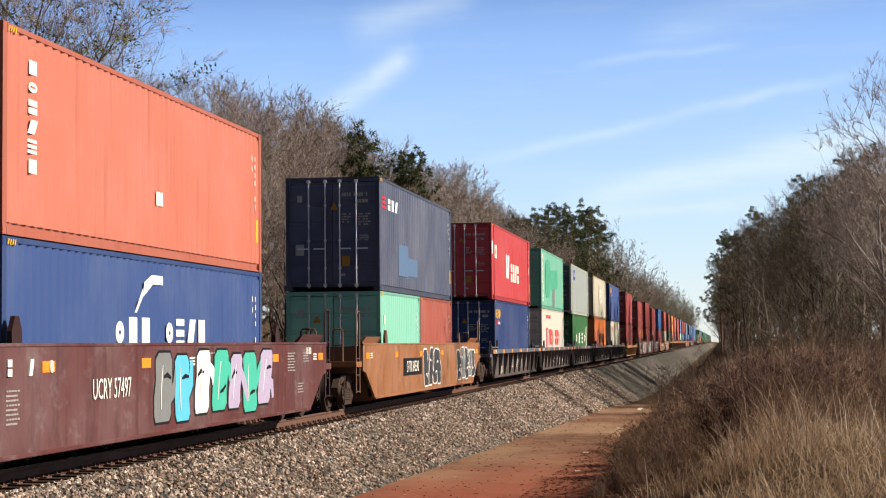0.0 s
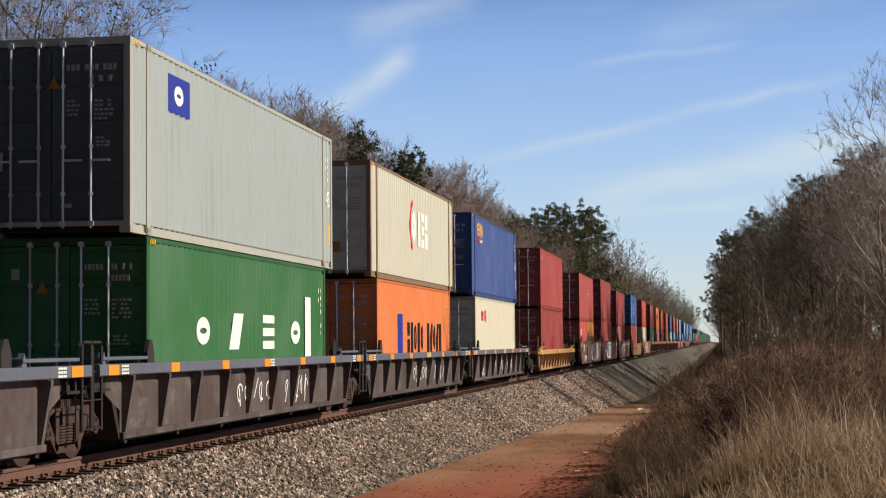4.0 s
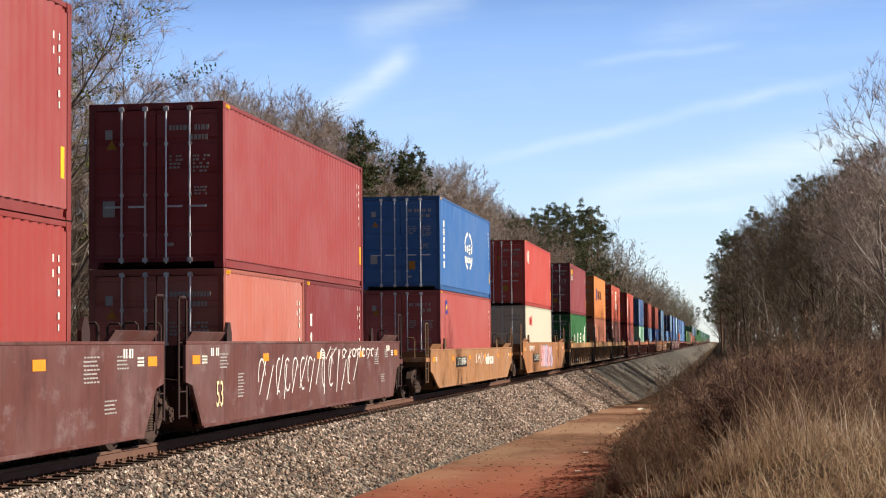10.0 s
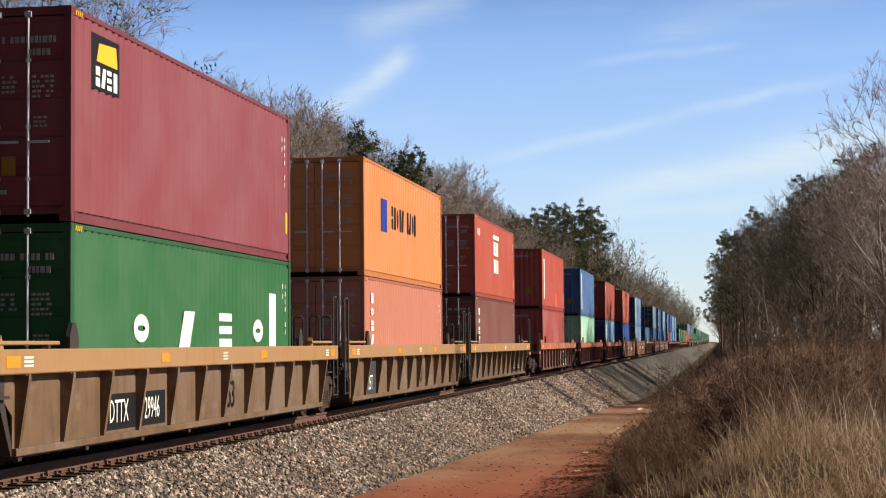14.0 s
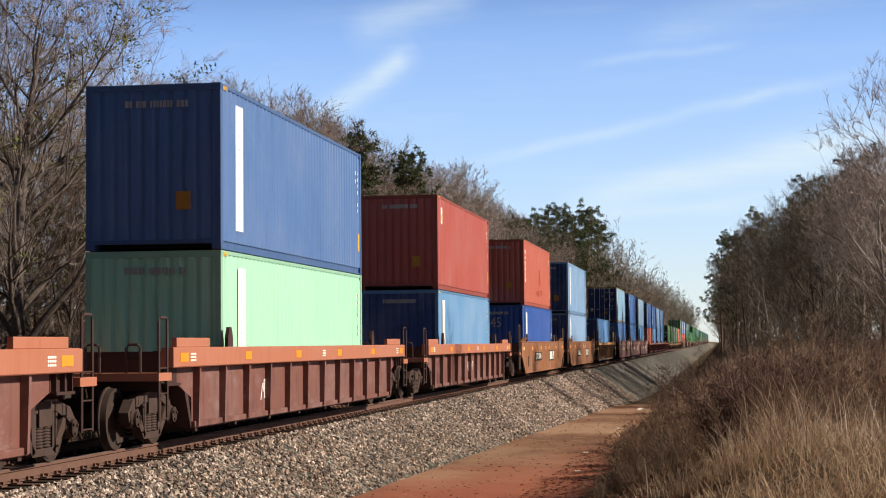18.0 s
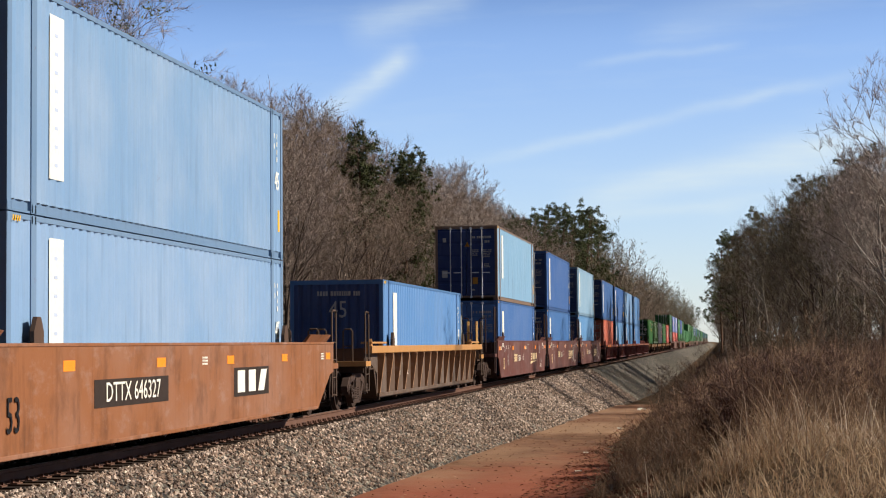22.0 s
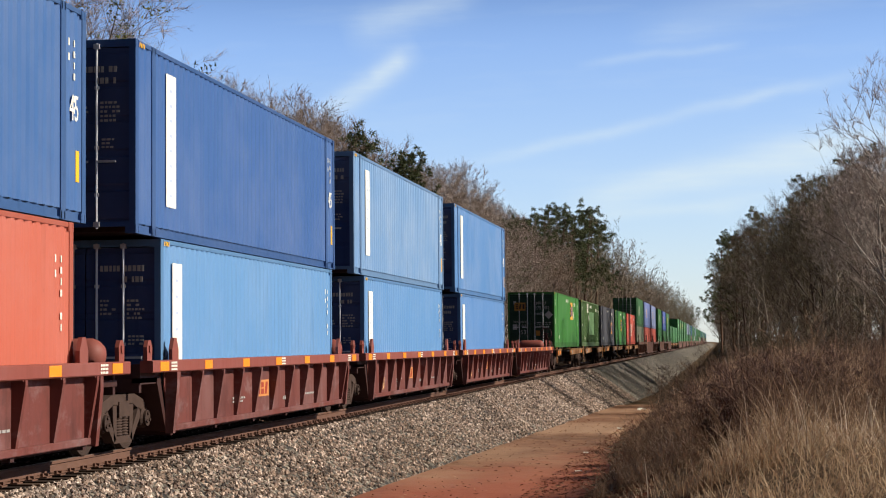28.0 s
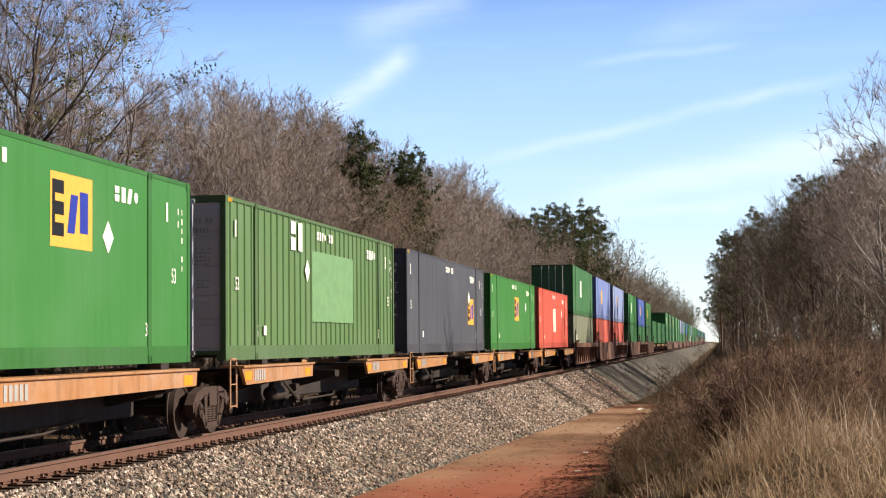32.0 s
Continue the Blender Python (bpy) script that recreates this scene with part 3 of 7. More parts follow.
def ladder_geo(z0, z1, top):
    g = Geo()
    g.tube([(0, -0.2, z0), (0, -0.2, top - 0.06), (0, -0.14, top), (0, 0.14, top), (0, 0.2, top - 0.06), (0, 0.2, z0)], 0.024, 6)
    n = int((z1 - z0) / 0.38) + 1
    for i in range(n):
        z = z0 + 0.03 + i * 0.38
        g.tube([(0, -0.2, z), (0, 0.2, z)], 0.014, 5)
    return g


def hoop_geo(h):
    g = Geo()
    g.tube([(0, -0.11, 0), (0, -0.11, h - 0.05), (0, -0.07, h), (0, 0.07, h), (0, 0.11, h - 0.05), (0, 0.11, 0)], 0.022, 6)
    g.tube([(0, -0.11, h * 0.5), (0, 0.11, h * 0.5)], 0.015, 5)
    return g


def hose_geo():
    return Geo().tube([(0, 0, 0), (0.02, 0.12, -0.06), (0.03, 0.22, -0.24), (0.02, 0.30, -0.36), (0.0, 0.42, -0.38)], 0.028, 7)


def lever_geo():
    return Geo().tube([(1.42, 0, -0.12), (1.40, 0, 0.02), (1.15, 0, 0.05), (0.5, 0, 0.04), (0.22, 0, -0.08)], 0.016, 5)


def gusset_geo(top):
    """A ribbed bracket under the end of the side sill, with a slotted plate."""
    g = Geo().prism([(-0.35, top - 0.12), (0.30, top - 0.12), (0.30, top - 0.42), (0.12, 0.95), (-0.35, 0.95)], "x", -0.03, 0.03)
    for q in (-0.3, 0.0, 0.26):
        g.box(0.03, 0.10, q - 0.015, q + 0.015, 0.97, top - 0.13)
    return g.box(-0.1, 0.12, -0.35, 0.30, 0.93, 0.97)


def handwheel_geo():
    g = Geo()
    ring = [(0.28 * math.cos(a * math.pi / 8), 0, 0.28 * math.sin(a * math.pi / 8)) for a in range(17)]
    g.tube(ring, 0.02, 6)
    for k in range(5):
        an = 2 * math.pi * k / 5
        g.tube([(0, 0, 0), (0.27 * math.cos(an), 0, 0.27 * math.sin(an))], 0.014, 5)
    g.lathe([(-0.05, 0.05), (0.05, 0.05)], "y", 10)
    return g


def tank_geo():
    g = Geo()
    g.lathe([(-0.62, 0.02), (-0.60, 0.12), (-0.52, 0.20), (-0.44, 0.23), (0.44, 0.23), (0.52, 0.20), (0.60, 0.12), (0.62, 0.02)], "x", 16)
    return g


def well_car(y, pitch, rgb, style="ribbed", top=1.52, chord=0.30, sill_half=9.2, body_half=8.3, chord_rgb=None, ribs=11, trucks=(-1, 1), coupled=(False, False),
             label="", seed=0, texts=(), marks=(), reflect=6, detail=2, truck_at=None, iron=None, rail_h=0.75, tail=0.0, tank=False, lean=True, guides=True, post_rgb=None, flat=False, upright=False):
    """A container well car. y: its middle. style: ribbed (chord, posts and a recessed web) or smooth (one deep plate)."""
    ob = roll_with(tagged(new("well_car"), label, "well car", "rail cars of the train"), y, 0.0)
    body = paint(rgb, 0.95, 0.75, 0.6, 0.35)
    upper = paint(chord_rgb, 0.4, 0.35, 0.55, 0.2) if chord_rgb else body
    dark = paint(iron or tuple(int(c * 0.55) for c in rgb), 0.5, 0.4, 0.65, 0.1)
    W, sh, bh, zb = 1.50, sill_half, body_half, 0.25
    tr = truck_at or pitch / 2
    if style == "smooth":
        ring = [(-sh, top), (sh, top), (sh, top - 0.62), (sh - 0.35, top - 0.68), (bh + 0.05, zb), (-bh - 0.05, zb), (-sh + 0.35, top - 0.68), (-sh, top - 0.62)]
        wall = cached(("smooth", sh, bh, top), "side_wall", lambda: Geo().prism(ring, "x", 0.0, 0.05))
        part("side_wall", wall, body, ob, at=(W - 0.05, 0, 0))
        part("side_wall", wall, body, ob, at=(-W, 0, 0))
        cap = cached(("cap", sh), "top_flange", lambda: Geo().box(-0.13, 0.0, -sh, sh, -0.05, 0.0, 0.012))
        part("top_flange", cap, upper, ob, at=(W + 0.012, 0, top + 0.012))
        part("top_flange", cap, upper, ob, at=(-W + 0.118, 0, top + 0.012))
        lip = cached(("lip", bh), "bottom_flange", lambda: Geo().box(-0.16, 0.0, -bh, bh, -0.03, 0.03, 0.01))
        part("bottom_flange", lip, body, ob, at=(W + 0.01, 0, zb))
    else:
        zs = top - chord
        cg = cached(("chord", sh, chord), "top_chord", lambda: Geo().box(-0.20, 0.0, -sh, sh, 0.0, chord, 0.015))
        for sx in (1, -1):
            part("top_chord", cg, upper, ob, at=(W if sx > 0 else -W + 0.2, 0, zs))
            q = bh + 0.12 if upright else sh - 0.5
            ring = [(-q, zs), (q, zs), (q, zs - 0.18), (bh, zs - 0.5), (bh, zb), (-bh, zb), (-bh, zs - 0.5), (-q, zs - 0.18)]
            web = cached(("web", sh, bh, zs, upright), "side_web", lambda: Geo().prism(ring, "x", -0.012, 0.012))
            part("side_web", web, body, ob, at=(sx * (W - 0.19), 0, 0))
            foot = cached(("foot", bh), "bottom_sill", lambda: Geo().box(-0.10, 0.07, -bh, bh, 0.0, 0.10, 0.012))
            part("bottom_sill", foot, body, ob, at=(sx * (W - 0.19), 0, zb - 0.02))
            if detail:
                d0, d1 = (0.18, 0.05) if lean else (0.12, 0.10)
                rg = cached(("rib", zs, lean), "rib", lambda: Geo().prism([(0.0, zs), (d0, zs), (d0, zs - 0.06), (d1, zb + 0.06), (d1, zb), (0.0, zb)], "y", -0.04, 0.04).box(d1 * 0.3, d0 * 0.9, -0.075, 0.075, zs - 0.02, zs))
                for i in range(ribs):
                    yy = -bh + 0.12 + i * (2 * bh - 0.24) / (ribs - 1)
                    if sx > 0 or i % 2 == 0:
                        part("rib", rg, paint((176, 124, 78), 0.95, 0.75, 0.6, 0.35) if post_rgb else body, ob, at=pose(sx * (W - 0.178), yy, 0, 0, 0, 0 if sx > 0 else 180))
    # floor of the well and its cross beams
    part("well_floor", cached(("wfloor", bh), "well_floor", lambda: floor_geo(bh)), dark, ob)
    deck = cached(("deck", sh, bh, top), "end_deck", lambda: deck_geo(bh, sh, top))
    part("end_deck", deck, dark, ob)
    part("end_deck", deck, dark, ob, at=pose(0, 0, 0, 0, 0, 180))
    if detail:
        g = cached(("endguide", sh, chord), "end_guide", lambda: Geo().prism([(-0.10, 0.0), (-0.02, 0.0), (0.10, 0.16), (0.06, 0.17)], "y", -0.95, 0.95))
        if flat:
            g = cached(("flatguide", sh), "end_guide", lambda: Geo().box(-0.26, 0.02, -0.95, 0.95, 0.05, 0.10, 0.01).box(-0.16, -0.08, -0.9, -0.8, 0.0, 0.05).box(-0.16, -0.08, 0.8, 0.9, 0.0, 0.05).prism([(-0.95, 0.0), (-0.78, 0.0), (-0.86, 0.17)], "x", -0.08, 0.0))
        elif not lean:
            g = cached(("boxguide", sh), "end_guide", lambda: Geo().box(-0.06, 0.02, -0.9, 0.9, 0.0, 0.15, 0.01))
        for sy in (-1, 1):
            if upright:
                hook = cached("hook", "lifting_plate", lambda: Geo().prism([(-0.1, -0.1), (0.1, -0.1), (0.12, 0.2), (0.05, 0.3), (-0.05, 0.3), (-0.12, 0.2)], "x", -0.03, 0.03).box(0.03, 0.05, -0.045, 0.045, 0.12, 0.22))
                part("lifting_plate", hook, upper, ob, "upright plate with an eye", at=(W - 0.12, sy * (sh - 0.12), top))
                flange = cached(("flange", zs), "end_flange", lambda: Geo().prism([(0.0, zs), (0.19, zs), (0.19, zs - 0.2), (0.12, zb - 0.04), (0.0, zb - 0.04)], "y", -0.06, 0.06))
                part("end_flange", flange, body, ob, "deep end post of the side", at=(W - 0.178, sy * bh, 0))
                continue
            part("end_guide", g, upper, ob, "sloped container guide", at=(W - 0.08, sy * (sh - 1.25), top))
        cone = cached("cone", "corner_guide", lambda: Geo().prism([(-0.16, 0.0), (0.16, 0.0), (0.16, 0.16), (0.06, 0.34), (-0.06, 0.34), (-0.16, 0.16)], "x", -0.03, 0.03))
        if guides:
            for sy in (-1, 1):
                part("corner_guide", cone, upper if upright else dark, ob, "steel corner guide", at=(W - 0.16, sy * min(6.35, bh - 0.3), top))
        lad = cached(("ladder", top, rail_h), "ladder", lambda: ladder_geo(0.42, top, top + rail_h))
        hoop = cached(("hoop", rail_h), "hand_hoop", lambda: hoop_geo(rail_h))
        for sy, c in ((-1, coupled[0]), (1, coupled[1])):
            if upright and not c:
                continue
            e = sh + 0.33 if c else sh - 0.02
            part("ladder", lad, dark, ob, "steel side ladder", at=(W - 0.06, sy * e, 0))
            part("hand_hoop", hoop, dark, ob, at=pose(0.98, sy * (e + 0.02), top - 0.4, 0, 0, 90))
            part("hand_hoop", hoop, dark, ob, at=pose(0.35, sy * (e + 0.05), top - 0.4, 0, 0, 90))
            part("air_hose", cached("air_hose", "air_hose", hose_geo), RUBBER, ob, "black rubber air hose", at=pose(0.3, sy * (e + 0.1), 0.86, 0, 0, 0 if sy > 0 else 180))
            part("cut_lever", cached("cut_lever", "cut_lever", lever_geo), dark, ob, "bent uncoupling lever", at=pose(0, sy * (e + 0.06), 0.98))
            part("gusset", cached(("gusset", top), "gusset", lambda: gusset_geo(top)), dark, ob, "dark steel end bracket", at=pose(W - 0.2, sy * (sh - 0.35), 0, 0, 0, 0 if sy > 0 else 180))
            part("hand_hoop", hoop, dark, ob, at=pose(-1.1, sy * e, top - 0.4))
        n = reflect
        if n:
            ref = cached("reflector", "reflector", lambda: quad_marks([(0, 0, 0.42, 0.14)]))
            wref = cached("white_plate", "stencil", lambda: quad_marks([(0.06 * (i % 5) - 0.15, 0.05 - 0.05 * (i // 5), 0.045, 0.03) for i in range(15)]))
            zz = top - (chord / 2 if style != "smooth" else 0.28)
            for i in range(n):
                yy = -sh + 0.55 + i * (2 * sh - 1.1) / (n - 1)
                part("reflector", ref, ORANGE_R, ob, "orange reflector", at=Matrix.Translation((W + 0.002, yy, zz)) @ ON_SIDE)
            for yy in (-sh + 1.05, sh - 1.05, 0.4):
                part("stencil", wref, WHITE, ob, "small white stencil", at=Matrix.Translation((W + 0.002, yy, zz)) @ ON_SIDE)
        if style == "smooth" and n and rgb[0] < 130:
            for k, (yy, z, rows_n, wide) in enumerate(((-sh + 1.9, top - 0.2, 5, 0.5), (-sh + 3.0, top - 0.55, 8, 0.42), (sh - 2.1, top - 0.2, 4, 0.5), (sh - 3.4, top - 0.2, 7, 0.62), (sh - 2.6, top - 0.8, 4, 0.5), (0.9, top - 0.16, 1, 0.8))):
                block = cached(("block", rows_n, wide), "stencil", lambda: quad_marks([(wide * (m + 0.5) / 5 * (1 - 0.1 * (q * 5 % 3)), -0.055 * q, wide / 5 * (0.62 + 0.12 * ((q + m) % 3)), 0.022) for q in range(rows_n) for m in range(5)]))
                part("stencil", block, PALE_GREY, ob, "small white stencil", at=Matrix.Translation((W + 0.002, yy, z)) @ ON_SIDE)
            for yy in (-sh + 1.45, -sh + 1.75, sh - 1.5, sh - 1.75):
                part("stencil", cached("digits", "stencil", lambda: quad_marks([(-0.05, 0, 0.06, 0.13), (0.05, 0, 0.06, 0.13)])), WHITE, ob, "small white stencil", at=Matrix.Translation((W + 0.002, yy, top - 0.16)) @ ON_SIDE)
        if tank:
            ty = sh + 0.15 if upright else sh - 1.0
            part("air_tank", cached("tank", "air_tank", tank_geo, True), upper if chord_rgb and chord_rgb[1] < 90 else STEEL_DARK, ob, at=(0.45, ty, top + 0.10))
            part("tank_saddle", Geo().box(0.1, 0.2, ty - 0.2, ty + 0.2, 0.9, top + 0.02).box(0.7, 0.8, ty - 0.2, ty + 0.2, 0.9, top + 0.02), dark, ob)
            if coupled[1]:
                part("brake_wheel", cached("handwheel", "brake_wheel", handwheel_geo), dark, ob, "round brake wheel", at=(1.15, sh + 0.5, top + 0.65))
                part("brake_stand", Geo().box(1.07, 1.23, sh + 0.53, sh + 0.62, 0.8, top + 0.7), dark, ob)
    if coupled[0] or coupled[1]:
        for sy, c in ((-1, coupled[0]), (1, coupled[1])):
            if c:
                a, b = sy * (sh - 0.3), sy * (pitch / 2 + 0.02 if not tail else sh + 1.7)
                part("coupler", Geo().box(-0.11, 0.11, min(a, b), max(a, b), 0.78, 1.0).box(-0.2, 0.2, b - 0.14, b + 0.14, 0.72, 1.04), STEEL_DARK, ob)
                part("end_platform", Geo().box(-1.35, 1.47, min(sy * sh, sy * (sh + 0.62)), max(sy * sh, sy * (sh + 0.62)), 1.02, 1.14), upper, ob)
    for s in trucks:
        truck(ob, s * tr, detail)
    for words, size, yy, zz, mat, wide in texts:
        part("lettering", text_mesh(words, size), mat, ob, at=Matrix.Translation((W + 0.016 if style == "smooth" else W - 0.160, yy, zz)) @ ON_SIDE @ stretch(wide))
    for i, (polys, mat, what) in enumerate(marks):
        part("marking", poly_marks(polys, 0.003 + 0.002 * i), mat, ob, what, at=Matrix.Translation((W + 0.002 if style == "smooth" else W - 0.175, 0, 0)) @ ON_SIDE)
    return ob


def floor_geo(bh):
    g = Geo()
    g.box(-1.3, 1.3, -bh + 0.05, bh - 0.05, 0.20, 0.24)
    n = int(bh)
    for i in range(n):
        yy = -bh + 0.2 + i * (2 * bh - 0.4) / (n - 1)
        g.box(-1.34, 1.34, yy - 0.06, yy + 0.06, 0.17, 0.272)
    return g


def deck_geo(bh, sh, top):
    """Bulkhead, shear plate and centre sill at the far end of a car."""
    g = Geo()
    g.prism([(bh - 0.05, 0.24), (bh + 0.03, 0.24), (bh + 0.45, 0.98), (bh + 0.45, 1.06), (bh + 0.3, 1.06)], "x", -1.32, 1.32)
    g.box(-1.30, 1.30, bh + 0.3, sh, 0.98, 1.07)
    g.box(-0.35, 0.35, bh + 0.3, sh + 0.25, 0.70, 1.0)
    g.box(-1.28, 1.28, sh - 0.12, sh - 0.02, 0.86, top - 0.06)
    g.box(-1.30, -1.18, bh + 0.2, sh, 1.0, top - 0.05)
    return g


def spine_car(y, pitch, trucks=(-1,), first=False, label="", rgb=(192, 130, 70)):
    """A skeleton car: a deep centre beam with cross arms that carry one container."""
    ob = roll_with(tagged(new("spine_car"), label, "spine car", "rail cars of the train"), y, 0.0)
    rust, edge = paint((58, 48, 42), 0.5, 0.5, 0.7, 0.1), paint(rgb, 0.95, 1.0, 0.6, 0.5)
    h = pitch / 2
    part("centre_beam", Geo().box(-0.32, 0.32, -h + 1.9, h - 1.9, 0.40, 1.05, 0.03).box(-0.3, 0.3, -h + 0.3, h - 0.3, 0.66, 1.04, 0.03).box(-0.5, 0.5, -h + 0.3, h - 0.3, 0.98, 1.06), rust, ob)
    for yy in (-6.0, 0.0, 6.0):
        part("cross_arm", Geo().prism([(-1.3, 0.98), (1.3, 0.98), (1.3, 0.84), (0.4, 0.62), (-0.4, 0.62), (-1.3, 0.84)], "y", yy - 0.22, yy + 0.22), rust, ob)
    for a, b in ((-h - 0.2, -h + 1.7) if first else (-h + 0.7, -h + 6.2), (-1.6, h - 2.0) if first else (h - 6.4, h - 0.7)):
        part("side_apron", Geo().prism([(a, 1.14), (b, 1.14), (b - 0.05, 0.90), (a + 0.28, 0.84)], "x", 1.36, 1.42).box(1.0, 1.46, a, b, 1.14, 1.18, 0.01), edge, ob, "rust-streaked yellow side apron")
        part("side_apron", Geo().box(-1.42, -1.36, a, b, 0.82, 1.14, 0.01), edge, ob)
        for q in (a + 0.4, b - 0.5):
            part("reflector", cached("apron_reflector", "reflector", lambda: quad_marks([(0, 1.0, 0.45, 0.16)])), ORANGE_R, ob, "orange reflector", at=Matrix.Translation((1.423, q, 0)) @ ON_SIDE)
        part("stencil", quad_marks([(a + 0.9 + 0.16 * i, 1.0, 0.1, 0.2) for i in range(5 if b - a > 3 else 1)]), PALE_GREY, ob, "faded white stencil", at=Matrix.Translation((1.423, 0, 0)) @ ON_SIDE)
    for yy in (-6.0, 6.0):
        for sx in (-1, 1):
            part("pedestal", Geo().box(sx * 1.1 - 0.12, sx * 1.1 + 0.12, yy - 0.2, yy + 0.2, 1.0, 1.28), rust, ob)
    part("brake_reservoir", cached("reservoir", "brake_reservoir", lambda: Geo().lathe([(-0.52, 0.02), (-0.48, 0.09), (-0.40, 0.15), (0.40, 0.15), (0.48, 0.09), (0.52, 0.02)], "y", 18, (0.7, -3.2, 0.56)).box(0.65, 0.75, -3.5, -2.9, 0.65, 1.0), "auto"), STEEL_DARK, ob)
    part("brake_lever", Geo().tube([(0.6, -2.3, 0.85), (0.7, -1.2, 0.36)], 0.03, 6).tube([(0.6, -2.0, 0.42), (0.7, -0.6, 0.62)], 0.026, 6).tube([(0.6, -0.4, 0.34), (0.6, 2.6, 0.36), (0.5, 4.5, 0.5)], 0.022, 6).box(0.5, 0.66, -1.2, -0.9, 0.3, 0.7), STEEL_DARK, ob)
    part("ladder", cached("spine_ladder", "ladder", lambda: ladder_geo(0.45, 1.0, 1.3)), edge, ob, at=(1.3, -h + 0.55, 0))
    for s in trucks:
        truck(ob, -7.85 if first and s < 0 else s * h)
    return ob

# ---- the consist ----
G = HIGH + 0.02
BASE = 0.30
GLAZE = {k: plain("spray_" + k, c, 0.55, 0, 0.2, 6) for k, c in dict(white=(226, 222, 216), black=(24, 24, 26), teal=(70, 176, 150), lilac=(172, 158, 182), pink=(216, 166, 170),
                                                                     peach=(232, 180, 150), orange=(226, 130, 50), grey=(120, 122, 120), char=(62, 63, 66), rose=(204, 146, 146), yellow=(236, 210, 90), cyan=(90, 180, 210), slate=(88, 112, 140)).items()}


def stroke(pts, t):
    """A thick free stroke through points, as one outline."""
    left, right = [], []
    for i, p in enumerate(pts):
        a, b = pts[max(0, i - 1)], pts[min(len(pts) - 1, i + 1)]
        d = math.hypot(b[0] - a[0], b[1] - a[1]) or 1.0
        nx, ny = -(b[1] - a[1]) / d, (b[0] - a[0]) / d
        k = t * (0.75 + 0.5 * (i % 2))
        left.append((p[0] + nx * k, p[1] + ny * k))
        right.append((p[0] - nx * k, p[1] - ny * k))
    return left + right[::-1]


def blob(u0, u1, v0, v1, lean, r, grow=0.0):
    """A fat rounded upright letter block."""
    w, h = u1 - u0, v1 - v0
    ring = [(0.12, 0), (0.88, 0), (1, 0.1), (0.94, 0.35), (1.0, 0.62), (0.96, 0.9), (0.84, 1), (0.2, 1), (0.02, 0.9), (0.07, 0.6), (0, 0.35), (0.03, 0.1)]
    out = []
    for a, b in ring:
        x, y = u0 + a * w + lean * b * h, v0 + b * h
        cx, cy = (u0 + u1) / 2 + lean * 0.5 * h, (v0 + v1) / 2
        d = math.hypot(x - cx, y - cy)
        out.append((x + (x - cx) / d * grow, y + (y - cy) / d * grow))
    return out


def spray(seed, y0, y1, z0, z1, n, fills, line="black", cloud=""):
    """Sprayed block lettering: a cloud behind, outlined fat blocks, cuts and thin highlights over them."""
    r = random.Random(seed)
    w, h = (y1 - y0) / n, z1 - z0
    edge, over, cuts, layers = [], [], [], {}
    for i in range(n):
        u0 = y0 + (i + r.uniform(0.0, 0.12)) * w
        u1 = u0 + r.uniform(0.74, 0.96) * w
        v0, v1 = z0 + r.uniform(0.04, 0.14) * h, z1 - r.uniform(0.03, 0.14) * h
        lean = r.uniform(-0.25, 0.3)
        c = (u0 + u1) / 2
        at = lambda f: (c + lean * f * h, v0 + f * (v1 - v0))
        key = fills[i % len(fills)]
        edge.append(blob(u0, u1, v0, v1, lean, r, 0.045))
        body = layers.setdefault(key, [])
        body.append(blob(u0, u1, v0, v1, lean, r))
        a, b = r.sample((0.12, 0.5, 0.88), 2)
        arm = [at(a), (c + r.uniform(0.45, 0.6) * w + lean * h * 0.5, v0 + (a + b) / 2 * (v1 - v0) + r.uniform(-0.1, 0.1)), (c + r.uniform(0.5, 0.85) * w + lean * h * 0.5, v0 + (b + r.uniform(-0.06, 0.06)) * (v1 - v0))]
        edge.append(stroke(arm, 0.10 * min(1.0, w) + 0.045))
        body.append(stroke(arm, 0.10 * min(1.0, w)))
        q = at(r.choice((0.3, 0.65)))
        k = r.choice((-1, 1))
        cuts.append(stroke([q, (q[0] + 0.16 * k * w, q[1] + 0.03), (q[0] + 0.34 * k * w, q[1] + r.uniform(-0.1, 0.1))], 0.028))
        over.append(stroke([(at(0.18)[0] - 0.12 * w, at(0.18)[1]), (at(0.5)[0] - 0.14 * w, at(0.5)[1]), (at(0.82)[0] - 0.1 * w, at(0.82)[1])], 0.014))
    out = []
    if cloud:
        m, ring = 26, []
        for i in range(m):
            a = 2 * math.pi * i / m
            k = 1.0 + (0.10 if i % 2 else -0.05) + r.uniform(-0.04, 0.04)
            x, y = (y0 + y1) / 2 + (y1 - y0) * 0.53 * k * math.copysign(abs(math.cos(a)) ** 0.6, math.cos(a)), (z0 + z1) / 2 + h * 0.5 * math.copysign(abs(math.sin(a)) ** 0.6, math.sin(a))
            ring.append((x, min(z1, max(z0, y))))
        out.append(([ring], GLAZE[cloud], "sprayed pale cloud behind the graffiti"))
    out.append((edge, GLAZE[line], "sprayed graffiti outline"))
    for key, polys in layers.items():
        out.append((polys, GLAZE[key], "sprayed graffiti"))
    return out + [(cuts, GLAZE[line], "sprayed graffiti cuts"), (over, GLAZE["white" if line == "black" else "char"], "sprayed graffiti highlights")]


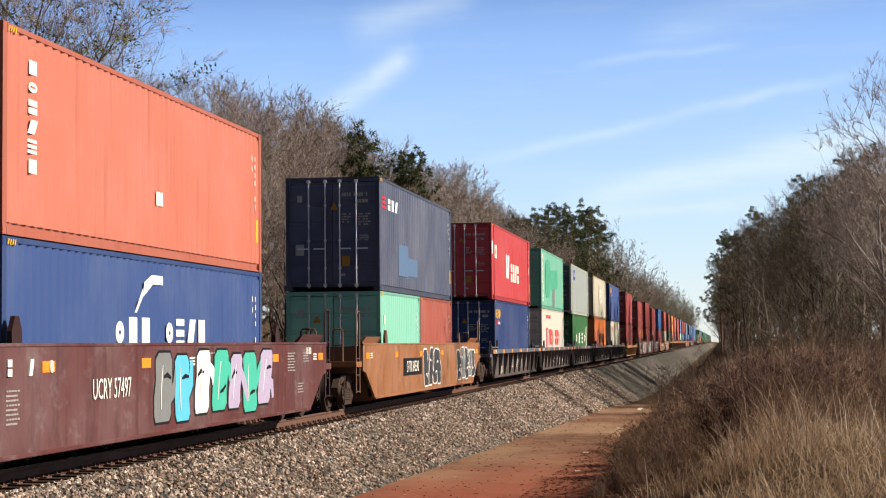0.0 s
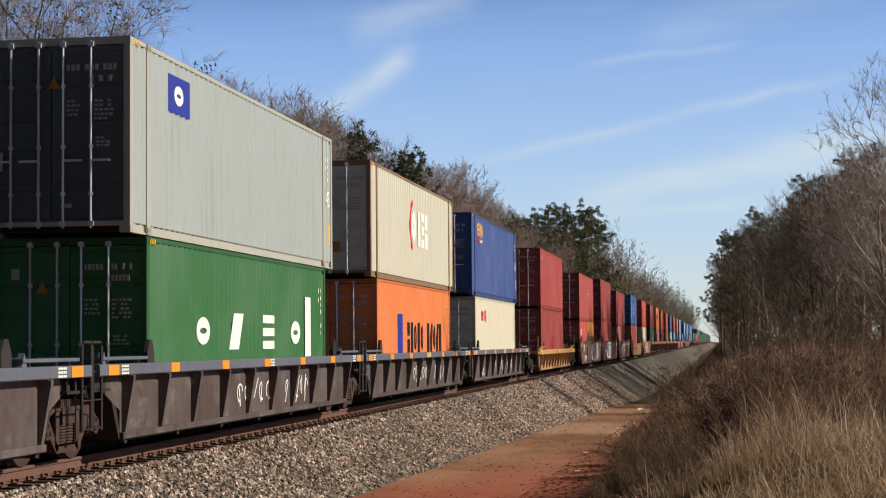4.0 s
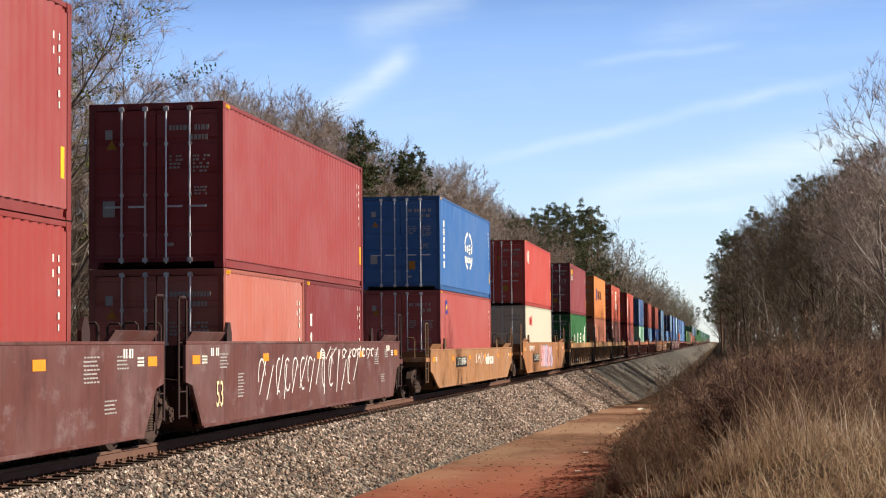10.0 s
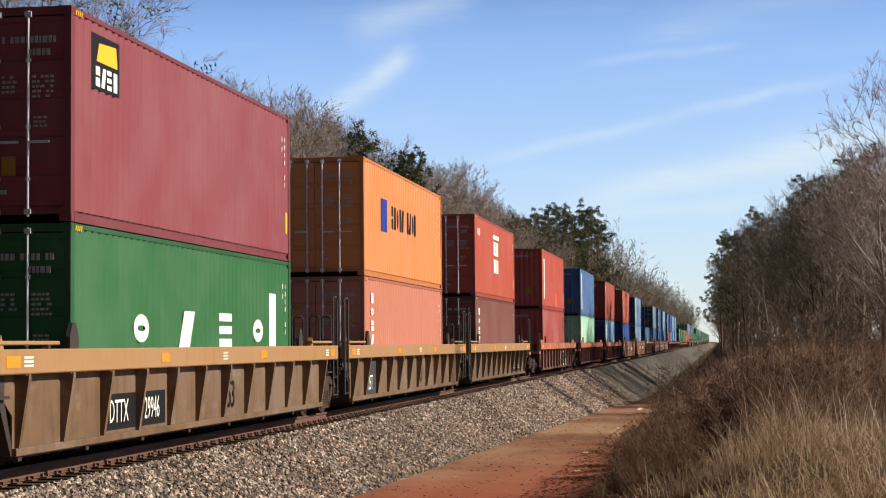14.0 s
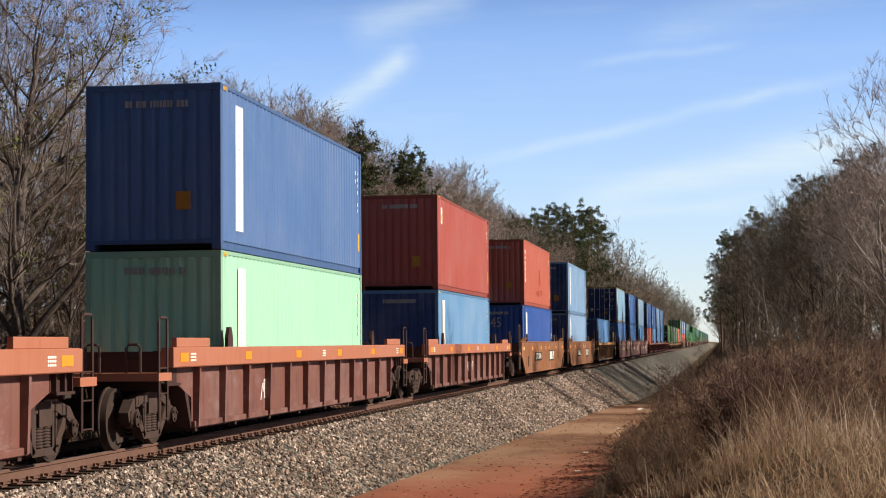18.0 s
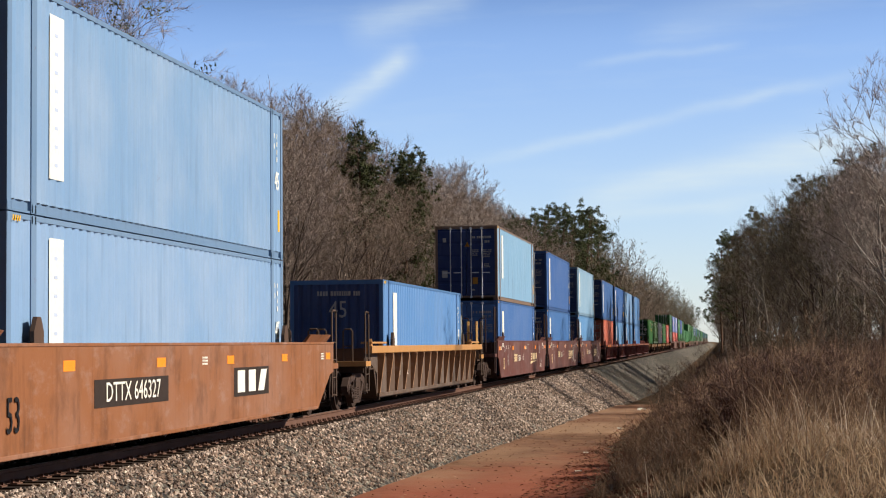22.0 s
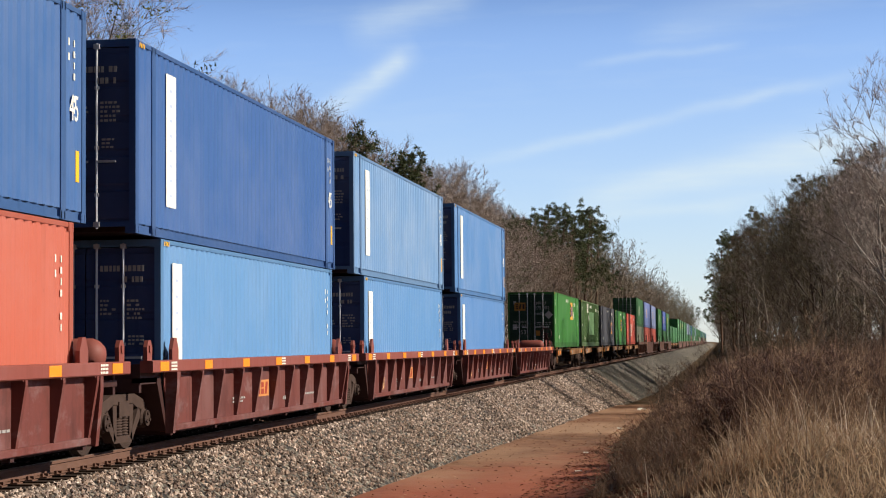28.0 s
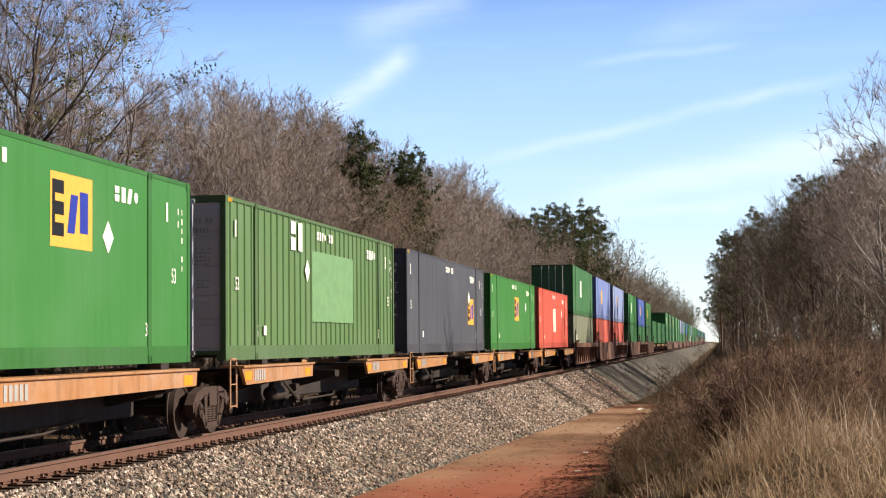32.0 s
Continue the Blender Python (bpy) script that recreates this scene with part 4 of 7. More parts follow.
def scrawl(seed, y0, y1, z0, z1, n, ink="white"):
    """Thin looping handwriting strokes."""
    r = random.Random(seed)
    out = []
    w = (y1 - y0) / n
    for i in range(n):
        x = y0 + i * w
        a, b = (x + r.uniform(0, w * 0.5), z0 + r.uniform(0, 0.3) * (z1 - z0)), (x + r.uniform(0.3, 1.2) * w, z1 - r.uniform(0, 0.3) * (z1 - z0))
        t = 0.03
        out.append([(a[0], a[1]), (a[0] + t * 1.5, a[1]), (b[0] + t * 1.5, b[1]), (b[0], b[1])])
        if r.random() < 0.6:
            out.append(arc_poly(x + w / 2, (z0 + z1) / 2, w * 0.4, (z1 - z0) * 0.35, r.uniform(0, 90), r.uniform(180, 330), 0.035, 8))
    return [(out, GLAZE[ink], "scrawled graffiti")]


def spaced(starts, v, w, h):
    return [p for k, u in zip((3, 2, 4, 3), starts) for p in glyph(k, u, v, w, h)]


BAR = lambda u, v, w, h: [[(u, v), (u + w, v), (u + w, v + h), (u, v + h)]]
STRIPE = lambda H, v0=0.42, v1=0.3, u=0.92: [(BAR(u, v0, 0.5, H - v0 - v1), WHITE, "white upright name panel"),
                                            ([p for i in range(8) for p in BAR(u + 0.17, v0 + 0.16 + i * (H - v0 - v1 - 0.2) / 8, 0.12, 0.05)], FAINT, "faint blue-grey lettering bars")]
ROUNDEL = [([arc_poly(6.42, 1.48, 1.0, 0.66, a, b, 0.12) for a, b in ((18, 80), (100, 162), (198, 255), (285, 342))] + word(5.5, 1.38, 0.42, 0.34, 0.06, (3, 3, 4, 3)) + word(5.55, 1.08, 0.2, 0.2, 0.06, (0, 1, 2, 0, 1, 2, 3)), WHITE, "white globe emblem"),
           ([p for i in range(6) for p in glyph(i * 2 + 1, 0.74, 0.7 + i * 0.255, 0.33, 0.2)], WHITE, "white upright lettering bars")]


def vert(H, n=6, u=0.9, w=0.42, z1=0.35, pitch=0.36, off=1):
    return [([p for i in range(n) for p in glyph(i * 2 + off, u, H - z1 - (i + 1) * pitch, w, pitch * 0.72)], WHITE, "white upright lettering")]


def emp(u, v, s=1.0):
    return [(BAR(u, v, 1.55 * s, 0.98 * s), AMBER, "amber emblem panel"), (glyph(4, u + 0.1 * s, v + 0.14 * s, 0.42 * s, 0.74 * s) + BAR(u + 0.06 * s, v + 0.14 * s, 0.1 * s, 0.74 * s), BLACK, "dark emblem shape"), (glyph(2, u + 0.6 * s, v + 0.2 * s, 0.4 * s, 0.52 * s) + glyph(1, u + 1.02 * s, v + 0.22 * s, 0.4 * s, 0.56 * s), BLUE_M, "blue emblem shape")]


PALE_BLUE, ICE_BLUE = (104, 160, 208), (130, 172, 216)

# y, upper box, lower boxes; a box: length, height, colour, doors towards the front, marks, label, extra keywords
# door_rgb on blue boxes: navy ends, the colour also darkened for their shade
STACKS = [
    (-289.36, (FT40, LOW, (226, 118, 86), False, vert(LOW, 6, 0.80, 0.34, 0.28, 0.25) + [(BAR(5.92, 0.79, 0.32, 0.21), WHITE, "small white placard")], "weathered orange steel shipping container stacked on a blue one", dict(wear=0.6, rust=0.6)),
     [(FT40, LOW, (58, 88, 150), False, [(word(4.02, 1.22, 0.48, 0.45, 0.10, (3, 1, 1, -1, 3, 4, 2, 1)), WHITE, "white emblem lettering shapes"), ([[(5.3, 1.98), (5.75, 2.18), (6.24, 2.18), (6.24, 2.32), (5.7, 2.32), (5.35, 2.2)], [(4.91, 1.74), (5.0, 1.74), (5.3, 2.0), (5.3, 2.12)]], WHITE, "white swoosh emblem")], "blue steel shipping container with white emblem in a well", dict(wear=0.5))]),
    (-265.43, (FT40, HIGH, (86, 92, 116), True, [(word(1.2, 2.12, 0.42, 0.30, 0.1, (0, 1, 2)), WHITE, "white emblem shapes"), ([p for i in range(3) for p in BAR(0.45, 2.12 + 0.12 * i, 0.5, 0.07)], RED_M, "red flag stripes"), (BAR(2.73, 0.46, 1.5, 0.85) + BAR(4.2, 0.5, 1.5, 0.5), GLAZE["slate"], "faded blue repair patch")], "slate-blue corrugated shipping container with repair patches", dict(wear=0.7, rust=0.5, fade=0.4)),
     [(FT20, LOW, (138, 220, 188), True, vert(LOW, 4, 0.6, 0.16, 0.5, 0.34), "mint-green short shipping container in an orange well car", dict(wear=0.4), -3.05), (FT20, LOW, (186, 88, 66), True, (), "rust-red short shipping container in an orange well car", {}, 3.05)]),
    (-242.3, (FT45, HIGH, (216, 58, 62), True, [(glyph(1, 4.67, 0.95, 0.5, 0.95) + glyph(2, 5.1, 0.95, 0.72, 0.95) + word(6.3, 0.85, 0.62, 0.74, 0.14, (0, 1, 2, 0)), WHITE, "white emblem lettering shapes"), (BAR(0.2, 1.72, 0.3, 0.5) + BAR(1.03, 1.6, 0.64, 0.5), WHITE, "white panel"), (BAR(1.24, 1.72, 0.22, 0.26), RED_M, "red emblem on the white panel")], "bright red long corrugated shipping container with white emblem", dict(rust=0.35)),
     [(FT40, HIGH, (46, 68, 124), True, [(word(0.38, 2.2, 0.27, 0.36, 0.05, (3, 4, 3, 1, 3)), YELLOW, "yellow emblem shapes"), (BAR(0.6, 1.96, 0.55, 0.15), RED_M, "red emblem bar"), (blocks(1.2, 2.02, (0.1,) * 4, 0.1, 0.04), WHITE, "white emblem bars")], "navy-blue shipping container with small yellow emblem", {})]),
    (-224.2, (FT40, HIGH, (118, 200, 168), True, [(BAR(0.7, 0.35, 0.42, 2.3), WHITE, "white upright name panel"), (vert(HIGH, 7, 0.78, 0.26, 0.35, 0.31)[0][0], GLAZE["grey"], "dark upright lettering bars"), (BAR(5.75, 0.18, 1.34, 0.92), GLAZE["grey"], "grey patch"), ([[(2.25, 0.78), (2.7, 0.55), (4.1, 0.6), (4.4, 0.92), (5.7, 1.02), (7.2, 1.12), (8.6, 1.15), (8.83, 1.4), (8.7, 2.15), (6.2, 2.05), (4.6, 1.95), (4.3, 2.5), (3.2, 2.52), (2.35, 2.25)]], plain("repaint_green", (82, 164, 132), 0.55, 0, 0.4, 2.0), "darker green repainted area")], "faded green shipping container with repainted patches", dict(wear=0.6, rust=0.5, fade=0.5)),
     [(FT40, HIGH, (240, 224, 206), True, [(word(3.52, 1.12, 0.56, 0.78, 0.13, (2, 1, 0, 3, -1, 0, 1, 0, 3)), RED_M, "red emblem lettering shapes"), (BAR(2.33, 1.0, 0.82, 0.96), RED_M, "red emblem panel"), (word(2.27, 2.44, 0.17, 0.18, 0.08, (1, 0, 2, 3, 0, 1, 2, 0, 3, 4)), RED_M, "small red lettering bars"), ([[(2.62, 1.02), (2.86, 1.02), (2.86, 1.4), (3.02, 1.9), (2.82, 1.9), (2.74, 1.5), (2.66, 1.9), (2.46, 1.9), (2.62, 1.4)]], GLAZE["cyan"], "blue emblem stripe")], "off-white shipping container with large red emblem letters", dict(wear=0.3, rust=0.5))]),
    (-206.1, (FT45, HIGH, (176, 184, 180), True, [(BAR(1.85, 2.02, 1.15, 0.6), BLUE_M, "blue emblem panel"), (glyph(3, 2.1, 2.1, 0.6, 0.44), WHITE, "white emblem")], "pale grey long shipping container with darker grey doors", dict(wear=0.5, rust=0.4, door_rgb=(96, 100, 104), frame_rgb=(190, 188, 170))),
     [(FT40, HIGH, (52, 118, 58), True, [(spaced((2.51, 4.56, 6.89, 9.01), 1.17, 0.95, 0.64) + BAR(10.32, 1.0, 0.5, 1.23), WHITE, "white emblem lettering shapes")], "green shipping container with widely spaced white emblem letters", dict(wear=0.3))]),
    (-188.0, (FT45, HIGH, (220, 212, 186), True, [(glyph(3, 5.9, 1.1, 0.9, 1.1) + word(7.0, 1.1, 0.5, 1.0, 0.12, (1, 4, 0)), WHITE, "white emblem shapes"), ([arc_poly(6.3, 1.65, 0.6, 0.75, 100, 250, 0.16)], RED_M, "red emblem arc")], "rust-streaked cream long shipping container", dict(wear=0.6, rust=0.9, frame_rgb=(150, 118, 86))),
     [(FT40, HIGH, (250, 128, 36), True, [(word(4.4, 1.0, 0.45, 0.84, 0.11, (0, 1, 3, 1, 3, -1, 1, 2, 3, 2, 1)), BLACK, "dark emblem lettering shapes"), (glyph(1, 2.8, 0.95, 1.0, 1.1), BLUE_M, "blue emblem shape")], "bright orange shipping container with dark emblem letters", dict(wear=0.2))]),
    (-169.9, (FT45, HIGH, (66, 92, 160), True, [(word(1.47, 2.15, 0.27, 0.5, 0.05, (3, 4, 3, 1, 3)), YELLOW, "yellow emblem shapes"), (BAR(1.75, 1.95, 0.55, 0.15), RED_M, "red emblem bar"), (blocks(2.36, 2.0, (0.1,) * 4, 0.1, 0.04), WHITE, "white emblem bars")], "blue long corrugated shipping container with yellow emblem", dict(wear=0.2, rust=0.15)),
     [(FT40, HIGH, (234, 222, 192), True, [(word(1.58, 2.0, 0.32, 0.46, 0.05, (3, 3, 3, 1)), RED_M, "red emblem shapes")], "cream-white shipping container with small red emblem", dict(wear=0.2, rust=0.3))]),
    (-146.75, (FT40, HIGH, (186, 68, 64), True, [(BAR(0.75, 2.2, 0.42, 0.5), BLUE_M, "blue emblem panel"), ([[(0.8, 2.3), (1.1, 2.42), (1.1, 2.6), (0.85, 2.5)]], YELLOW, "yellow emblem shape")], "red corrugated shipping container above another red one", {}),
     [(FT40, HIGH, (170, 60, 54), True, (), "dark red corrugated shipping container in a yellow well car", dict(wear=0.25))]),
    (-123.0, (FT40, HIGH, (194, 80, 74), True, [(BAR(7.7, 1.75, 0.16, 0.1), WHITE, "small white mark")], "red corrugated shipping container over two short ones", dict(wear=0.25)),
     [(FT20, LOW, (218, 78, 64), True, [(word(0.86, 1.56, 0.28, 0.52, 0.05, (3, 3, 1)), WHITE, "white emblem shapes")], "bright red short shipping container with white emblem", {}, -3.05), (FT20, LOW, (232, 140, 40), True, [(glyph(1, 0.78, 1.2, 1.1, 0.64), BLUE_M, "blue emblem shape"), (word(2.23, 1.22, 0.29, 0.42, 0.07, (0, 1, 3, 0, 2, -1, 1, 2, 3, 1)), BLACK, "dark emblem lettering shapes")], "orange short shipping container with dark emblem", {}, 3.05)]),
    (-103.2, (FT40, HIGH, (172, 64, 60), True, (), "red corrugated shipping container with plain sides", dict(wear=0.2)), [(FT40, HIGH, (176, 60, 52), True, (), "dark red shipping container in a graffitied well car", dict(wear=0.2))]),
    (-83.7, (FT40, HIGH, (170, 62, 60), True, (), "red corrugated shipping container over two short ones", dict(wear=0.2)),
     [(FT20, LOW, (204, 108, 86), True, (), "faded salmon short shipping container", dict(wear=0.5, fade=0.5), -3.05), (FT20, LOW, (142, 50, 52), True, vert(LOW, 4, 0.5, 0.2, 0.6, 0.36), "maroon short shipping container with white lettering", {}, 3.05)]),
    (-59.56, (FT40, HIGH, (56, 116, 186), True, ROUNDEL, "bright blue shipping container with white globe emblem", dict(wear=0.2, rust=0.1)),
     [(FT40, HIGH, (194, 84, 76), True, [(BAR(1.12, 2.17, 0.40, 0.42), BLUE_M, "blue emblem panel"), ([[(1.16, 2.25), (1.46, 2.34), (1.46, 2.5), (1.2, 2.42)]], YELLOW, "yellow emblem shape")], "red shipping container in an orange well car", {})]),
    (-35.38, (FT40, HIGH, (214, 74, 62), True, [(word(0.95, 1.9, 0.28, 0.58, 0.05, (3, 3, 1)), WHITE, "white emblem shapes")], "bright red shipping container with white emblem", {}),
     [(FT40, HIGH, (226, 216, 190), True, [(word(1.49, 1.98, 0.33, 0.49, 0.05, (3, 3, 3, 1)), RED_M, "red emblem shapes")], "off-white shipping container with small red emblem", dict(wear=0.4))]),
    (-11.43, (FT40, HIGH, (158, 66, 72), True, [(BAR(0.8, 1.9, 1.15, 0.78), BLACK, "black emblem panel"), (word(0.95, 1.95, 0.2, 0.28, 0.04, (0, 2, 4, 1)), WHITE, "white emblem shapes"), ([[(1.0, 2.3), (1.85, 2.3), (1.8, 2.6), (1.1, 2.56)]], YELLOW, "yellow emblem flag")], "maroon corrugated shipping container with a small square emblem", dict(wear=0.3)),
     [(FT40, HIGH, (42, 116, 56), True, [(spaced((2.51, 4.8, 7.1, 9.25), 1.22, 0.86, 0.58) + BAR(10.51, 1.22, 0.5, 1.01), WHITE, "white emblem lettering shapes")], "green shipping container with widely spaced white emblem letters", dict(wear=0.15))]),
    (8.22, (FT40, HIGH, (248, 144, 58), True, [(glyph(1, 2.2, 1.22, 1.05, 0.84), BLUE_M, "blue emblem shape"), (word(3.73, 1.36, 0.3, 0.6, 0.09, (0, 1, 3, 1, 2, -1, 1, 2, 3, 1)), BLACK, "dark emblem lettering shapes")], "orange shipping container with blue and dark emblem", dict(wear=0.15)),
     [(FT40, HIGH, (218, 128, 96), True, vert(HIGH, 6, 0.85, 0.4, 0.3, 0.34), "faded rust-orange shipping container with white upright lettering", dict(wear=0.4, rust=0.5))]),
    (27.96, (FT40, HIGH, (204, 82, 52), True, [(glyph(0, 5.3, 1.0, 0.7, 1.2) + glyph(0, 6.1, 1.0, 0.7, 1.2) + BAR(5.2, 2.3, 1.8, 0.16), WHITE, "white crest emblem"), (word(0.8, 2.2, 0.2, 0.26, 0.06, (3, 4, 2)), WHITE, "small white lettering bars")], "orange-red shipping container with white crest emblem", dict(wear=0.2)),
     [(FT40, HIGH, (140, 80, 70), True, vert(HIGH, 6, 0.85, 0.4, 0.3, 0.34), "brown shipping container with white upright lettering", dict(wear=0.4))]),
    (51.85, (FT40, HIGH, (206, 82, 62), False, STRIPE(HIGH, 0.49, 0.45, 0.95) + [(BAR(4.9, 1.45, 1.0, 1.3), plain("dull_red_patch", (180, 76, 60), 0.6, 0, 0.5, 3), "dull dark red patch"), (BAR(6.4, 0.2, 1.5, 0.68), plain("pale_red_patch", (204, 96, 76), 0.6, 0, 0.6, 4), "pale scuffed repair patch")], "rust-red shipping container with white name panel and grime", dict(wear=0.6, rust=0.8)),
     [(FT40, HIGH, (186, 76, 68), False, (), "faded red shipping container in a rusty well car", dict(wear=0.5, fade=0.5))]),
    (75.77, (FT40, HIGH, (84, 124, 182), False, STRIPE(HIGH, 0.37, 0.27, 1.0), "blue shipping container with white name panel", dict(wear=0.5, rust=0.3)),
     [(FT40, HIGH, (176, 238, 198), False, STRIPE(HIGH, 0.9, 0.27, 1.15), "pale mint-green shipping container with grime streaks", dict(wear=0.5))]),
    (99.65, (FT40, HIGH, (190, 82, 66), False, [(BAR(0.75, 2.05, 0.28, 0.5), WHITE, "small white placard"), (BAR(0.8, 2.15, 0.18, 0.2), YELLOW, "yellow emblem")], "rust-red shipping container with a small placard", dict(wear=0.4)),
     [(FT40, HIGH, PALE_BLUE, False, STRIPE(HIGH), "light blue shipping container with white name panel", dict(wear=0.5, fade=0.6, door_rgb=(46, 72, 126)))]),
    (123.83, (FT40, HIGH, (206, 98, 72), False, vert(HIGH, 6, 0.5, 0.38, 0.38, 0.25) + [(BAR(6.7, 1.05, 0.6, 0.75) + BAR(5.4, 0.55, 0.5, 0.2) + BAR(6.4, 0.5, 0.35, 0.3) + BAR(7.5, 0.6, 0.6, 0.22), plain("dull_orange_patch", (164, 74, 56), 0.6, 0, 0.4, 3), "dull red repaired patches")], "weathered orange-red shipping container with white upright lettering", dict(wear=0.6, rust=0.7)),
     [(FT45, HIGH, (44, 92, 178), False, STRIPE(HIGH, 0.6, 0.3, 1.5), "deep blue long shipping container in an orange well car", dict(wear=0.3))]),
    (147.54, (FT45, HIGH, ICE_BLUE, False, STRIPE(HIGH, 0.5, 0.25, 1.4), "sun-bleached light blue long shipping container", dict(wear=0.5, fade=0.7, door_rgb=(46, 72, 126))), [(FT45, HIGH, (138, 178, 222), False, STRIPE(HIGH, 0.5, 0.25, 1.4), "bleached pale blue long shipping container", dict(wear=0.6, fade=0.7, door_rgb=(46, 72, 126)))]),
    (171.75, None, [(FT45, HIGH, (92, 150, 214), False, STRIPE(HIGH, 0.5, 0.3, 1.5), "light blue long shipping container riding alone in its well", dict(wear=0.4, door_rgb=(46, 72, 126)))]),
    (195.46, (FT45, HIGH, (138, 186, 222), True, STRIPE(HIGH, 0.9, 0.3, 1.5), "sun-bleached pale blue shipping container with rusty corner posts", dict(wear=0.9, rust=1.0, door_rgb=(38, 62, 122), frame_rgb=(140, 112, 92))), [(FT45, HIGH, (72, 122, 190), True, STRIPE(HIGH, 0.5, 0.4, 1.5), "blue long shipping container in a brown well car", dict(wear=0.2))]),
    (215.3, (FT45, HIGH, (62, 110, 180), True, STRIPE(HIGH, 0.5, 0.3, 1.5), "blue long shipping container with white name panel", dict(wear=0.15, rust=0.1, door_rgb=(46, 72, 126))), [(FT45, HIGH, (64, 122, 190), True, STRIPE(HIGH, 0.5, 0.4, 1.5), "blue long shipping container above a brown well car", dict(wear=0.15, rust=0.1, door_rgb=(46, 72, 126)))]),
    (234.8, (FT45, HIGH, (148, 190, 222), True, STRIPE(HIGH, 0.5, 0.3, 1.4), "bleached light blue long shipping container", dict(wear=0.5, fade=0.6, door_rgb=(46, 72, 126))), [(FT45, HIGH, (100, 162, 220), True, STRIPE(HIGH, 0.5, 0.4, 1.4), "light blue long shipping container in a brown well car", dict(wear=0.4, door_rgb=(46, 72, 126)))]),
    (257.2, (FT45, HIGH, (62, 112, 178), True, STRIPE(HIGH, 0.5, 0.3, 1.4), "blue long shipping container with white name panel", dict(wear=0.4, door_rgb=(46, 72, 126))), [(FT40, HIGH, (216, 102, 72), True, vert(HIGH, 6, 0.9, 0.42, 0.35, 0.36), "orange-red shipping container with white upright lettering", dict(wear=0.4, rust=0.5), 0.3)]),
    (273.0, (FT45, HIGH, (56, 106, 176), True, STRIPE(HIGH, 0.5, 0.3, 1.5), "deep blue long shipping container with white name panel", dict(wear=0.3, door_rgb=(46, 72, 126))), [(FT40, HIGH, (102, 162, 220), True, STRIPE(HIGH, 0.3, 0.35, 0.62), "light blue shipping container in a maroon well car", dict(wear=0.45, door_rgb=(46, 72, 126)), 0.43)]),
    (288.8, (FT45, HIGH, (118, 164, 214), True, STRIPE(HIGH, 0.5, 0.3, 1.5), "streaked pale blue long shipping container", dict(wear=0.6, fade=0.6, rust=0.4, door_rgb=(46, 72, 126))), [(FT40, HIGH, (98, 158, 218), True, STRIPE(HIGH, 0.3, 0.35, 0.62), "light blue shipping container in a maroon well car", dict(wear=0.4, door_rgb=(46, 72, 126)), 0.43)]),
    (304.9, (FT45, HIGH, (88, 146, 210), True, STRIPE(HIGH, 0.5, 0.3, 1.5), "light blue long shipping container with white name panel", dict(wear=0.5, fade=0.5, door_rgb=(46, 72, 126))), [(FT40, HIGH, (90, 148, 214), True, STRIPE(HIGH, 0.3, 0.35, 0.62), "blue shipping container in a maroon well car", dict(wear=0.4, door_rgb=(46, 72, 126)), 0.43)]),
]
for n, (y, upper, lower) in enumerate(STACKS):
    zz = BASE
    for i, b in enumerate(lower):
        L, H, rgb, doors, marks, label, extra = b[:7]
        container(y + (b[7] if len(b) > 7 else 0.0), BASE, L, H, rgb, doors, marks, label, seed=n * 7 + i, **extra)
        zz = BASE + H + 0.02
    if upper:
        L, H, rgb, doors, marks, label, extra = upper
        container(y, zz, L, H, rgb, doors, marks, label, seed=n * 7 + 5, **extra)

GREEN53 = (56, 134, 46)
DOMESTIC = [(341.15, 1.28, GREEN53, "ribbed", emp(10.07, 1.57, 1.0), "bright green long container with smooth sides and square emblem"),
            (359.4, 1.28, (100, 134, 76), "posts", [(BAR(6.65, 0.75, 4.2, 1.5), plain("faded_panel", (108, 142, 98), 0.6, 0, 0.35, 3), "faded pale panel"), (word(4.75, 2.18, 0.45, 0.58, 0.16, (0, 1)), WHITE, "white emblem shapes")], "weathered olive-green long container with upright ribs"),
            (377.5, 1.28, (84, 84, 92), "ribbed", emp(12.0, 0.9, 0.9), "dark grey long container with square emblem"),
            (395.5, 1.28, GREEN53, "ribbed", emp(8.0, 1.2, 1.0), "bright green long container with square emblem"),
            (413.5, 1.28, (226, 84, 58), "ribbed", [(blocks(7.5, 1.4, (0.5, 0.5), 1.2, 0.2), WHITE, "white emblem bars")], "orange-red long container with smooth sides")]
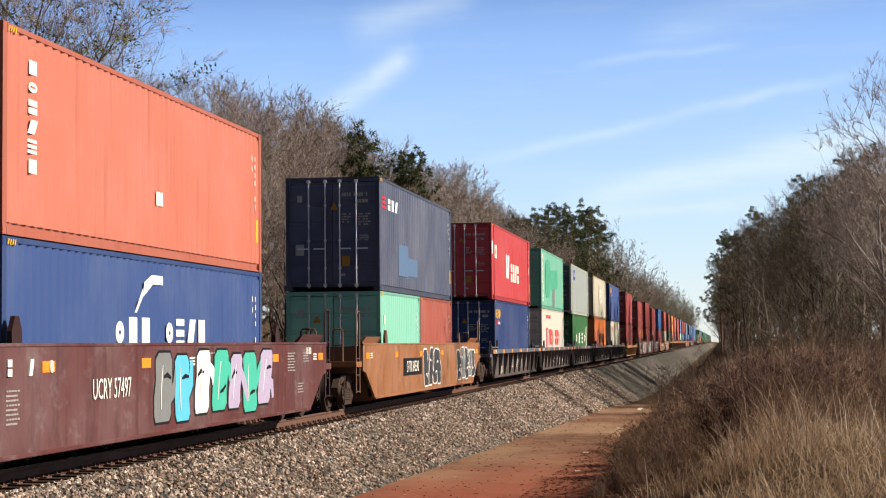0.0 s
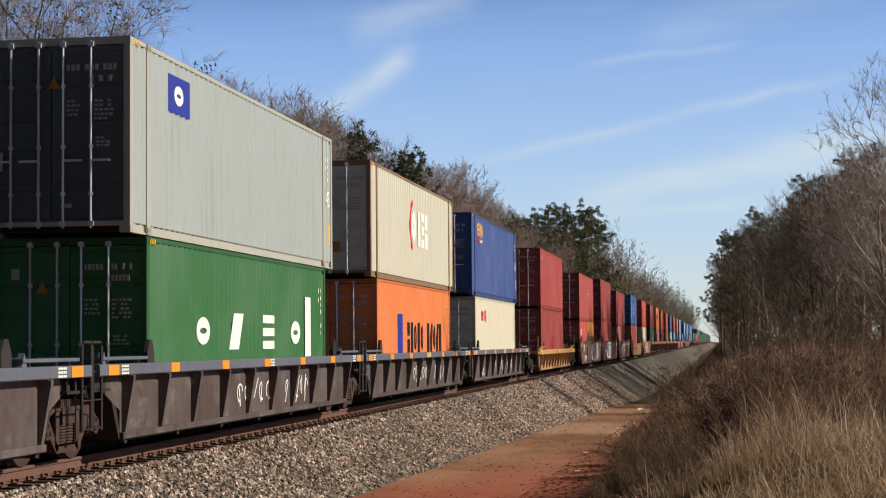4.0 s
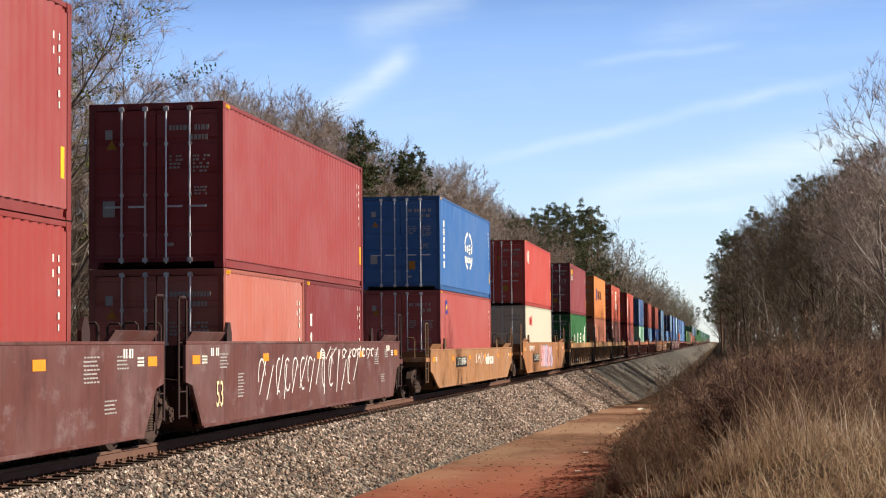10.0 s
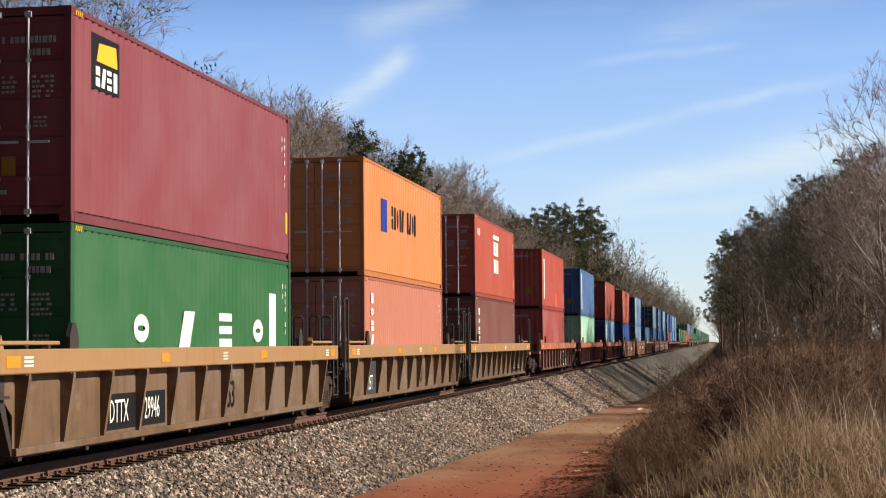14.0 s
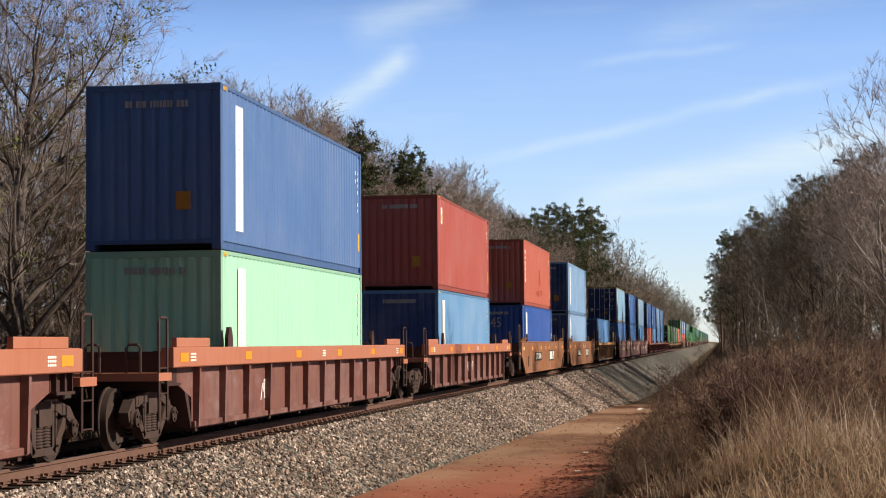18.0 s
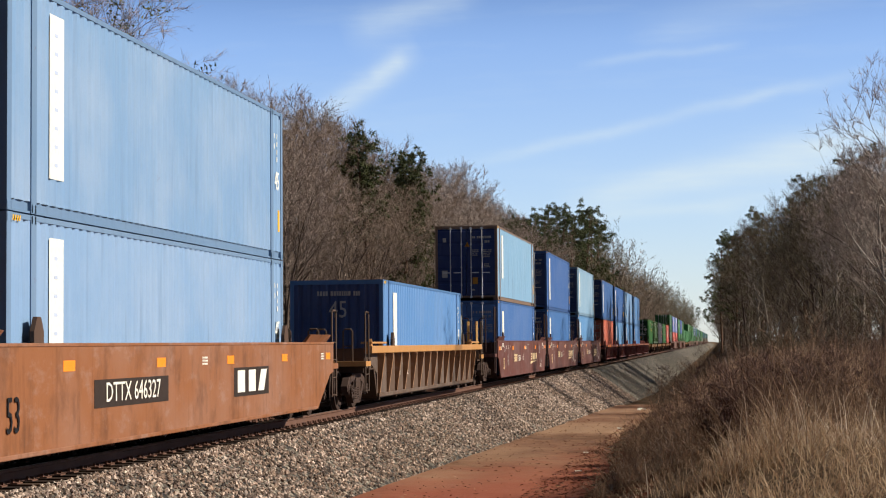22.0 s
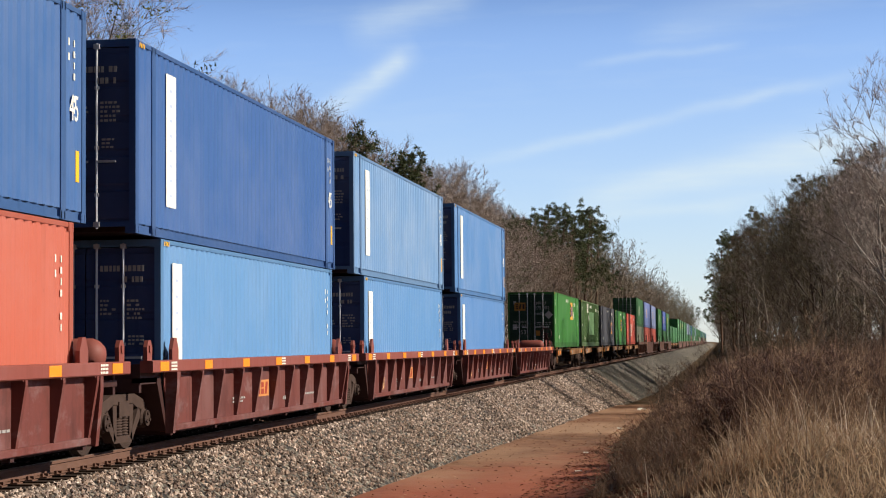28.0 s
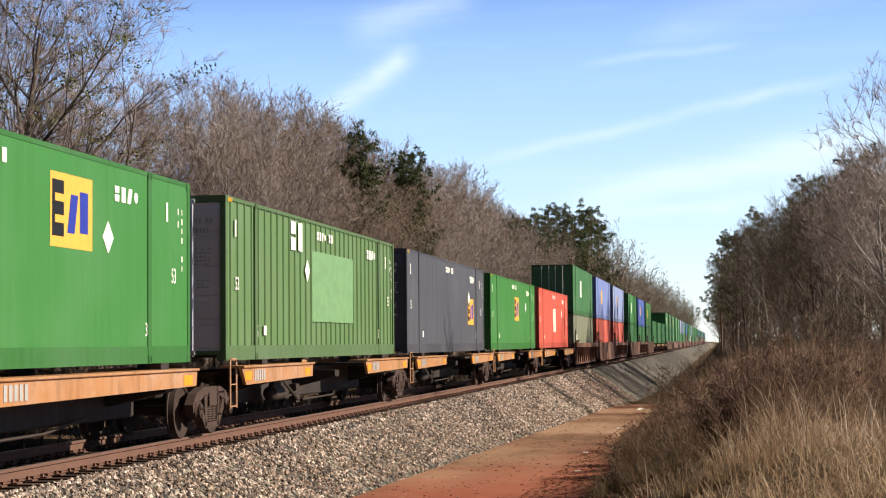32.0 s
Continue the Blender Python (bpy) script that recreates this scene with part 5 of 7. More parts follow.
for n, (y, z, rgb, sheet, marks, label) in enumerate(DOMESTIC):
    d = 12.25 if n != 1 else 6.2
    diamond = ([[(d - 0.22, 1.8), (d, 2.03), (d + 0.22, 1.8), (d, 1.57)]], WHITE, "white diamond placard")
    small = (word(7.1, 2.5, 0.17, 0.18, 0.06, (0, 1, 2, 3, -1, 0, 1)) + word(12.5, 2.34, 0.22, 0.22, 0.06, (0, 1, 2, 3)) + BAR(0.6, 2.2, 0.08, 0.3) + BAR(14.9, 2.2, 0.08, 0.3) + BAR(2.6, 0.45, 0.18, 0.18), WHITE, "white stencilled bars")
    c = container(y, z, FT53, HIGH, rgb, True, list(marks) + [diamond, small], label, seed=300 + n, sheet=sheet, wear=0.25, rust=0.1, fade=0.15, rows=n > 0,
                  door_rgb=(26, 62, 36) if n == 0 else ((214, 206, 206) if n == 1 else None))
    for words, size, u, v in (("53", 0.34, 0.75, 1.35), ("53", 0.34, 15.3, 1.35), ("5", 0.34, 2.15, 0.5), ("3", 0.3, 13.95, 0.5)):
        part("lettering", text_mesh(words, size), WHITE, c, at=Matrix.Translation((HALF_W - (0.008 if sheet == "ribbed" else -0.001), u - FT53 / 2, v)) @ ON_SIDE @ stretch(0.75))
    if n == 0:
        face = Matrix.Translation((0, -FT53 / 2 - 0.022, 0)) @ ON_END
        for words, size, u, v in (("53'", 0.32, -0.38, 0.80), ("WARNING", 0.16, -0.55, 1.34), ("HIGH CUBE", 0.15, -0.55, 1.15), ("EMHU", 0.24, 0.46, 2.3), ("275 982", 0.24, 0.58, 2.06), ("HAD", 0.19, 0.42, 1.75)):
            part("lettering", text_mesh(words, size), PALE_GREY, c, at=face @ Matrix.Translation((u, v, 0)))
        part("decal", poly_marks([[(0.7, 1.7), (0.92, 1.92), (1.14, 1.7), (0.92, 1.48)]]), PALE_GREY, c, "white diamond placard", at=face)
        part("decal", quad_marks([(-0.58, 2.14, 0.58, 0.42)]), SHADE_YELLOW, c, "amber emblem panel dimmed for the shaded end", at=face)
        part("decal", poly_marks(word(-0.8, 2.02, 0.14, 0.26, 0.03, (4, 2, 1)), 0.008), DULL_BLACK, c, "dark emblem shapes", at=face)

# far part of the train
r = random.Random(5)
FAR_CARS = []
for y in (433.5, 453.2, 472.9, 497.0, 516.7, 536.4):
    FAR_CARS.append((y, True, 1))
for i in range(3):
    FAR_CARS.append((556.5 + 18.0 * i, False, 1))
y = 612.0
while y < 1330:
    for i in range(3):
        FAR_CARS.append((y, True, 0))
        y += 19.7
    y += 4.2
TOPS = [(60, 124, 66), (128, 148, 212), (150, 166, 214), (56, 136, 60), (86, 116, 204), (62, 132, 64)]
LOWS = [(132, 134, 106), (232, 96, 70), (230, 94, 70), (58, 130, 62), (60, 132, 64), (66, 130, 66)]
for n, (y, double, det) in enumerate(FAR_CARS):
    first = TOPS[n] if n < 6 else r.choice([(56, 136, 60), (60, 128, 66), (66, 134, 62), (52, 96, 170), (150, 160, 190), (60, 130, 66)])
    second = LOWS[n] if n < 6 else r.choice([(58, 130, 62), (64, 128, 64), (120, 60, 52), (60, 132, 64), (200, 198, 186)])
    if double:
        mk = [(BAR(5.5, 1.1, 1.1, 1.0), YELLOW if n % 3 else WHITE, "emblem panel")]
        container(y, BASE, FT53, HIGH, second, True, [(BAR(2.0, 0.8, 0.9, 0.9), WHITE, "white panel")] if n < 6 else (), "long domestic container in a brown well car", detail=det, seed=400 + n, sheet="ribbed", wear=0.2, rust=0.1)
        container(y, BASE + G, FT53, HIGH, first, True, mk if n < 12 else (), "long domestic container stacked on another", detail=det, seed=450 + n, sheet="ribbed", wear=0.2, rust=0.1)
        well_car(y, 19.7, (124, 78, 54), "smooth" if n % 2 else "ribbed", 1.5, 0.26, trucks=(-1,), label="brown double-stack well car", detail=det, reflect=0, guides=False)
    else:
        container(y, 1.28, FT53, HIGH, (56, 134, 60), True, (), "bright green long container on a skeleton car", detail=det, seed=480 + n, sheet="ribbed", wear=0.2, rust=0.1)
        spine_car(y, 18.0, (-1,), label="dark rusty skeleton container car")

# cars under the near part of the train
MAROON, ORANGE, DARKBR, YELLOW_C, FREIGHT = (108, 52, 48), (172, 106, 52), (92, 76, 70), (190, 138, 82), (118, 66, 58)
PLATE = lambda u, v, w, h: (BAR(u, v, w, h), BLACK, "black number panel")
S53 = ("53", 0.62, -7.45, 0.72, plain("cream_lettering", (232, 206, 160), 0.6), 0.72)
well_car(-289.0, 23.9, MAROON, "smooth", 1.58, trucks=(-1, 1), truck_at=9.75, coupled=(True, True), label="maroon smooth-sided well car with colourful graffiti", sill_half=10.0, body_half=8.5, tail=1,
         texts=[("UCRY 57497", 0.40, -3.37, 0.96, WHITE, 0.72)], marks=spray(3, -1.6, 5.2, 0.32, 1.56, 7, ("grey", "cyan", "white", "teal", "lilac", "teal", "lilac"), "black") + [(word(-7.0, 1.2, 0.16, 0.2, 0.5, (0, 2, 3)), WHITE, "white stencil bars")], rail_h=0.7)
well_car(-265.1, 23.9, ORANGE, "smooth", 1.55, trucks=(-1, 1), truck_at=9.75, coupled=(True, True), label="orange-brown smooth-sided well car with black graffiti lettering", sill_half=10.0, body_half=8.5, tail=1,
         texts=[("DTTX 645540", 0.42, -3.3, 0.92, WHITE, 0.75)], marks=[PLATE(-4.7, 0.7, 2.9, 0.46)] + spray(8, -1.4, 1.6, 0.3, 1.5, 4, ("char",), "white") + spray(9, 4.9, 9.0, 0.36, 1.45, 5, ("char", "grey"), "white"), iron=(120, 84, 58))
for i, y in enumerate((-242.3, -224.2, -206.1, -188.0, -169.9)):
    well_car(y, 18.1, DARKBR, "ribbed", 1.30, 0.16, 8.9, 7.6, (104, 108, 122), 10, (-1, 1) if i == 4 else (-1,), (i == 0, i == 4), "dark grey-brown ribbed well car with blue-grey top sill", i, tail=1, truck_at=9.0,
             texts=[("AOK", 0.42, -5.03, 0.5, WHITE, 0.7)] if i in (0, 4) else (), marks=scrawl(20 + i, -1.5, 1.0, 0.45, 0.95, 5) + scrawl(30 + i, 2.0, 4.0, 0.4, 0.95, 5), reflect=7, rail_h=0.3, tank=i == 0, flat=True)
well_car(-146.4, 23.2, YELLOW_C, "ribbed", 1.20, 0.22, 9.8, 8.4, (212, 156, 86), 12, (-1, 1), (True, True), "yellow ribbed single well car with worn paint", 7, tail=1, truck_at=9.6,
         texts=[("DTTX", 0.36, -4.5, 0.6, PALE_GREY, 0.6), ("18361", 0.36, -3.05, 0.6, PALE_GREY, 0.6)], marks=[(BAR(-5.1, 0.44, 1.1, 0.36) + BAR(-3.65, 0.44, 1.15, 0.36), DULL_BLACK, "worn black number panel"), (BAR(-7.3, 0.48, 0.4, 0.34), DULL_BLACK, "small black panel"), (BAR(-0.9, 0.4, 0.35, 0.4) + BAR(3.1, 0.5, 0.3, 0.35), plain("brown_grime", (128, 88, 52), 0.8, 0, 0.5, 6), "brown grime mark")], reflect=5, tank=True, rail_h=0.6, iron=(110, 84, 56))
for i, y in enumerate((-123.0, -103.3, -83.6)):
    gr = [spray(41, 0.1, 7.5, 0.32, 1.5, 5, ("white", "grey", "peach"), "black", "peach") + spray(46, -4.1, -2.1, 0.3, 1.5, 3, ("char", "grey"), "char") + scrawl(42, -6.3, -4.4, 0.35, 0.78, 8) + scrawl(47, -6.9, -6.0, 0.95, 1.45, 6), spray(43, -4.8, 1.8, 0.36, 1.5, 7, ("char", "white", "grey"), "black", "white"), scrawl(44, -5.0, 4.0, 0.5, 1.45, 14) + scrawl(45, 0.0, 6.5, 1.2, 1.5, 12)][i]
    well_car(y, 19.7, (112, 62, 54), "smooth", 1.60, sill_half=9.3, body_half=8.35, trucks=(-1, 1) if i == 2 else (-1,), coupled=(i == 0, i == 2), label="maroon-brown smooth well car covered in pale graffiti", seed=i, tail=1, texts=[S53], marks=gr, rail_h=0.7, reflect=5)
well_car(-59.3, 24.0, (184, 124, 70), "smooth", 1.36, trucks=(-1, 1), truck_at=9.75, coupled=(True, True), sill_half=10.0, body_half=8.5, label="tan-orange smooth well car with scrawled graffiti", tail=1,
         texts=[("DTTX 469964", 0.34, -3.85, 0.95, WHITE, 0.95)], marks=[PLATE(-5.05, 0.79, 2.4, 0.32)] + scrawl(51, -0.5, 3.0, 0.8, 1.25, 8) + [(word(2.14, 0.8, 0.44, 0.26, 0.1, (1, 2, 0, 1)), WHITE, "white graffiti shapes")], iron=(120, 84, 52))
well_car(-35.1, 24.0, (186, 120, 64), "smooth", 1.55, trucks=(-1, 1), truck_at=9.75, coupled=(True, True), sill_half=10.0, body_half=8.5, label="orange smooth well car with large pink graffiti", tail=1,
         texts=[("DTTX 652505", 0.36, -4.7, 0.86, WHITE, 0.95)], marks=[PLATE(-5.98, 0.68, 2.55, 0.36)] + spray(61, -2.7, 3.2, 0.3, 1.48, 6, ("rose", "pink", "lilac"), "grey", "") + scrawl(62, -7.5, -5.5, 1.15, 1.45, 6), iron=(120, 84, 52))
for i, y in enumerate((-11.43, 8.22, 27.96)):
    well_car(y, 19.7, (130, 98, 66) if i < 2 else (118, 88, 60), "ribbed", 1.52, 0.30, 9.25, 8.3, (188, 138, 80), 12, (-1, 1) if i == 2 else (-1,), (i == 0, i == 2), "weathered tan-yellow ribbed well car with dark ends", 70 + i, tail=1,
             texts=[("53", 0.66, 1.3, 0.68, BLACK, 0.7)] + ([("DTTX", 0.46, -4.52, 0.62, WHITE, 0.66), ("29946", 0.46, -3.05, 0.62, WHITE, 0.62)] if i == 0 else [("25T", 0.5, -5.98, 0.6, WHITE, 0.66)] if i == 1 else [("DTTX", 0.46, 4.27, 0.62, WHITE, 0.66), ("29946", 0.46, 5.74, 0.62, WHITE, 0.62)]),
             marks=[PLATE(-5.18, 0.38, 2.8, 0.5)] if i == 0 else [PLATE(3.6, 0.38, 2.8, 0.5)] if i == 2 else [(BAR(-6.65, 0.32, 1.35, 0.85), plain("dark_end_paint", (62, 62, 68), 0.6), "dark painted end panel")], rail_h=1.05, reflect=4, iron=(70, 60, 54), flat=True)
for i, y in enumerate((52.2, 76.1, 100.0)):
    well_car(y, 23.9, (136, 84, 70), "ribbed", 1.52, 0.31, 10.0, 8.5, (198, 116, 78), 12, (-1, 1), (True, True), "rust-brown well car with orange top chord and upright posts", 80 + i, truck_at=9.75, tail=1,
             marks=[spray(81, 1.9, 5.8, 0.3, 1.1, 6, ("char",), "white", "white"), scrawl(82, -4.2, -3.6, 0.45, 1.0, 3), scrawl(83, -1.0, 0.5, 0.5, 1.0, 3)][i], rail_h=0.45, lean=False, reflect=6)
for i, y in enumerate((124.0, 147.7)):
    well_car(y, 24.0, (162, 98, 50), "smooth", 1.58, trucks=(-1, 1), truck_at=9.75, coupled=(True, True), sill_half=10.0, body_half=8.5, label="orange-brown smooth well car with black number panels", tail=1,
             texts=[("DTTX 646890" if i == 0 else "DTTX 646327", 0.38, -3.15, 0.91, WHITE, 1.05), ("58" if i == 0 else "53", 0.62, -7.5, 0.72, BLACK, 0.72)],
             marks=[(BAR(-4.75, 0.72, 3.2, 0.38) + BAR(2.1, 0.66, 2.35, 0.5), DULL_BLACK, "worn black number panel"), (word(2.25, 0.73, 0.62, 0.38, 0.1, (1, 1, 2)), WHITE, "white emblem shapes")], rail_h=0.7, iron=(96, 70, 54))
yellow_car = well_car(171.9, 24.0, (112, 86, 68), "ribbed", 1.50, 0.18, 9.9, 8.4, (210, 146, 70), 15, (-1, 1), (True, True), "brown ribbed well car with bright yellow top chord", 90, truck_at=9.7, tail=1,
         texts=[("77", 0.42, -5.36, 0.85, WHITE, 0.66), ("22", 0.42, -4.2, 0.85, WHITE, 0.66)], rail_h=0.8, reflect=0, iron=(84, 62, 46), flat=True, post_rgb=True)
rail_paint = paint((226, 170, 76), 0.5, 0.4, 0.6, 0.4)
part("hand_rail", Geo().tube([(-0.3, 10.35, 2.62), (0.5, 10.35, 2.62), (0.68, 10.35, 2.5), (0.72, 10.35, 1.1)], 0.034, 8), paint((226, 214, 186), 0.5, 0.4, 0.6, 0.3), yellow_car, "pale bent pipe rail")
for x in (0.95, 1.25):
    part("hand_rail", Geo().tube([(x, 10.2, 1.05), (x, 10.2, 2.3), (x, 10.5, 2.3), (x, 10.5, 1.05)], 0.03, 6), rail_paint, yellow_car, "yellow upright hand rail")
part("step_plate", Geo().box(0.2, 1.45, 10.05, 10.55, 1.0, 1.06), rail_paint, yellow_car)
for i, y in enumerate((195.5, 215.2, 234.9)):
    well_car(y, 19.7, FREIGHT, "smooth", 1.62, sill_half=9.25, body_half=8.35, trucks=(-1, 1) if i == 2 else (-1,), coupled=(i == 0, i == 2), label="clean freight-brown smooth well car with pale stencils", seed=95 + i, tail=1, texts=[S53, ("255647", 0.34, -2.15, 0.9, WHITE, 0.8), ("ACB"[i], 0.4, -0.8, 0.95, WHITE, 0.7)],
             marks=[(word(2.45, 0.8, 0.54, 0.28, 0.1, (4, 1, 2, 2)) + [[(2.12, 0.62), (4.9, 0.74), (2.5, 0.74)]] + word(-3.9, 0.78, 0.2, 0.3, 0.07, (4, 1, 2, 2)), plain("cream_lettering", (232, 206, 160), 0.6), "pale emblem shapes"),
                    ([p for k in range(3) for p in BAR(-6.6 + 0.6 * k, 1.3, 0.04, 0.14)] + [p for k in range(3) for p in BAR(6.3, 0.55 - 0.07 * k, 0.6, 0.025)], WHITE, "small white stencils")] + (scrawl(99, 4.9, 5.6, 0.4, 1.45, 3) if i else []), rail_h=1.25, reflect=5)
for i, y in enumerate((257.6, 273.6, 289.4, 305.3, 321.15)):
    last_red = well_car(y, 15.85, (126, 62, 53), "ribbed", 1.33, 0.18, 7.5, 6.3, (156, 76, 62), 11, (-1, 1) if i == 4 else (-1,), (i == 0, i == 4), "red-brown ribbed well car with orange reflectors", 110 + i, tail=1, truck_at=7.6 if i < 4 else 8.1,
             texts=[("40", 0.72, 0.5 if i == 4 else -4.57, 0.5 if i == 4 else 0.62, plain("tan_lettering", (222, 176, 120), 0.6), 0.62)] if i in (2, 3, 4) else [("DTTX", 0.42, -4.57, 0.52, plain("tan_lettering", (222, 176, 120), 0.6), 0.62), ("85003", 0.42, -3.26, 0.52, plain("tan_lettering", (222, 176, 120), 0.6), 0.6)] if i == 0 else (),
             marks=([(BAR(-1.0, 0.6, 0.9, 0.3), plain("orange_panel", (196, 132, 76), 0.6), "orange emblem panel"), (word(-0.94, 0.64, 0.23, 0.22, 0.04, (0, 0, 2)), plain("rust_red_marking", (150, 60, 44), 0.6), "red emblem shapes")] if i != 4 else []) + [(blocks(-2.6, 0.62, (0.1,) * 6, 0.035, 0.04) + blocks(-2.6, 0.56, (0.1,) * 5, 0.035, 0.04) + blocks(1.0, 0.52, (0.08,) * 3, 0.07, 0.03) + blocks(2.6, 0.55, (0.1,) * 8, 0.035, 0.03), PALE_GREY, "small pale stencil bars")], reflect=7, rail_h=0.25, tank=i in (0, 1, 4), upright=True)
    if i == 4:                                       # the last one runs on over its truck
        part("end_sill", Geo().box(1.3, 1.5, 7.52, 8.15, 1.15, 1.33, 0.012), paint((156, 76, 62), 0.4, 0.35, 0.55, 0.2), last_red)
for i, y in enumerate((341.9, 360.0, 378.1, 396.2, 414.3)):
    spine_car(y, 18.1, (-1, 1) if i == 4 else (-1,), first=i == 0, label="dark skeleton container car with rust-streaked yellow aprons")

# ---- ground ----
ROAD = two_tone("red_clay", (142, 106, 82), (112, 78, 60), 2.2, 0.95, 0.6, 0.03, (158, 126, 100), 0.11)


def redden(m):
    """Wet red clay where the track runs out at its near end."""
    t = m.node_tree
    bsdf = next(n for n in t.nodes if n.type == "BSDF_PRINCIPLED")
    at = node(t, "ShaderNodeSeparateXYZ", {0: node(t, "ShaderNodeNewGeometry").outputs["Position"]})
    mess = calc(t, "MULTIPLY", calc(t, "SUBTRACT", noise_at(t, node(t, "ShaderNodeNewGeometry").outputs["Position"], 0.7, 5), 0.5), 16.0)
    side = calc(t, "MULTIPLY", calc(t, "ADD", at.outputs[0], 4.6), 3.0)
    f = node(t, "ShaderNodeMapRange", {0: calc(t, "SUBTRACT", calc(t, "ADD", at.outputs[1], mess), side), 1: 46.0, 2: 33.0, 3: 0.0, 4: 0.8}).outputs[0]
    old = bsdf.inputs["Base Color"].links[0].from_socket
    t.links.new(blend(t, f, old, lin((152, 82, 62))), bsdf.inputs["Base Color"])


redden(ROAD)
SOIL = two_tone("leaf_litter_soil", (88, 68, 50), (114, 90, 66), 6.0, 0.95, 0.6, 0.05, (70, 58, 42), 0.2)
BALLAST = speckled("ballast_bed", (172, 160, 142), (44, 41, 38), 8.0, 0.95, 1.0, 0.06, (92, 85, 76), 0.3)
BARK = two_tone("grey_bark", (98, 85, 77), (66, 57, 51), 9.0, 0.9, 0.7, 0.02)
PALE_BARK = two_tone("pale_bark", (158, 148, 138), (112, 102, 92), 9.0, 0.9, 0.6, 0.02)
PINE_BARK = two_tone("pine_bark", (104, 78, 62), (64, 50, 42), 9.0, 0.95, 0.8, 0.03)
TWIGS = vary_material("bare_twigs", [(152, 136, 127), (120, 107, 99), (174, 158, 148), (138, 123, 115)])
BROWN_TWIGS = vary_material("brown_brush", [(94, 79, 69), (74, 63, 56), (112, 95, 83), (84, 71, 63)])
RED_TWIGS = vary_material("reddish_twigs", [(138, 120, 106), (110, 96, 85), (156, 137, 122), (124, 107, 95)])
NEEDLES = vary_material("pine_needles", [(70, 76, 48), (86, 92, 58), (56, 61, 42), (102, 104, 70)], 0.7)
OLIVE_TWIGS = vary_material("olive_grey_twigs", [(116, 105, 86), (94, 85, 70), (134, 122, 101), (105, 95, 77)])
LEAFY = vary_material("sparse_green_leaves", [(96, 98, 48), (78, 84, 40), (118, 112, 60)], 0.7)
STRAW = vary_material("dry_grass", [(174, 148, 124), (202, 180, 158), (142, 116, 96), (220, 204, 184), (156, 128, 106)], thin=0.45)
THATCH = vary_material("matted_dead_grass", [(156, 128, 102), (186, 160, 130), (126, 100, 80), (210, 188, 158), (140, 110, 90)], thin=0.45)
WEED = vary_material("dead_weeds", [(116, 92, 76), (142, 116, 96), (94, 76, 64), (170, 144, 120)], thin=0.45)
BRAMBLE = vary_material("reddish_brambles", [(84, 62, 56), (104, 80, 72), (72, 55, 50), (122, 98, 88)])
STONE = vary_material("ballast_stone", [(164, 144, 131), (92, 82, 76), (222, 203, 187), (130, 114, 105), (56, 51, 48), (184, 160, 143), (78, 70, 64), (152, 133, 118)], 0.9)


def smooth01(a, b, x):
    t = min(1.0, max(0.0, (x - a) / (b - a)))
    return t * t * (3 - 2 * t)


def road_z(y):
    return -1.22 - 0.0105 * min(max(y - 31.0, -8.0), 100.0)


def ground_z(x, y):
    left = -0.95 + 7.0 * smooth01(-19, -75, x)
    low = road_z(y)
    bank = low + (0.22 + 0.25 * smooth01(4, 14, x) - low) * smooth01(-3.3, 1.6, x)
    near = smooth01(20, 8, y) * smooth01(-3.5, -1.0, x)
    bank = bank + (0.05 - bank) * near
    z = left if x < TRACK_X else bank - 0.03
    return z + 0.05 * noise.noise((x * 0.35, y * 0.35, 0.0)) * smooth01(0.0, 2.0, abs(x - TRACK_X) - 3.3)


def sheet(name, xs, ys, zf):
    vs = [(x, y, zf(x, y)) for y in ys for x in xs]
    n = len(xs)
    fs = [(j * n + i, j * n + i + 1, (j + 1) * n + i + 1, (j + 1) * n + i) for j in range(len(ys) - 1) for i in range(n - 1)]
    me = bpy.data.meshes.new(name)
    me.from_pydata(vs, [], fs)
    me.shade_smooth()
    me.update()
    return me


def steps(*spans):
    out = []
    for a, b, d in spans:
        n = max(1, round((b - a) / d))
        out += [a + (b - a) * i / n for i in range(n)]
    return out + [spans[-1][1]]


gx = steps((-2500, -200, 400), (-200, -46, 15), (-46, -13, 2.0), (-13, -3.6, 0.5), (-3.6, 5, 0.4), (5, 20, 1.5), (20, 200, 20), (200, 2500, 400))
gy = steps((-300, 0, 30), (0, 20, 2), (20, 110, 0.9), (110, 240, 5), (240, 700, 30), (700, 4500, 400))
g = new("ground", sheet("ground", gx, gy, ground_z))
g.data.materials.append(SOIL)
tagged(g, "brown leaf-littered soil rising to a bank", "ground", kind="structure")


def toe(y):
    return -8.0 + 1.5 * (-road_z(y) - 0.15)


def clay_x(y, s):
    """Right edge of the clay strip, uneven."""
    a, b = toe(y) - 0.5, -2.0 - 1.15 * smooth01(35, 52, y) + 0.35 * noise.noise((0.0, y * 0.16, 3.0)) + 0.15 * noise.noise((0, y * 0.9, 9.0))
    return a + (b - a) * s


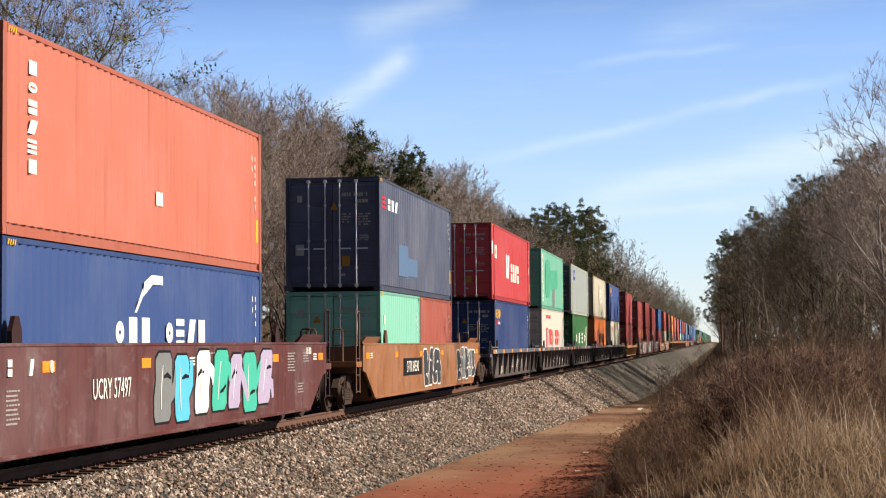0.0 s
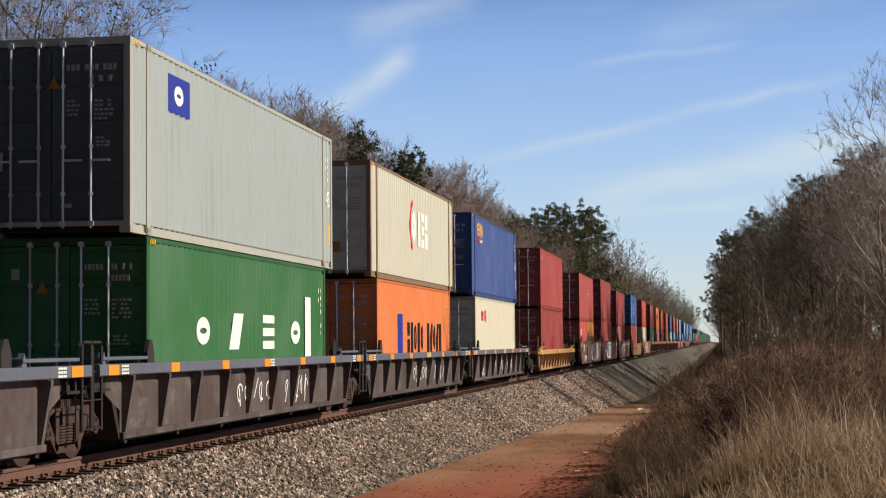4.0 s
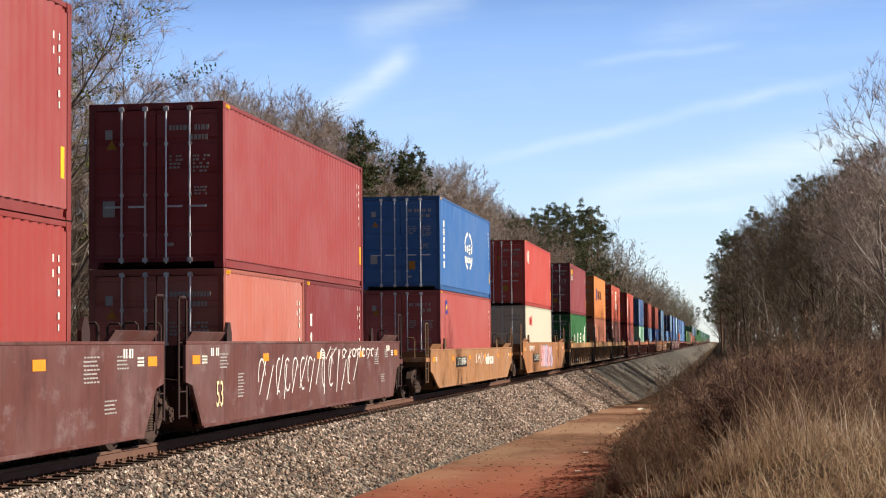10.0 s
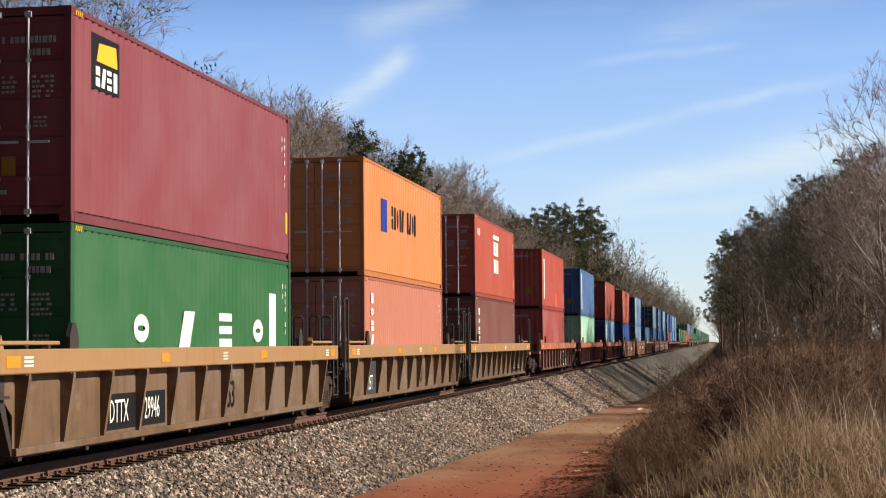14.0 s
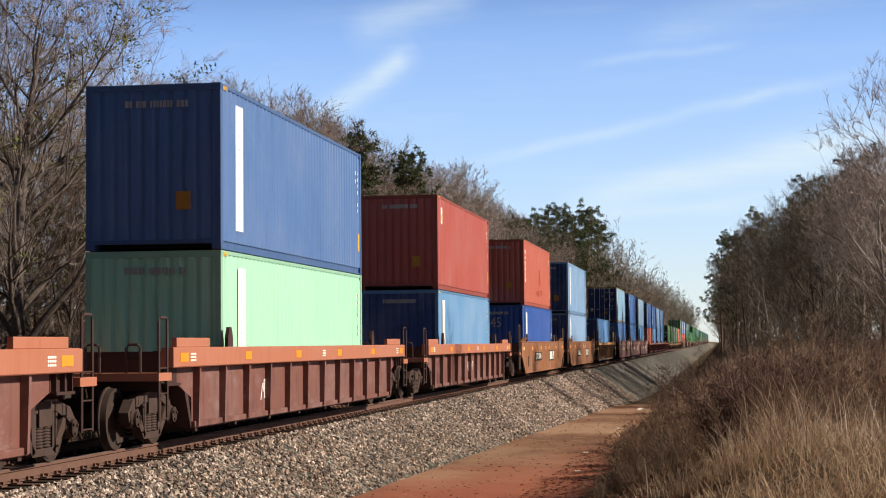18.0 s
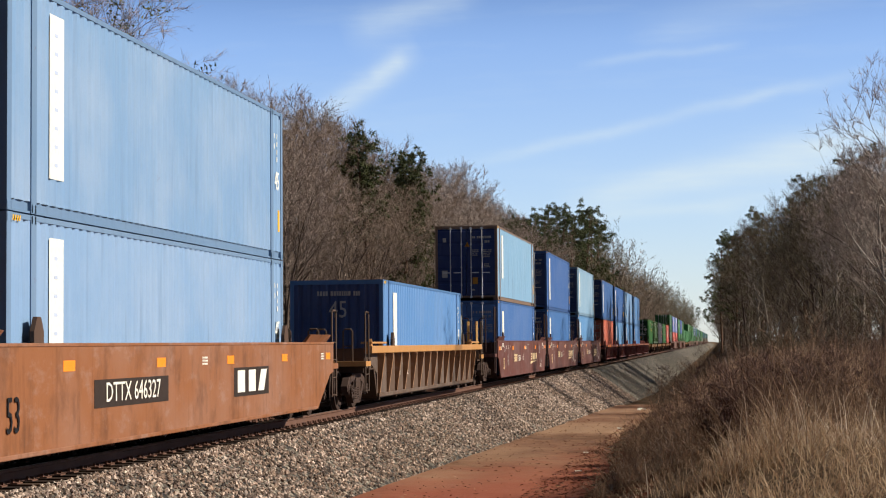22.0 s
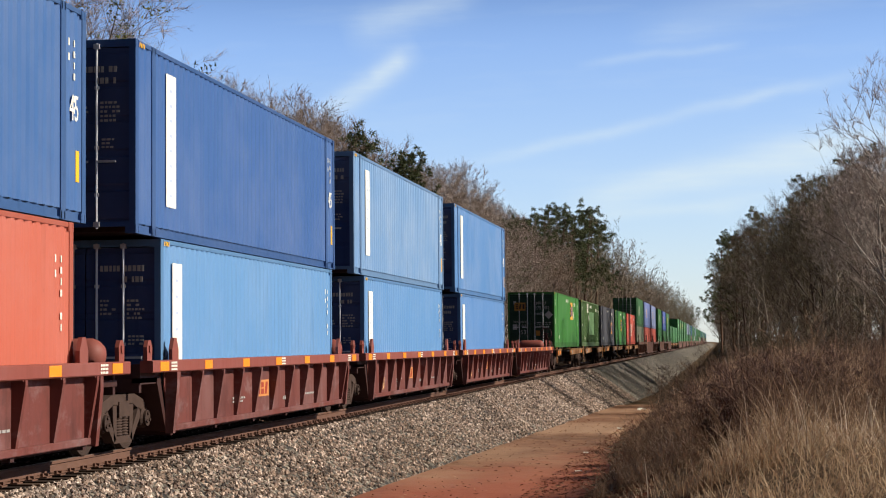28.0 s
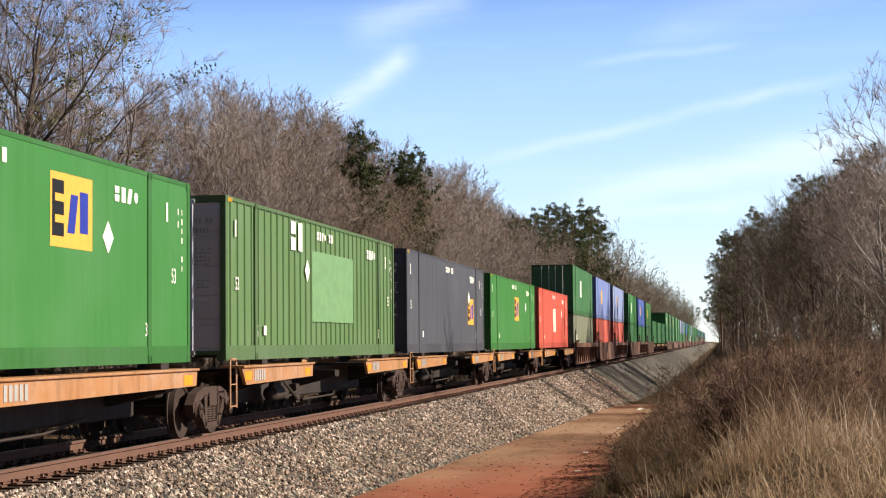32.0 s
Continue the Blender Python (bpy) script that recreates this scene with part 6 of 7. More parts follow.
ry = steps((0, 20, 2), (20, 96, 0.6))
vs = [(clay_x(y, s / 10), y, max(road_z(y), ground_z(clay_x(y, s / 10), y) - 0.05) + 0.075 - (0.10 if s in (0, 10) else 0.0) + 0.02 * noise.noise((clay_x(y, s / 10) * 0.8, y * 0.25, 5.0)) - 0.03 * (math.exp(-((s - 3) / 1.0) ** 2) + math.exp(-((s - 7) / 1.0) ** 2))) for y in ry for s in range(11)]
me = bpy.data.meshes.new("clay_road")
me.from_pydata(vs, [], [(j * 11 + i, j * 11 + i + 1, (j + 1) * 11 + i + 1, (j + 1) * 11 + i) for j in range(len(ry) - 1) for i in range(10)])
me.shade_smooth()
ob = new("road", me)
me.materials.append(ROAD)
tagged(ob, "red clay service track beside the ballast", "dirt road", kind="structure")


def ballast_z(x, y):
    d = abs(x - TRACK_X)
    side_z = road_z(y) if x > TRACK_X else -0.95
    z = -0.17 - max(0.0, d - 1.75) / 1.5
    if d < 1.45:
        z = -0.27
    return max(z, side_z - 0.25) + 0.018 * noise.noise((x * 2.1, y * 2.1, 1.0)) + 0.05 * noise.noise((x * 0.5, y * 0.4, 7.0)) * smooth01(1.8, 2.6, d)


bx = steps((-14.5, -11.6, 0.7), (-11.6, -8.4, 0.2), (-8.4, -4.2, 0.16))
by = steps((-30, 18, 6), (18, 80, 0.35), (80, 160, 2), (160, 1600, 24))
ob = new("ballast_bed", sheet("ballast_bed", bx, by, ballast_z))
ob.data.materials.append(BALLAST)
tagged(ob, "grey crushed-stone ballast shoulder under the track", "ballast", kind="structure")


def stones():
    rng = np.random.default_rng(4)
    n = 72000
    y = 18.5 + 92 * rng.random(n) ** 1.35
    x = -8.9 + rng.random(n) * 4.35
    base = np.array([(1, 0, 0), (-1, 0, 0), (0, 1, 0), (0, -1, 0), (0, 0, 1), (0, 0, -1)], float)
    keep = [i for i in range(n) if x[i] < toe(y[i]) - 0.25 + 0.35 * rng.random() ** 2]
    x, y = x[keep], y[keep]
    n = len(x)
    z = np.array([ballast_z(a, b) for a, b in zip(x, y)])
    size = (0.020 + 0.028 * rng.random((n, 1, 1))) * (1.0 + 0.7 * np.clip((y - 45) / 60, 0, 1))[:, None, None]
    v = base[None] * (0.6 + 0.7 * rng.random((n, 6, 1))) * size
    a = rng.random(n) * 6.28
    b = rng.random(n) * 1.2
    ca, sa, cb, sb = np.cos(a)[:, None], np.sin(a)[:, None], np.cos(b)[:, None], np.sin(b)[:, None]
    X, Y, Z = v[..., 0], v[..., 1], v[..., 2]
    Y, Z = Y * cb - Z * sb, Y * sb + Z * cb
    X, Y = X * ca - Y * sa, X * sa + Y * ca
    P = np.stack([X + x[:, None], Y + y[:, None], Z + z[:, None] + 0.012], -1).reshape(-1, 3)
    F = np.array([(0, 2, 4), (2, 1, 4), (1, 3, 4), (3, 0, 4), (2, 0, 5), (1, 2, 5), (3, 1, 5), (0, 3, 5)])
    F = (F[None] + 6 * np.arange(n)[:, None, None]).reshape(-1, 3)
    me = bpy.data.meshes.new("ballast_stones")
    me.from_pydata(P.tolist(), [], F.tolist())
    me.materials.append(STONE)
    tagged(new("ballast_stones", me), "loose grey and white crushed ballast stones", "gravel", kind="stuff")


stones()

# ---- track ----
track = tagged(new("railway_track"), "single railway track with rusty rails on timber ties", "railway track", kind="structure")
RING = [(-0.07, 0.0), (0.07, 0.0), (0.07, 0.012), (0.012, 0.03), (0.010, 0.125), (0.036, 0.138), (0.036, 0.168), (0.028, 0.176), (-0.028, 0.176), (-0.036, 0.168), (-0.036, 0.138), (-0.010, 0.125), (-0.012, 0.03), (-0.07, 0.012)]
rail_me = Geo().prism(RING, "y", -40, 1700).mesh("rail")
for s in (-1, 1):
    part("rail", rail_me, RAIL, track, "rust-brown steel rail", at=(TRACK_X + s * 0.754, 0, -0.176))
    part("running_surface", Geo().box(-0.024, 0.024, -40, 1700, 0, 0.002), RAIL_TOP, track, "worn bright rail head", at=(TRACK_X + s * 0.754, 0, 0.0))
tie_me = Geo().box(-1.29, 1.29, -0.115, 0.115, -0.18, 0.0).mesh("tie")
rr = random.Random(2)
TIES = [19 + 0.495 * i for i in range(620)]
for y in TIES[:300]:
    part("tie", tie_me, TIE, track, at=pose(TRACK_X + rr.uniform(-0.03, 0.03), y + rr.uniform(-0.02, 0.02), -0.186, 0, 0, rr.uniform(-0.8, 0.8)))
g = Geo()
for y in TIES[300:]:
    g.box(-1.29, 1.29, y - 0.115, y + 0.115, -0.18, 0.0)
tagged(part("far_ties", g, TIE, track, "timber ties farther along", at=(TRACK_X, 0, -0.186)), kind="stuff")
g = Geo()
for y in TIES[:200]:
    for s in (-1, 1):
        c = s * 0.754
        g.box(c - 0.17, c + 0.17, y - 0.09, y + 0.09, -0.186, -0.168)
        for k in (-1, 1):
            g.box(c + k * 0.085 - 0.018, c + k * 0.085 + 0.018, y - 0.06, y - 0.02, -0.17, -0.125)
        g.box(c - 0.06, c + 0.10, y + 0.125, y + 0.155, -0.19, -0.135)
tagged(part("tie_plates", g, RAIL, track, "rusty tie plates, spikes and anchors", at=(TRACK_X, 0, 0)), kind="stuff")

# ---- trees ----


def perp(d, r):
    v = Vector((r.gauss(0, 1), r.gauss(0, 1), r.gauss(0, 1)))
    return (v - d * v.dot(d)).normalized()


def limb(g, p, d, length, rad, n, r, bend, up, sides):
    """A crooked tapering limb; returns points with directions."""
    pts = [(p.copy(), d.copy(), rad)]
    step = length / n
    for i in range(n):
        d = (d + perp(d, r) * bend + Vector((0, 0, up))).normalized()
        p = p + d * step
        pts.append((p.copy(), d.copy(), rad * (1 - 0.82 * (i + 1) / n)))
    rings = []
    for q, e, k in pts:
        a = e.orthogonal().normalized()
        b = e.cross(a)
        rings.append([q + (a * math.cos(6.2832 * j / sides) + b * math.sin(6.2832 * j / sides)) * k for j in range(sides)])
    g.add([v for w in rings for v in w], [(i * sides + j, i * sides + (j + 1) % sides, (i + 1) * sides + (j + 1) % sides, (i + 1) * sides + j) for i in range(n) for j in range(sides)])
    return pts


def twig(g, p, d, length, rad, r):
    a = perp(d, r)
    b = d.cross(a)
    tip = p + d * length + a * length * r.uniform(-0.16, 0.16)
    g.add([p + a * rad, p - a * rad * 0.5 + b * rad * 0.87, p - a * rad * 0.5 - b * rad * 0.87, tip], [(0, 1, 3), (1, 2, 3), (2, 0, 3)])


def sliver(g, p, d, length, rad, r):
    """The finest twigs: one thin blade each."""
    a = perp(d, r)
    g.add([p + a * rad, p - a * rad, p + d * length + a * length * r.uniform(-0.2, 0.2)], [(0, 1, 2)])


def bare_tree(seed, h, first=0.25, limbs=12, wide=0.5, sub=9, tw=9, fine=8, lean=0.0, thick=1.0, fat=1.0, low=0.18, tips=None):
    """Trunk and limbs in one mesh, the fine crown in another; limbs climb to a rounded outline."""
    r = random.Random(seed)
    wood, crown = Geo(), Geo()
    d0 = Vector((lean, r.uniform(-0.06, 0.06), 1)).normalized()
    trunk = limb(wood, Vector((0, 0, -0.3)), d0, h * 0.78, h * 0.0125 * thick, 9, r, 0.06, 0.05, 7)
    mid, rx, rz = h * (0.5 + low / 2), h * 0.36 * wide / 0.5, h * (0.5 - low / 2)

    def reach(p, e):
        """Distance to the rounded outline of the crown."""
        q = Vector(((p.x - lean * p.z) / rx, p.y / rx, (p.z - mid) / rz))
        f = Vector((e.x / rx, e.y / rx, e.z / rz))
        a, b, c = f.dot(f), q.dot(f), q.dot(q) - 1
        k = b * b - a * c
        return max(0.06 * h, (-b + math.sqrt(k)) / a) if k > 0 else 0.08 * h
    for i in range(limbs):
        f = first + (0.98 - first) * (i + r.random()) / limbs
        k = min(8, int(f * 9))
        p, d, rad = trunk[k]
        p = p + (trunk[k + 1][0] - p) * (f * 9 - k)
        turn = i * 2.4 + r.uniform(-0.5, 0.5)
        out = Vector((math.cos(turn) * wide * 1.3, math.sin(turn) * wide * 1.3, r.uniform(0.35, 0.95))).normalized()
        L = reach(p, out) * r.uniform(0.72, 1.0)
        lp = limb(wood, p, out, L, max(0.02, rad * 0.55), 6, r, 0.16, 0.07, 5)
        for j in range(sub):
            m = 2 + j * 5 // sub
            q, e, rad2 = lp[m]
            e2 = (e + perp(e, r) * 0.9 + Vector((0, 0, 0.3))).normalized()
            L2 = min(reach(q, e2), L * r.uniform(0.3, 0.6) + 0.5)
            sp = limb(wood, q, e2, L2, max(0.010, rad2 * 0.5), 3, r, 0.2, 0.08, 3)
            for n in range(tw):
                q2, e3, _ = sp[r.randint(0, 3)]
                e4 = (e3 + perp(e3, r) * 0.8 + Vector((0, 0, 0.25))).normalized()
                L3 = r.uniform(0.25, 0.62) * h / 12
                sliver(crown, q2, e4, L3, 0.0075 * fat, r)
                for z in range(fine):
                    e5 = (e4 + perp(e4, r) * 0.75 + Vector((0, 0, 0.2))).normalized()
                    sliver(crown, q2 + e4 * L3 * r.uniform(0.1, 1.0), e5, L3 * r.uniform(0.35, 0.8), 0.0046 * fat, r)
                if tips is not None and n == 0 and r.random() < 0.4:
                    for z in range(46):
                        c = q2 + Vector((r.gauss(0, 0.2), r.gauss(0, 0.2), r.gauss(0, 0.13)))
                        sliver(tips, c, perp(e4, r), r.uniform(0.06, 0.14), 0.03, r)
    return wood.mesh("trunk", True), crown.mesh("crown")


def shrub(seed, h, stems, tw):
    r = random.Random(seed)
    wood, crown = Geo(), Geo()
    for i in range(stems):
        d = (perp(Vector((0, 0, 1)), r) * r.uniform(0.1, 0.75) + Vector((0, 0, 1))).normalized()
        L = h * r.uniform(0.6, 1.1)
        sp = limb(wood, Vector((r.gauss(0, 0.25), r.gauss(0, 0.25), -0.1)), d, L, 0.016, 5, r, 0.16, 0.03, 3)
        for m in range(tw):
            q, e, _ = sp[r.randint(1, 5)]
            e2 = (e + perp(e, r) * 1.0 + Vector((0, 0, 0.2))).normalized()
            L2 = r.uniform(0.25, 0.7) * h / 2.5
            twig(crown, q, e2, L2, 0.008 if h > 1.5 else 0.006, r)
            for z in range(3):
                twig(crown, q + e2 * L2 * r.uniform(0.2, 0.9), (e2 + perp(e2, r)).normalized(), L2 * 0.5, 0.006, r)
    return wood.mesh("stems"), crown.mesh("crown")


def pine(seed, h, low=0.45, tufts=150, full=1.0):
    r = random.Random(seed)
    wood, crown = Geo(), Geo()
    trunk = limb(wood, Vector((0, 0, -0.3)), Vector((r.uniform(-0.04, 0.04), 0, 1)).normalized(), h * 0.97, h * 0.012, 9, r, 0.03, 0.06, 7)
    for i in range(tufts // 5):
        f = low + (1 - low) * (i + r.random()) / (tufts / 5)
        k = min(8, int(f * 9))
        p = trunk[k][0] + (trunk[k + 1][0] - trunk[k][0]) * (f * 9 - k)
        out = (perp(Vector((0, 0, 1)), r) + Vector((0, 0, r.uniform(0.0, 0.5)))).normalized()
        L = h * (0.22 * full) * (1.15 - f) ** 0.6 * r.uniform(0.6, 1.2)
        lp = limb(wood, p, out, L, 0.035, 4, r, 0.12, 0.06, 3)
        for j in range(5):
            q, e, _ = lp[min(4, 2 + j // 2)]
            c = q + Vector((r.gauss(0, 0.35), r.gauss(0, 0.35), r.gauss(0.1, 0.25))) * h / 16
            for m in range(38):
                d = Vector((r.gauss(0, 1), r.gauss(0, 1), r.gauss(0.35, 0.8))).normalized()
                s = perp(d, r) * 0.035
                b = c + d * 0.08
                ln = r.uniform(0.16, 0.34) * h / 16
                crown.add([b + s, b - s, b + d * ln], [(0, 1, 2)])
    return wood.mesh("trunk", True), crown.mesh("crown")


MOSS = Geo()
PROTO = [bare_tree(1, 12.5, 0.22, 15, 0.46, 11, 12, 11), bare_tree(2, 12.0, 0.30, 14, 0.42, 11, 12, 11), bare_tree(3, 11.5, 0.18, 15, 0.52, 11, 12, 11), bare_tree(4, 13.0, 0.35, 14, 0.38, 11, 12, 11), bare_tree(5, 10.5, 0.15, 15, 0.46, 11, 12, 11),
         bare_tree(6, 14.0, 0.14, 22, 0.50, 13, 13, 10, 0.02, 1.3, 0.9, 0.14, MOSS), bare_tree(7, 9.0, 0.2, 12, 0.42, 8, 9, 8, 0.03, 0.8)]
HEIGHTS = (12.5, 12.0, 11.5, 13.0, 10.5)
MOSS = MOSS.mesh("leaf_clumps")
FARP = [bare_tree(k, 13.0, first, 13, wide, 6, 5, 4, fat=2.4, low=0.06) for k, first, wide in ((21, 0.08, 0.5), (22, 0.05, 0.45), (23, 0.1, 0.55))]
BACKP = [bare_tree(k, 13.0, 0.05, 12, 0.5, 4, 4, 3, fat=3.6, low=0.03) for k in (24, 25, 26)]
PINES = [pine(31, 16, 0.45, 150), pine(32, 17, 0.5, 130), pine(33, 12, 0.25, 160, 1.1), pine(34, 17, 0.6, 230, 0.66), pine(35, 15, 0.4, 300, 0.75)]
BUSH = shrub(44, 1.15, 34, 20)
SHRUBS = [shrub(41, 2.6, 16, 9), shrub(42, 2.0, 16, 9), shrub(43, 3.4, 15, 10)]


def plant(kind, meshes, x, y, s, turn, mats, label, category, group):
    ob = tagged(new(kind), label, category, group)
    ob.matrix_basis = pose(x, y, ground_z(x, y), 0, 0, turn) @ Matrix.Diagonal((s, s, s, 1))
    part("trunk" if kind != "shrub" else "wood", meshes[0], mats[0], ob)
    tagged(part("crown", meshes[1], mats[1], ob), kind="stuff")
    return ob


r = random.Random(11)
LEAFLESS = "bare grey-brown winter tree beside the railway"
for x, y, k, turn in ((-20.4, 50.0, 1.14, 200), (-24.4, 54.0, 1.12, 60)):
    ob = plant("bare_tree", PROTO[5], x, y, k, turn, (BARK, TWIGS), "large spreading bare tree with mossy crooked limbs", "tree", "trees beyond the track")
    tagged(part("leaf_clumps", MOSS, LEAFY, ob, "olive clumps along the limbs"), kind="stuff")
plant("bare_tree", PROTO[2], -25.5, 62.0, 1.15, 10, (BARK, TWIGS), LEAFLESS, "tree", "trees beyond the track")


def crown_top(x, y):
    """Height that the crowns reach, by the line of sight past the train."""
    a = np.interp(-x / y, [0.017, 0.024, 0.039, 0.053, 0.063, 0.072, 0.098, 0.112, 0.125, 0.134, 0.152, 0.163, 0.182, 0.193, 0.220, 0.237, 0.260, 0.282, 0.303, 0.36, 0.5],
                  [0.010, 0.027, 0.041, 0.054, 0.065, 0.077, 0.077, 0.073, 0.084, 0.092, 0.107, 0.103, 0.107, 0.117, 0.126, 0.140, 0.149, 0.153, 0.150, 0.15, 0.15])
    return EYE.z + float(a) * y * (1.0 + 0.08 * smooth01(0.205, 0.24, -x / y)) - ground_z(x, y)


y = 63.0
while y < 190:
    for x0, k in ((-18.4, 0.90), (-22.6, 1.0)):
        i = r.randint(0, 4)
        x, yy = x0 + r.uniform(-1.2, 1.2), y + r.uniform(-1.5, 1.5)
        pale = 0.118 < -x / yy < 0.166
        plant("bare_tree", PROTO[i], x, yy, k * (crown_top(x, yy) if -x / yy > 0.245 else min(crown_top(x, yy), 1.03 * crown_top(x + 2.0, yy))) / HEIGHTS[i] * r.uniform(0.9, 1.02), r.uniform(0, 360), (PALE_BARK if pale or i == 3 else BARK, TWIGS if pale or i % 2 else RED_TWIGS), LEAFLESS, "tree", "trees beyond the track")
    y += 4.0
for x, y, i, k in ((-16.9, 86.0, 3, 1.05), (-17.6, 98.5, 4, 1.06), (-17.2, 102.0, 3, 0.96), (-15.4, 53.0, 2, 0.42), (-16.2, 51.0, 2, 0.2), (-15.6, 98.0, 2, 0.56), (-15.8, 94.0, 2, 0.5),
                   (-17.2, 148, 1, 0.95), (-17.4, 155, 3, 1.0), (-17.0, 162, 1, 0.98), (-17.6, 170, 0, 1.0), (-18, 178, 1, 1.0), (-17, 186, 0, 0.98), (-18, 194, 1, 1.02), (-17, 201, 0, 1.0), (-18, 208, 1, 1.03), (-17, 215, 0, 1.0), (-17, 223, 0, 1.03), (-17, 230, 1, 1.0), (-16.5, 238, 0, 1.0)):
    plant("pine_tree", PINES[i], x, y, k * crown_top(x, y) / (16, 17, 12, 17, 15)[i], r.uniform(0, 360), (PINE_BARK, NEEDLES), "dark green pine above the bare woods", "pine tree", "pines beyond the track")
for k in range(48):
    x, y = -15.5 + r.uniform(-1.5, 1.0), r.uniform(38, 150)
    plant("shrub", SHRUBS[k % 3], x, y, r.uniform(0.8, 1.3), r.uniform(0, 360), (BARK, RED_TWIGS), "leafless brown brush at the edge of the woods", "shrub", "brush beyond the track")
for k in range(44):
    x, y = -15.2 + r.uniform(-2.6, 1.2), r.uniform(18, 66)
    plant("shrub", SHRUBS[k % 3], x, y, r.uniform(0.7, 1.15), r.uniform(0, 360), (BARK, BROWN_TWIGS), "leafless brown brush at the edge of the woods", "shrub", "brush beyond the track")
for x, y, i, k in ((-21.5, 56.0, 1, 0.72), (-24.0, 58.5, 0, 0.78), (-26.0, 55.0, 2, 0.8), (-27.5, 61.0, 3, 0.75), (-23.0, 64.0, 4, 0.85), (-20.0, 61.0, 1, 0.74), (-26.5, 66.0, 0, 0.85), (-24.5, 50.5, 4, 0.7)):
    plant("bare_tree", PROTO[i], x, y, k, r.uniform(0, 360), (BARK, BROWN_TWIGS), LEAFLESS, "tree", "trees beyond the track")
# right-hand woods



def bank_top(x, y):
    """Height of the crowns on the bank, by the line of sight."""
    a = np.interp(x / y, [-0.008, -0.004, 0.004, 0.018, 0.027, 0.043, 0.054, 0.064, 0.078, 0.091, 0.12], [0.055, 0.060, 0.062, 0.067, 0.080, 0.080, 0.094, 0.112, 0.130, 0.143, 0.15])
    return EYE.z + float(a) * y - ground_z(x, y)


for x, y, i in ((7.6, 80, 3), (9.4, 92, 1), (8.6, 98, 2), (7.9, 102, 3), (10.2, 106, 4), (7.2, 112, 3), (9.5, 118, 3), (12.0, 104, 1), (11.0, 124, 2)):
    plant("bare_tree", PROTO[i], x, y, bank_top(x, y) / HEIGHTS[i] * (r.uniform(0.72, 0.86) if x / y < 0.07 else r.uniform(0.72, 0.86)), r.uniform(0, 360), (BARK if i % 3 else PALE_BARK, TWIGS if i == 3 or x / y > 0.07 else BROWN_TWIGS), "bare winter tree rising from the grassy bank", "tree", "trees on the bank")
plant("bare_tree", PROTO[6], 5.6, 55.0, 1.12, 40, (PALE_BARK, TWIGS), "slender pale bare tree on the grassy bank", "tree", "trees on the bank")
y = 118.0
while y < 320:
    for x0 in (3.4 + 3.0 * smooth01(200, 150, y), 8.4):
        i = r.randint(0, 4)
        x, yy = -0.0077 * y + 1.2 + x0 + r.uniform(-0.6, 0.6), y + r.uniform(-2, 2)
        plant("bare_tree", PROTO[i], x, yy, min(1.15, 0.97 * bank_top(x, yy) / HEIGHTS[i]) * r.uniform(0.9, 1.0), r.uniform(0, 360), (PALE_BARK if i % 2 else BARK, OLIVE_TWIGS if i % 3 else BROWN_TWIGS), "bare winter tree in the woods on the bank", "tree", "trees on the bank")
    y += 10.0
for x, y, k, i in ((2.0, 215, 0.98, 2), (1.8, 240, 0.98, 2), (3.4, 225, 1.0, 2), (5.4, 232, 1.0, 2), (0.2, 262, 0.98, 2), (2.6, 268, 0.98, 2), (7.2, 158, 1.0, 0), (8.4, 164, 1.02, 1), (6.4, 170, 0.95, 3), (9.6, 150, 0.9, 2), (11.0, 140, 0.85, 2), (9.8, 146, 0.78, 2), (12.2, 150, 0.7, 0), (13.4, 146, 0.66, 2), (10.6, 132, 0.7, 2)):
    plant("pine_tree", PINES[i], x, y, k * bank_top(x, y) / (16, 17, 12, 17)[i], r.uniform(0, 360), (PINE_BARK, NEEDLES), "dark evergreen among bare trees on the bank", "pine tree", "evergreens on the bank")
for k in range(80):
    y = 70 + 90 * r.random() ** 1.2
    x = 5.0 - 4.2 * smooth01(70, 160, y) + r.uniform(0, 8.0)
    plant("shrub", SHRUBS[k % 3], x, y, r.uniform(0.8, 1.5), r.uniform(0, 360), (BARK, OLIVE_TWIGS if k % 2 else BROWN_TWIGS), "tangled leafless brush on the bank", "shrub", "brush on the bank")


for k in range(34):
    y = 29 + 40 * r.random() ** 1.3
    x = r.uniform(-0.9, 0.11 * y + 1.5)
    plant("shrub", SHRUBS[k % 3], x, y, r.uniform(0.22, 0.46) * (0.6 + 0.4 * smooth01(-1, 2, x)), r.uniform(0, 360), (BARK, BRAMBLE if k % 3 else BROWN_TWIGS), "small leafless bush in the dry grass", "shrub", "bushes in the grass")
for x, y, k in ((0.2, 29.6, 0.52), (0.55, 30.4, 0.48), (-0.1, 31.2, 0.46), (0.9, 31.6, 0.5), (-0.5, 33.0, 0.42), (1.6, 30.2, 0.5), (1.3, 33.5, 0.55), (2.4, 34.0, 0.55), (0.4, 36.0, 0.5), (-2.75, 55.0, 0.26), (-2.6, 55.6, 0.24)):
    plant("shrub", SHRUBS[1], x, y, k, r.uniform(0, 360), (BARK, BRAMBLE), "low reddish-brown bramble at the foot of the bank", "shrub", "bushes in the grass")
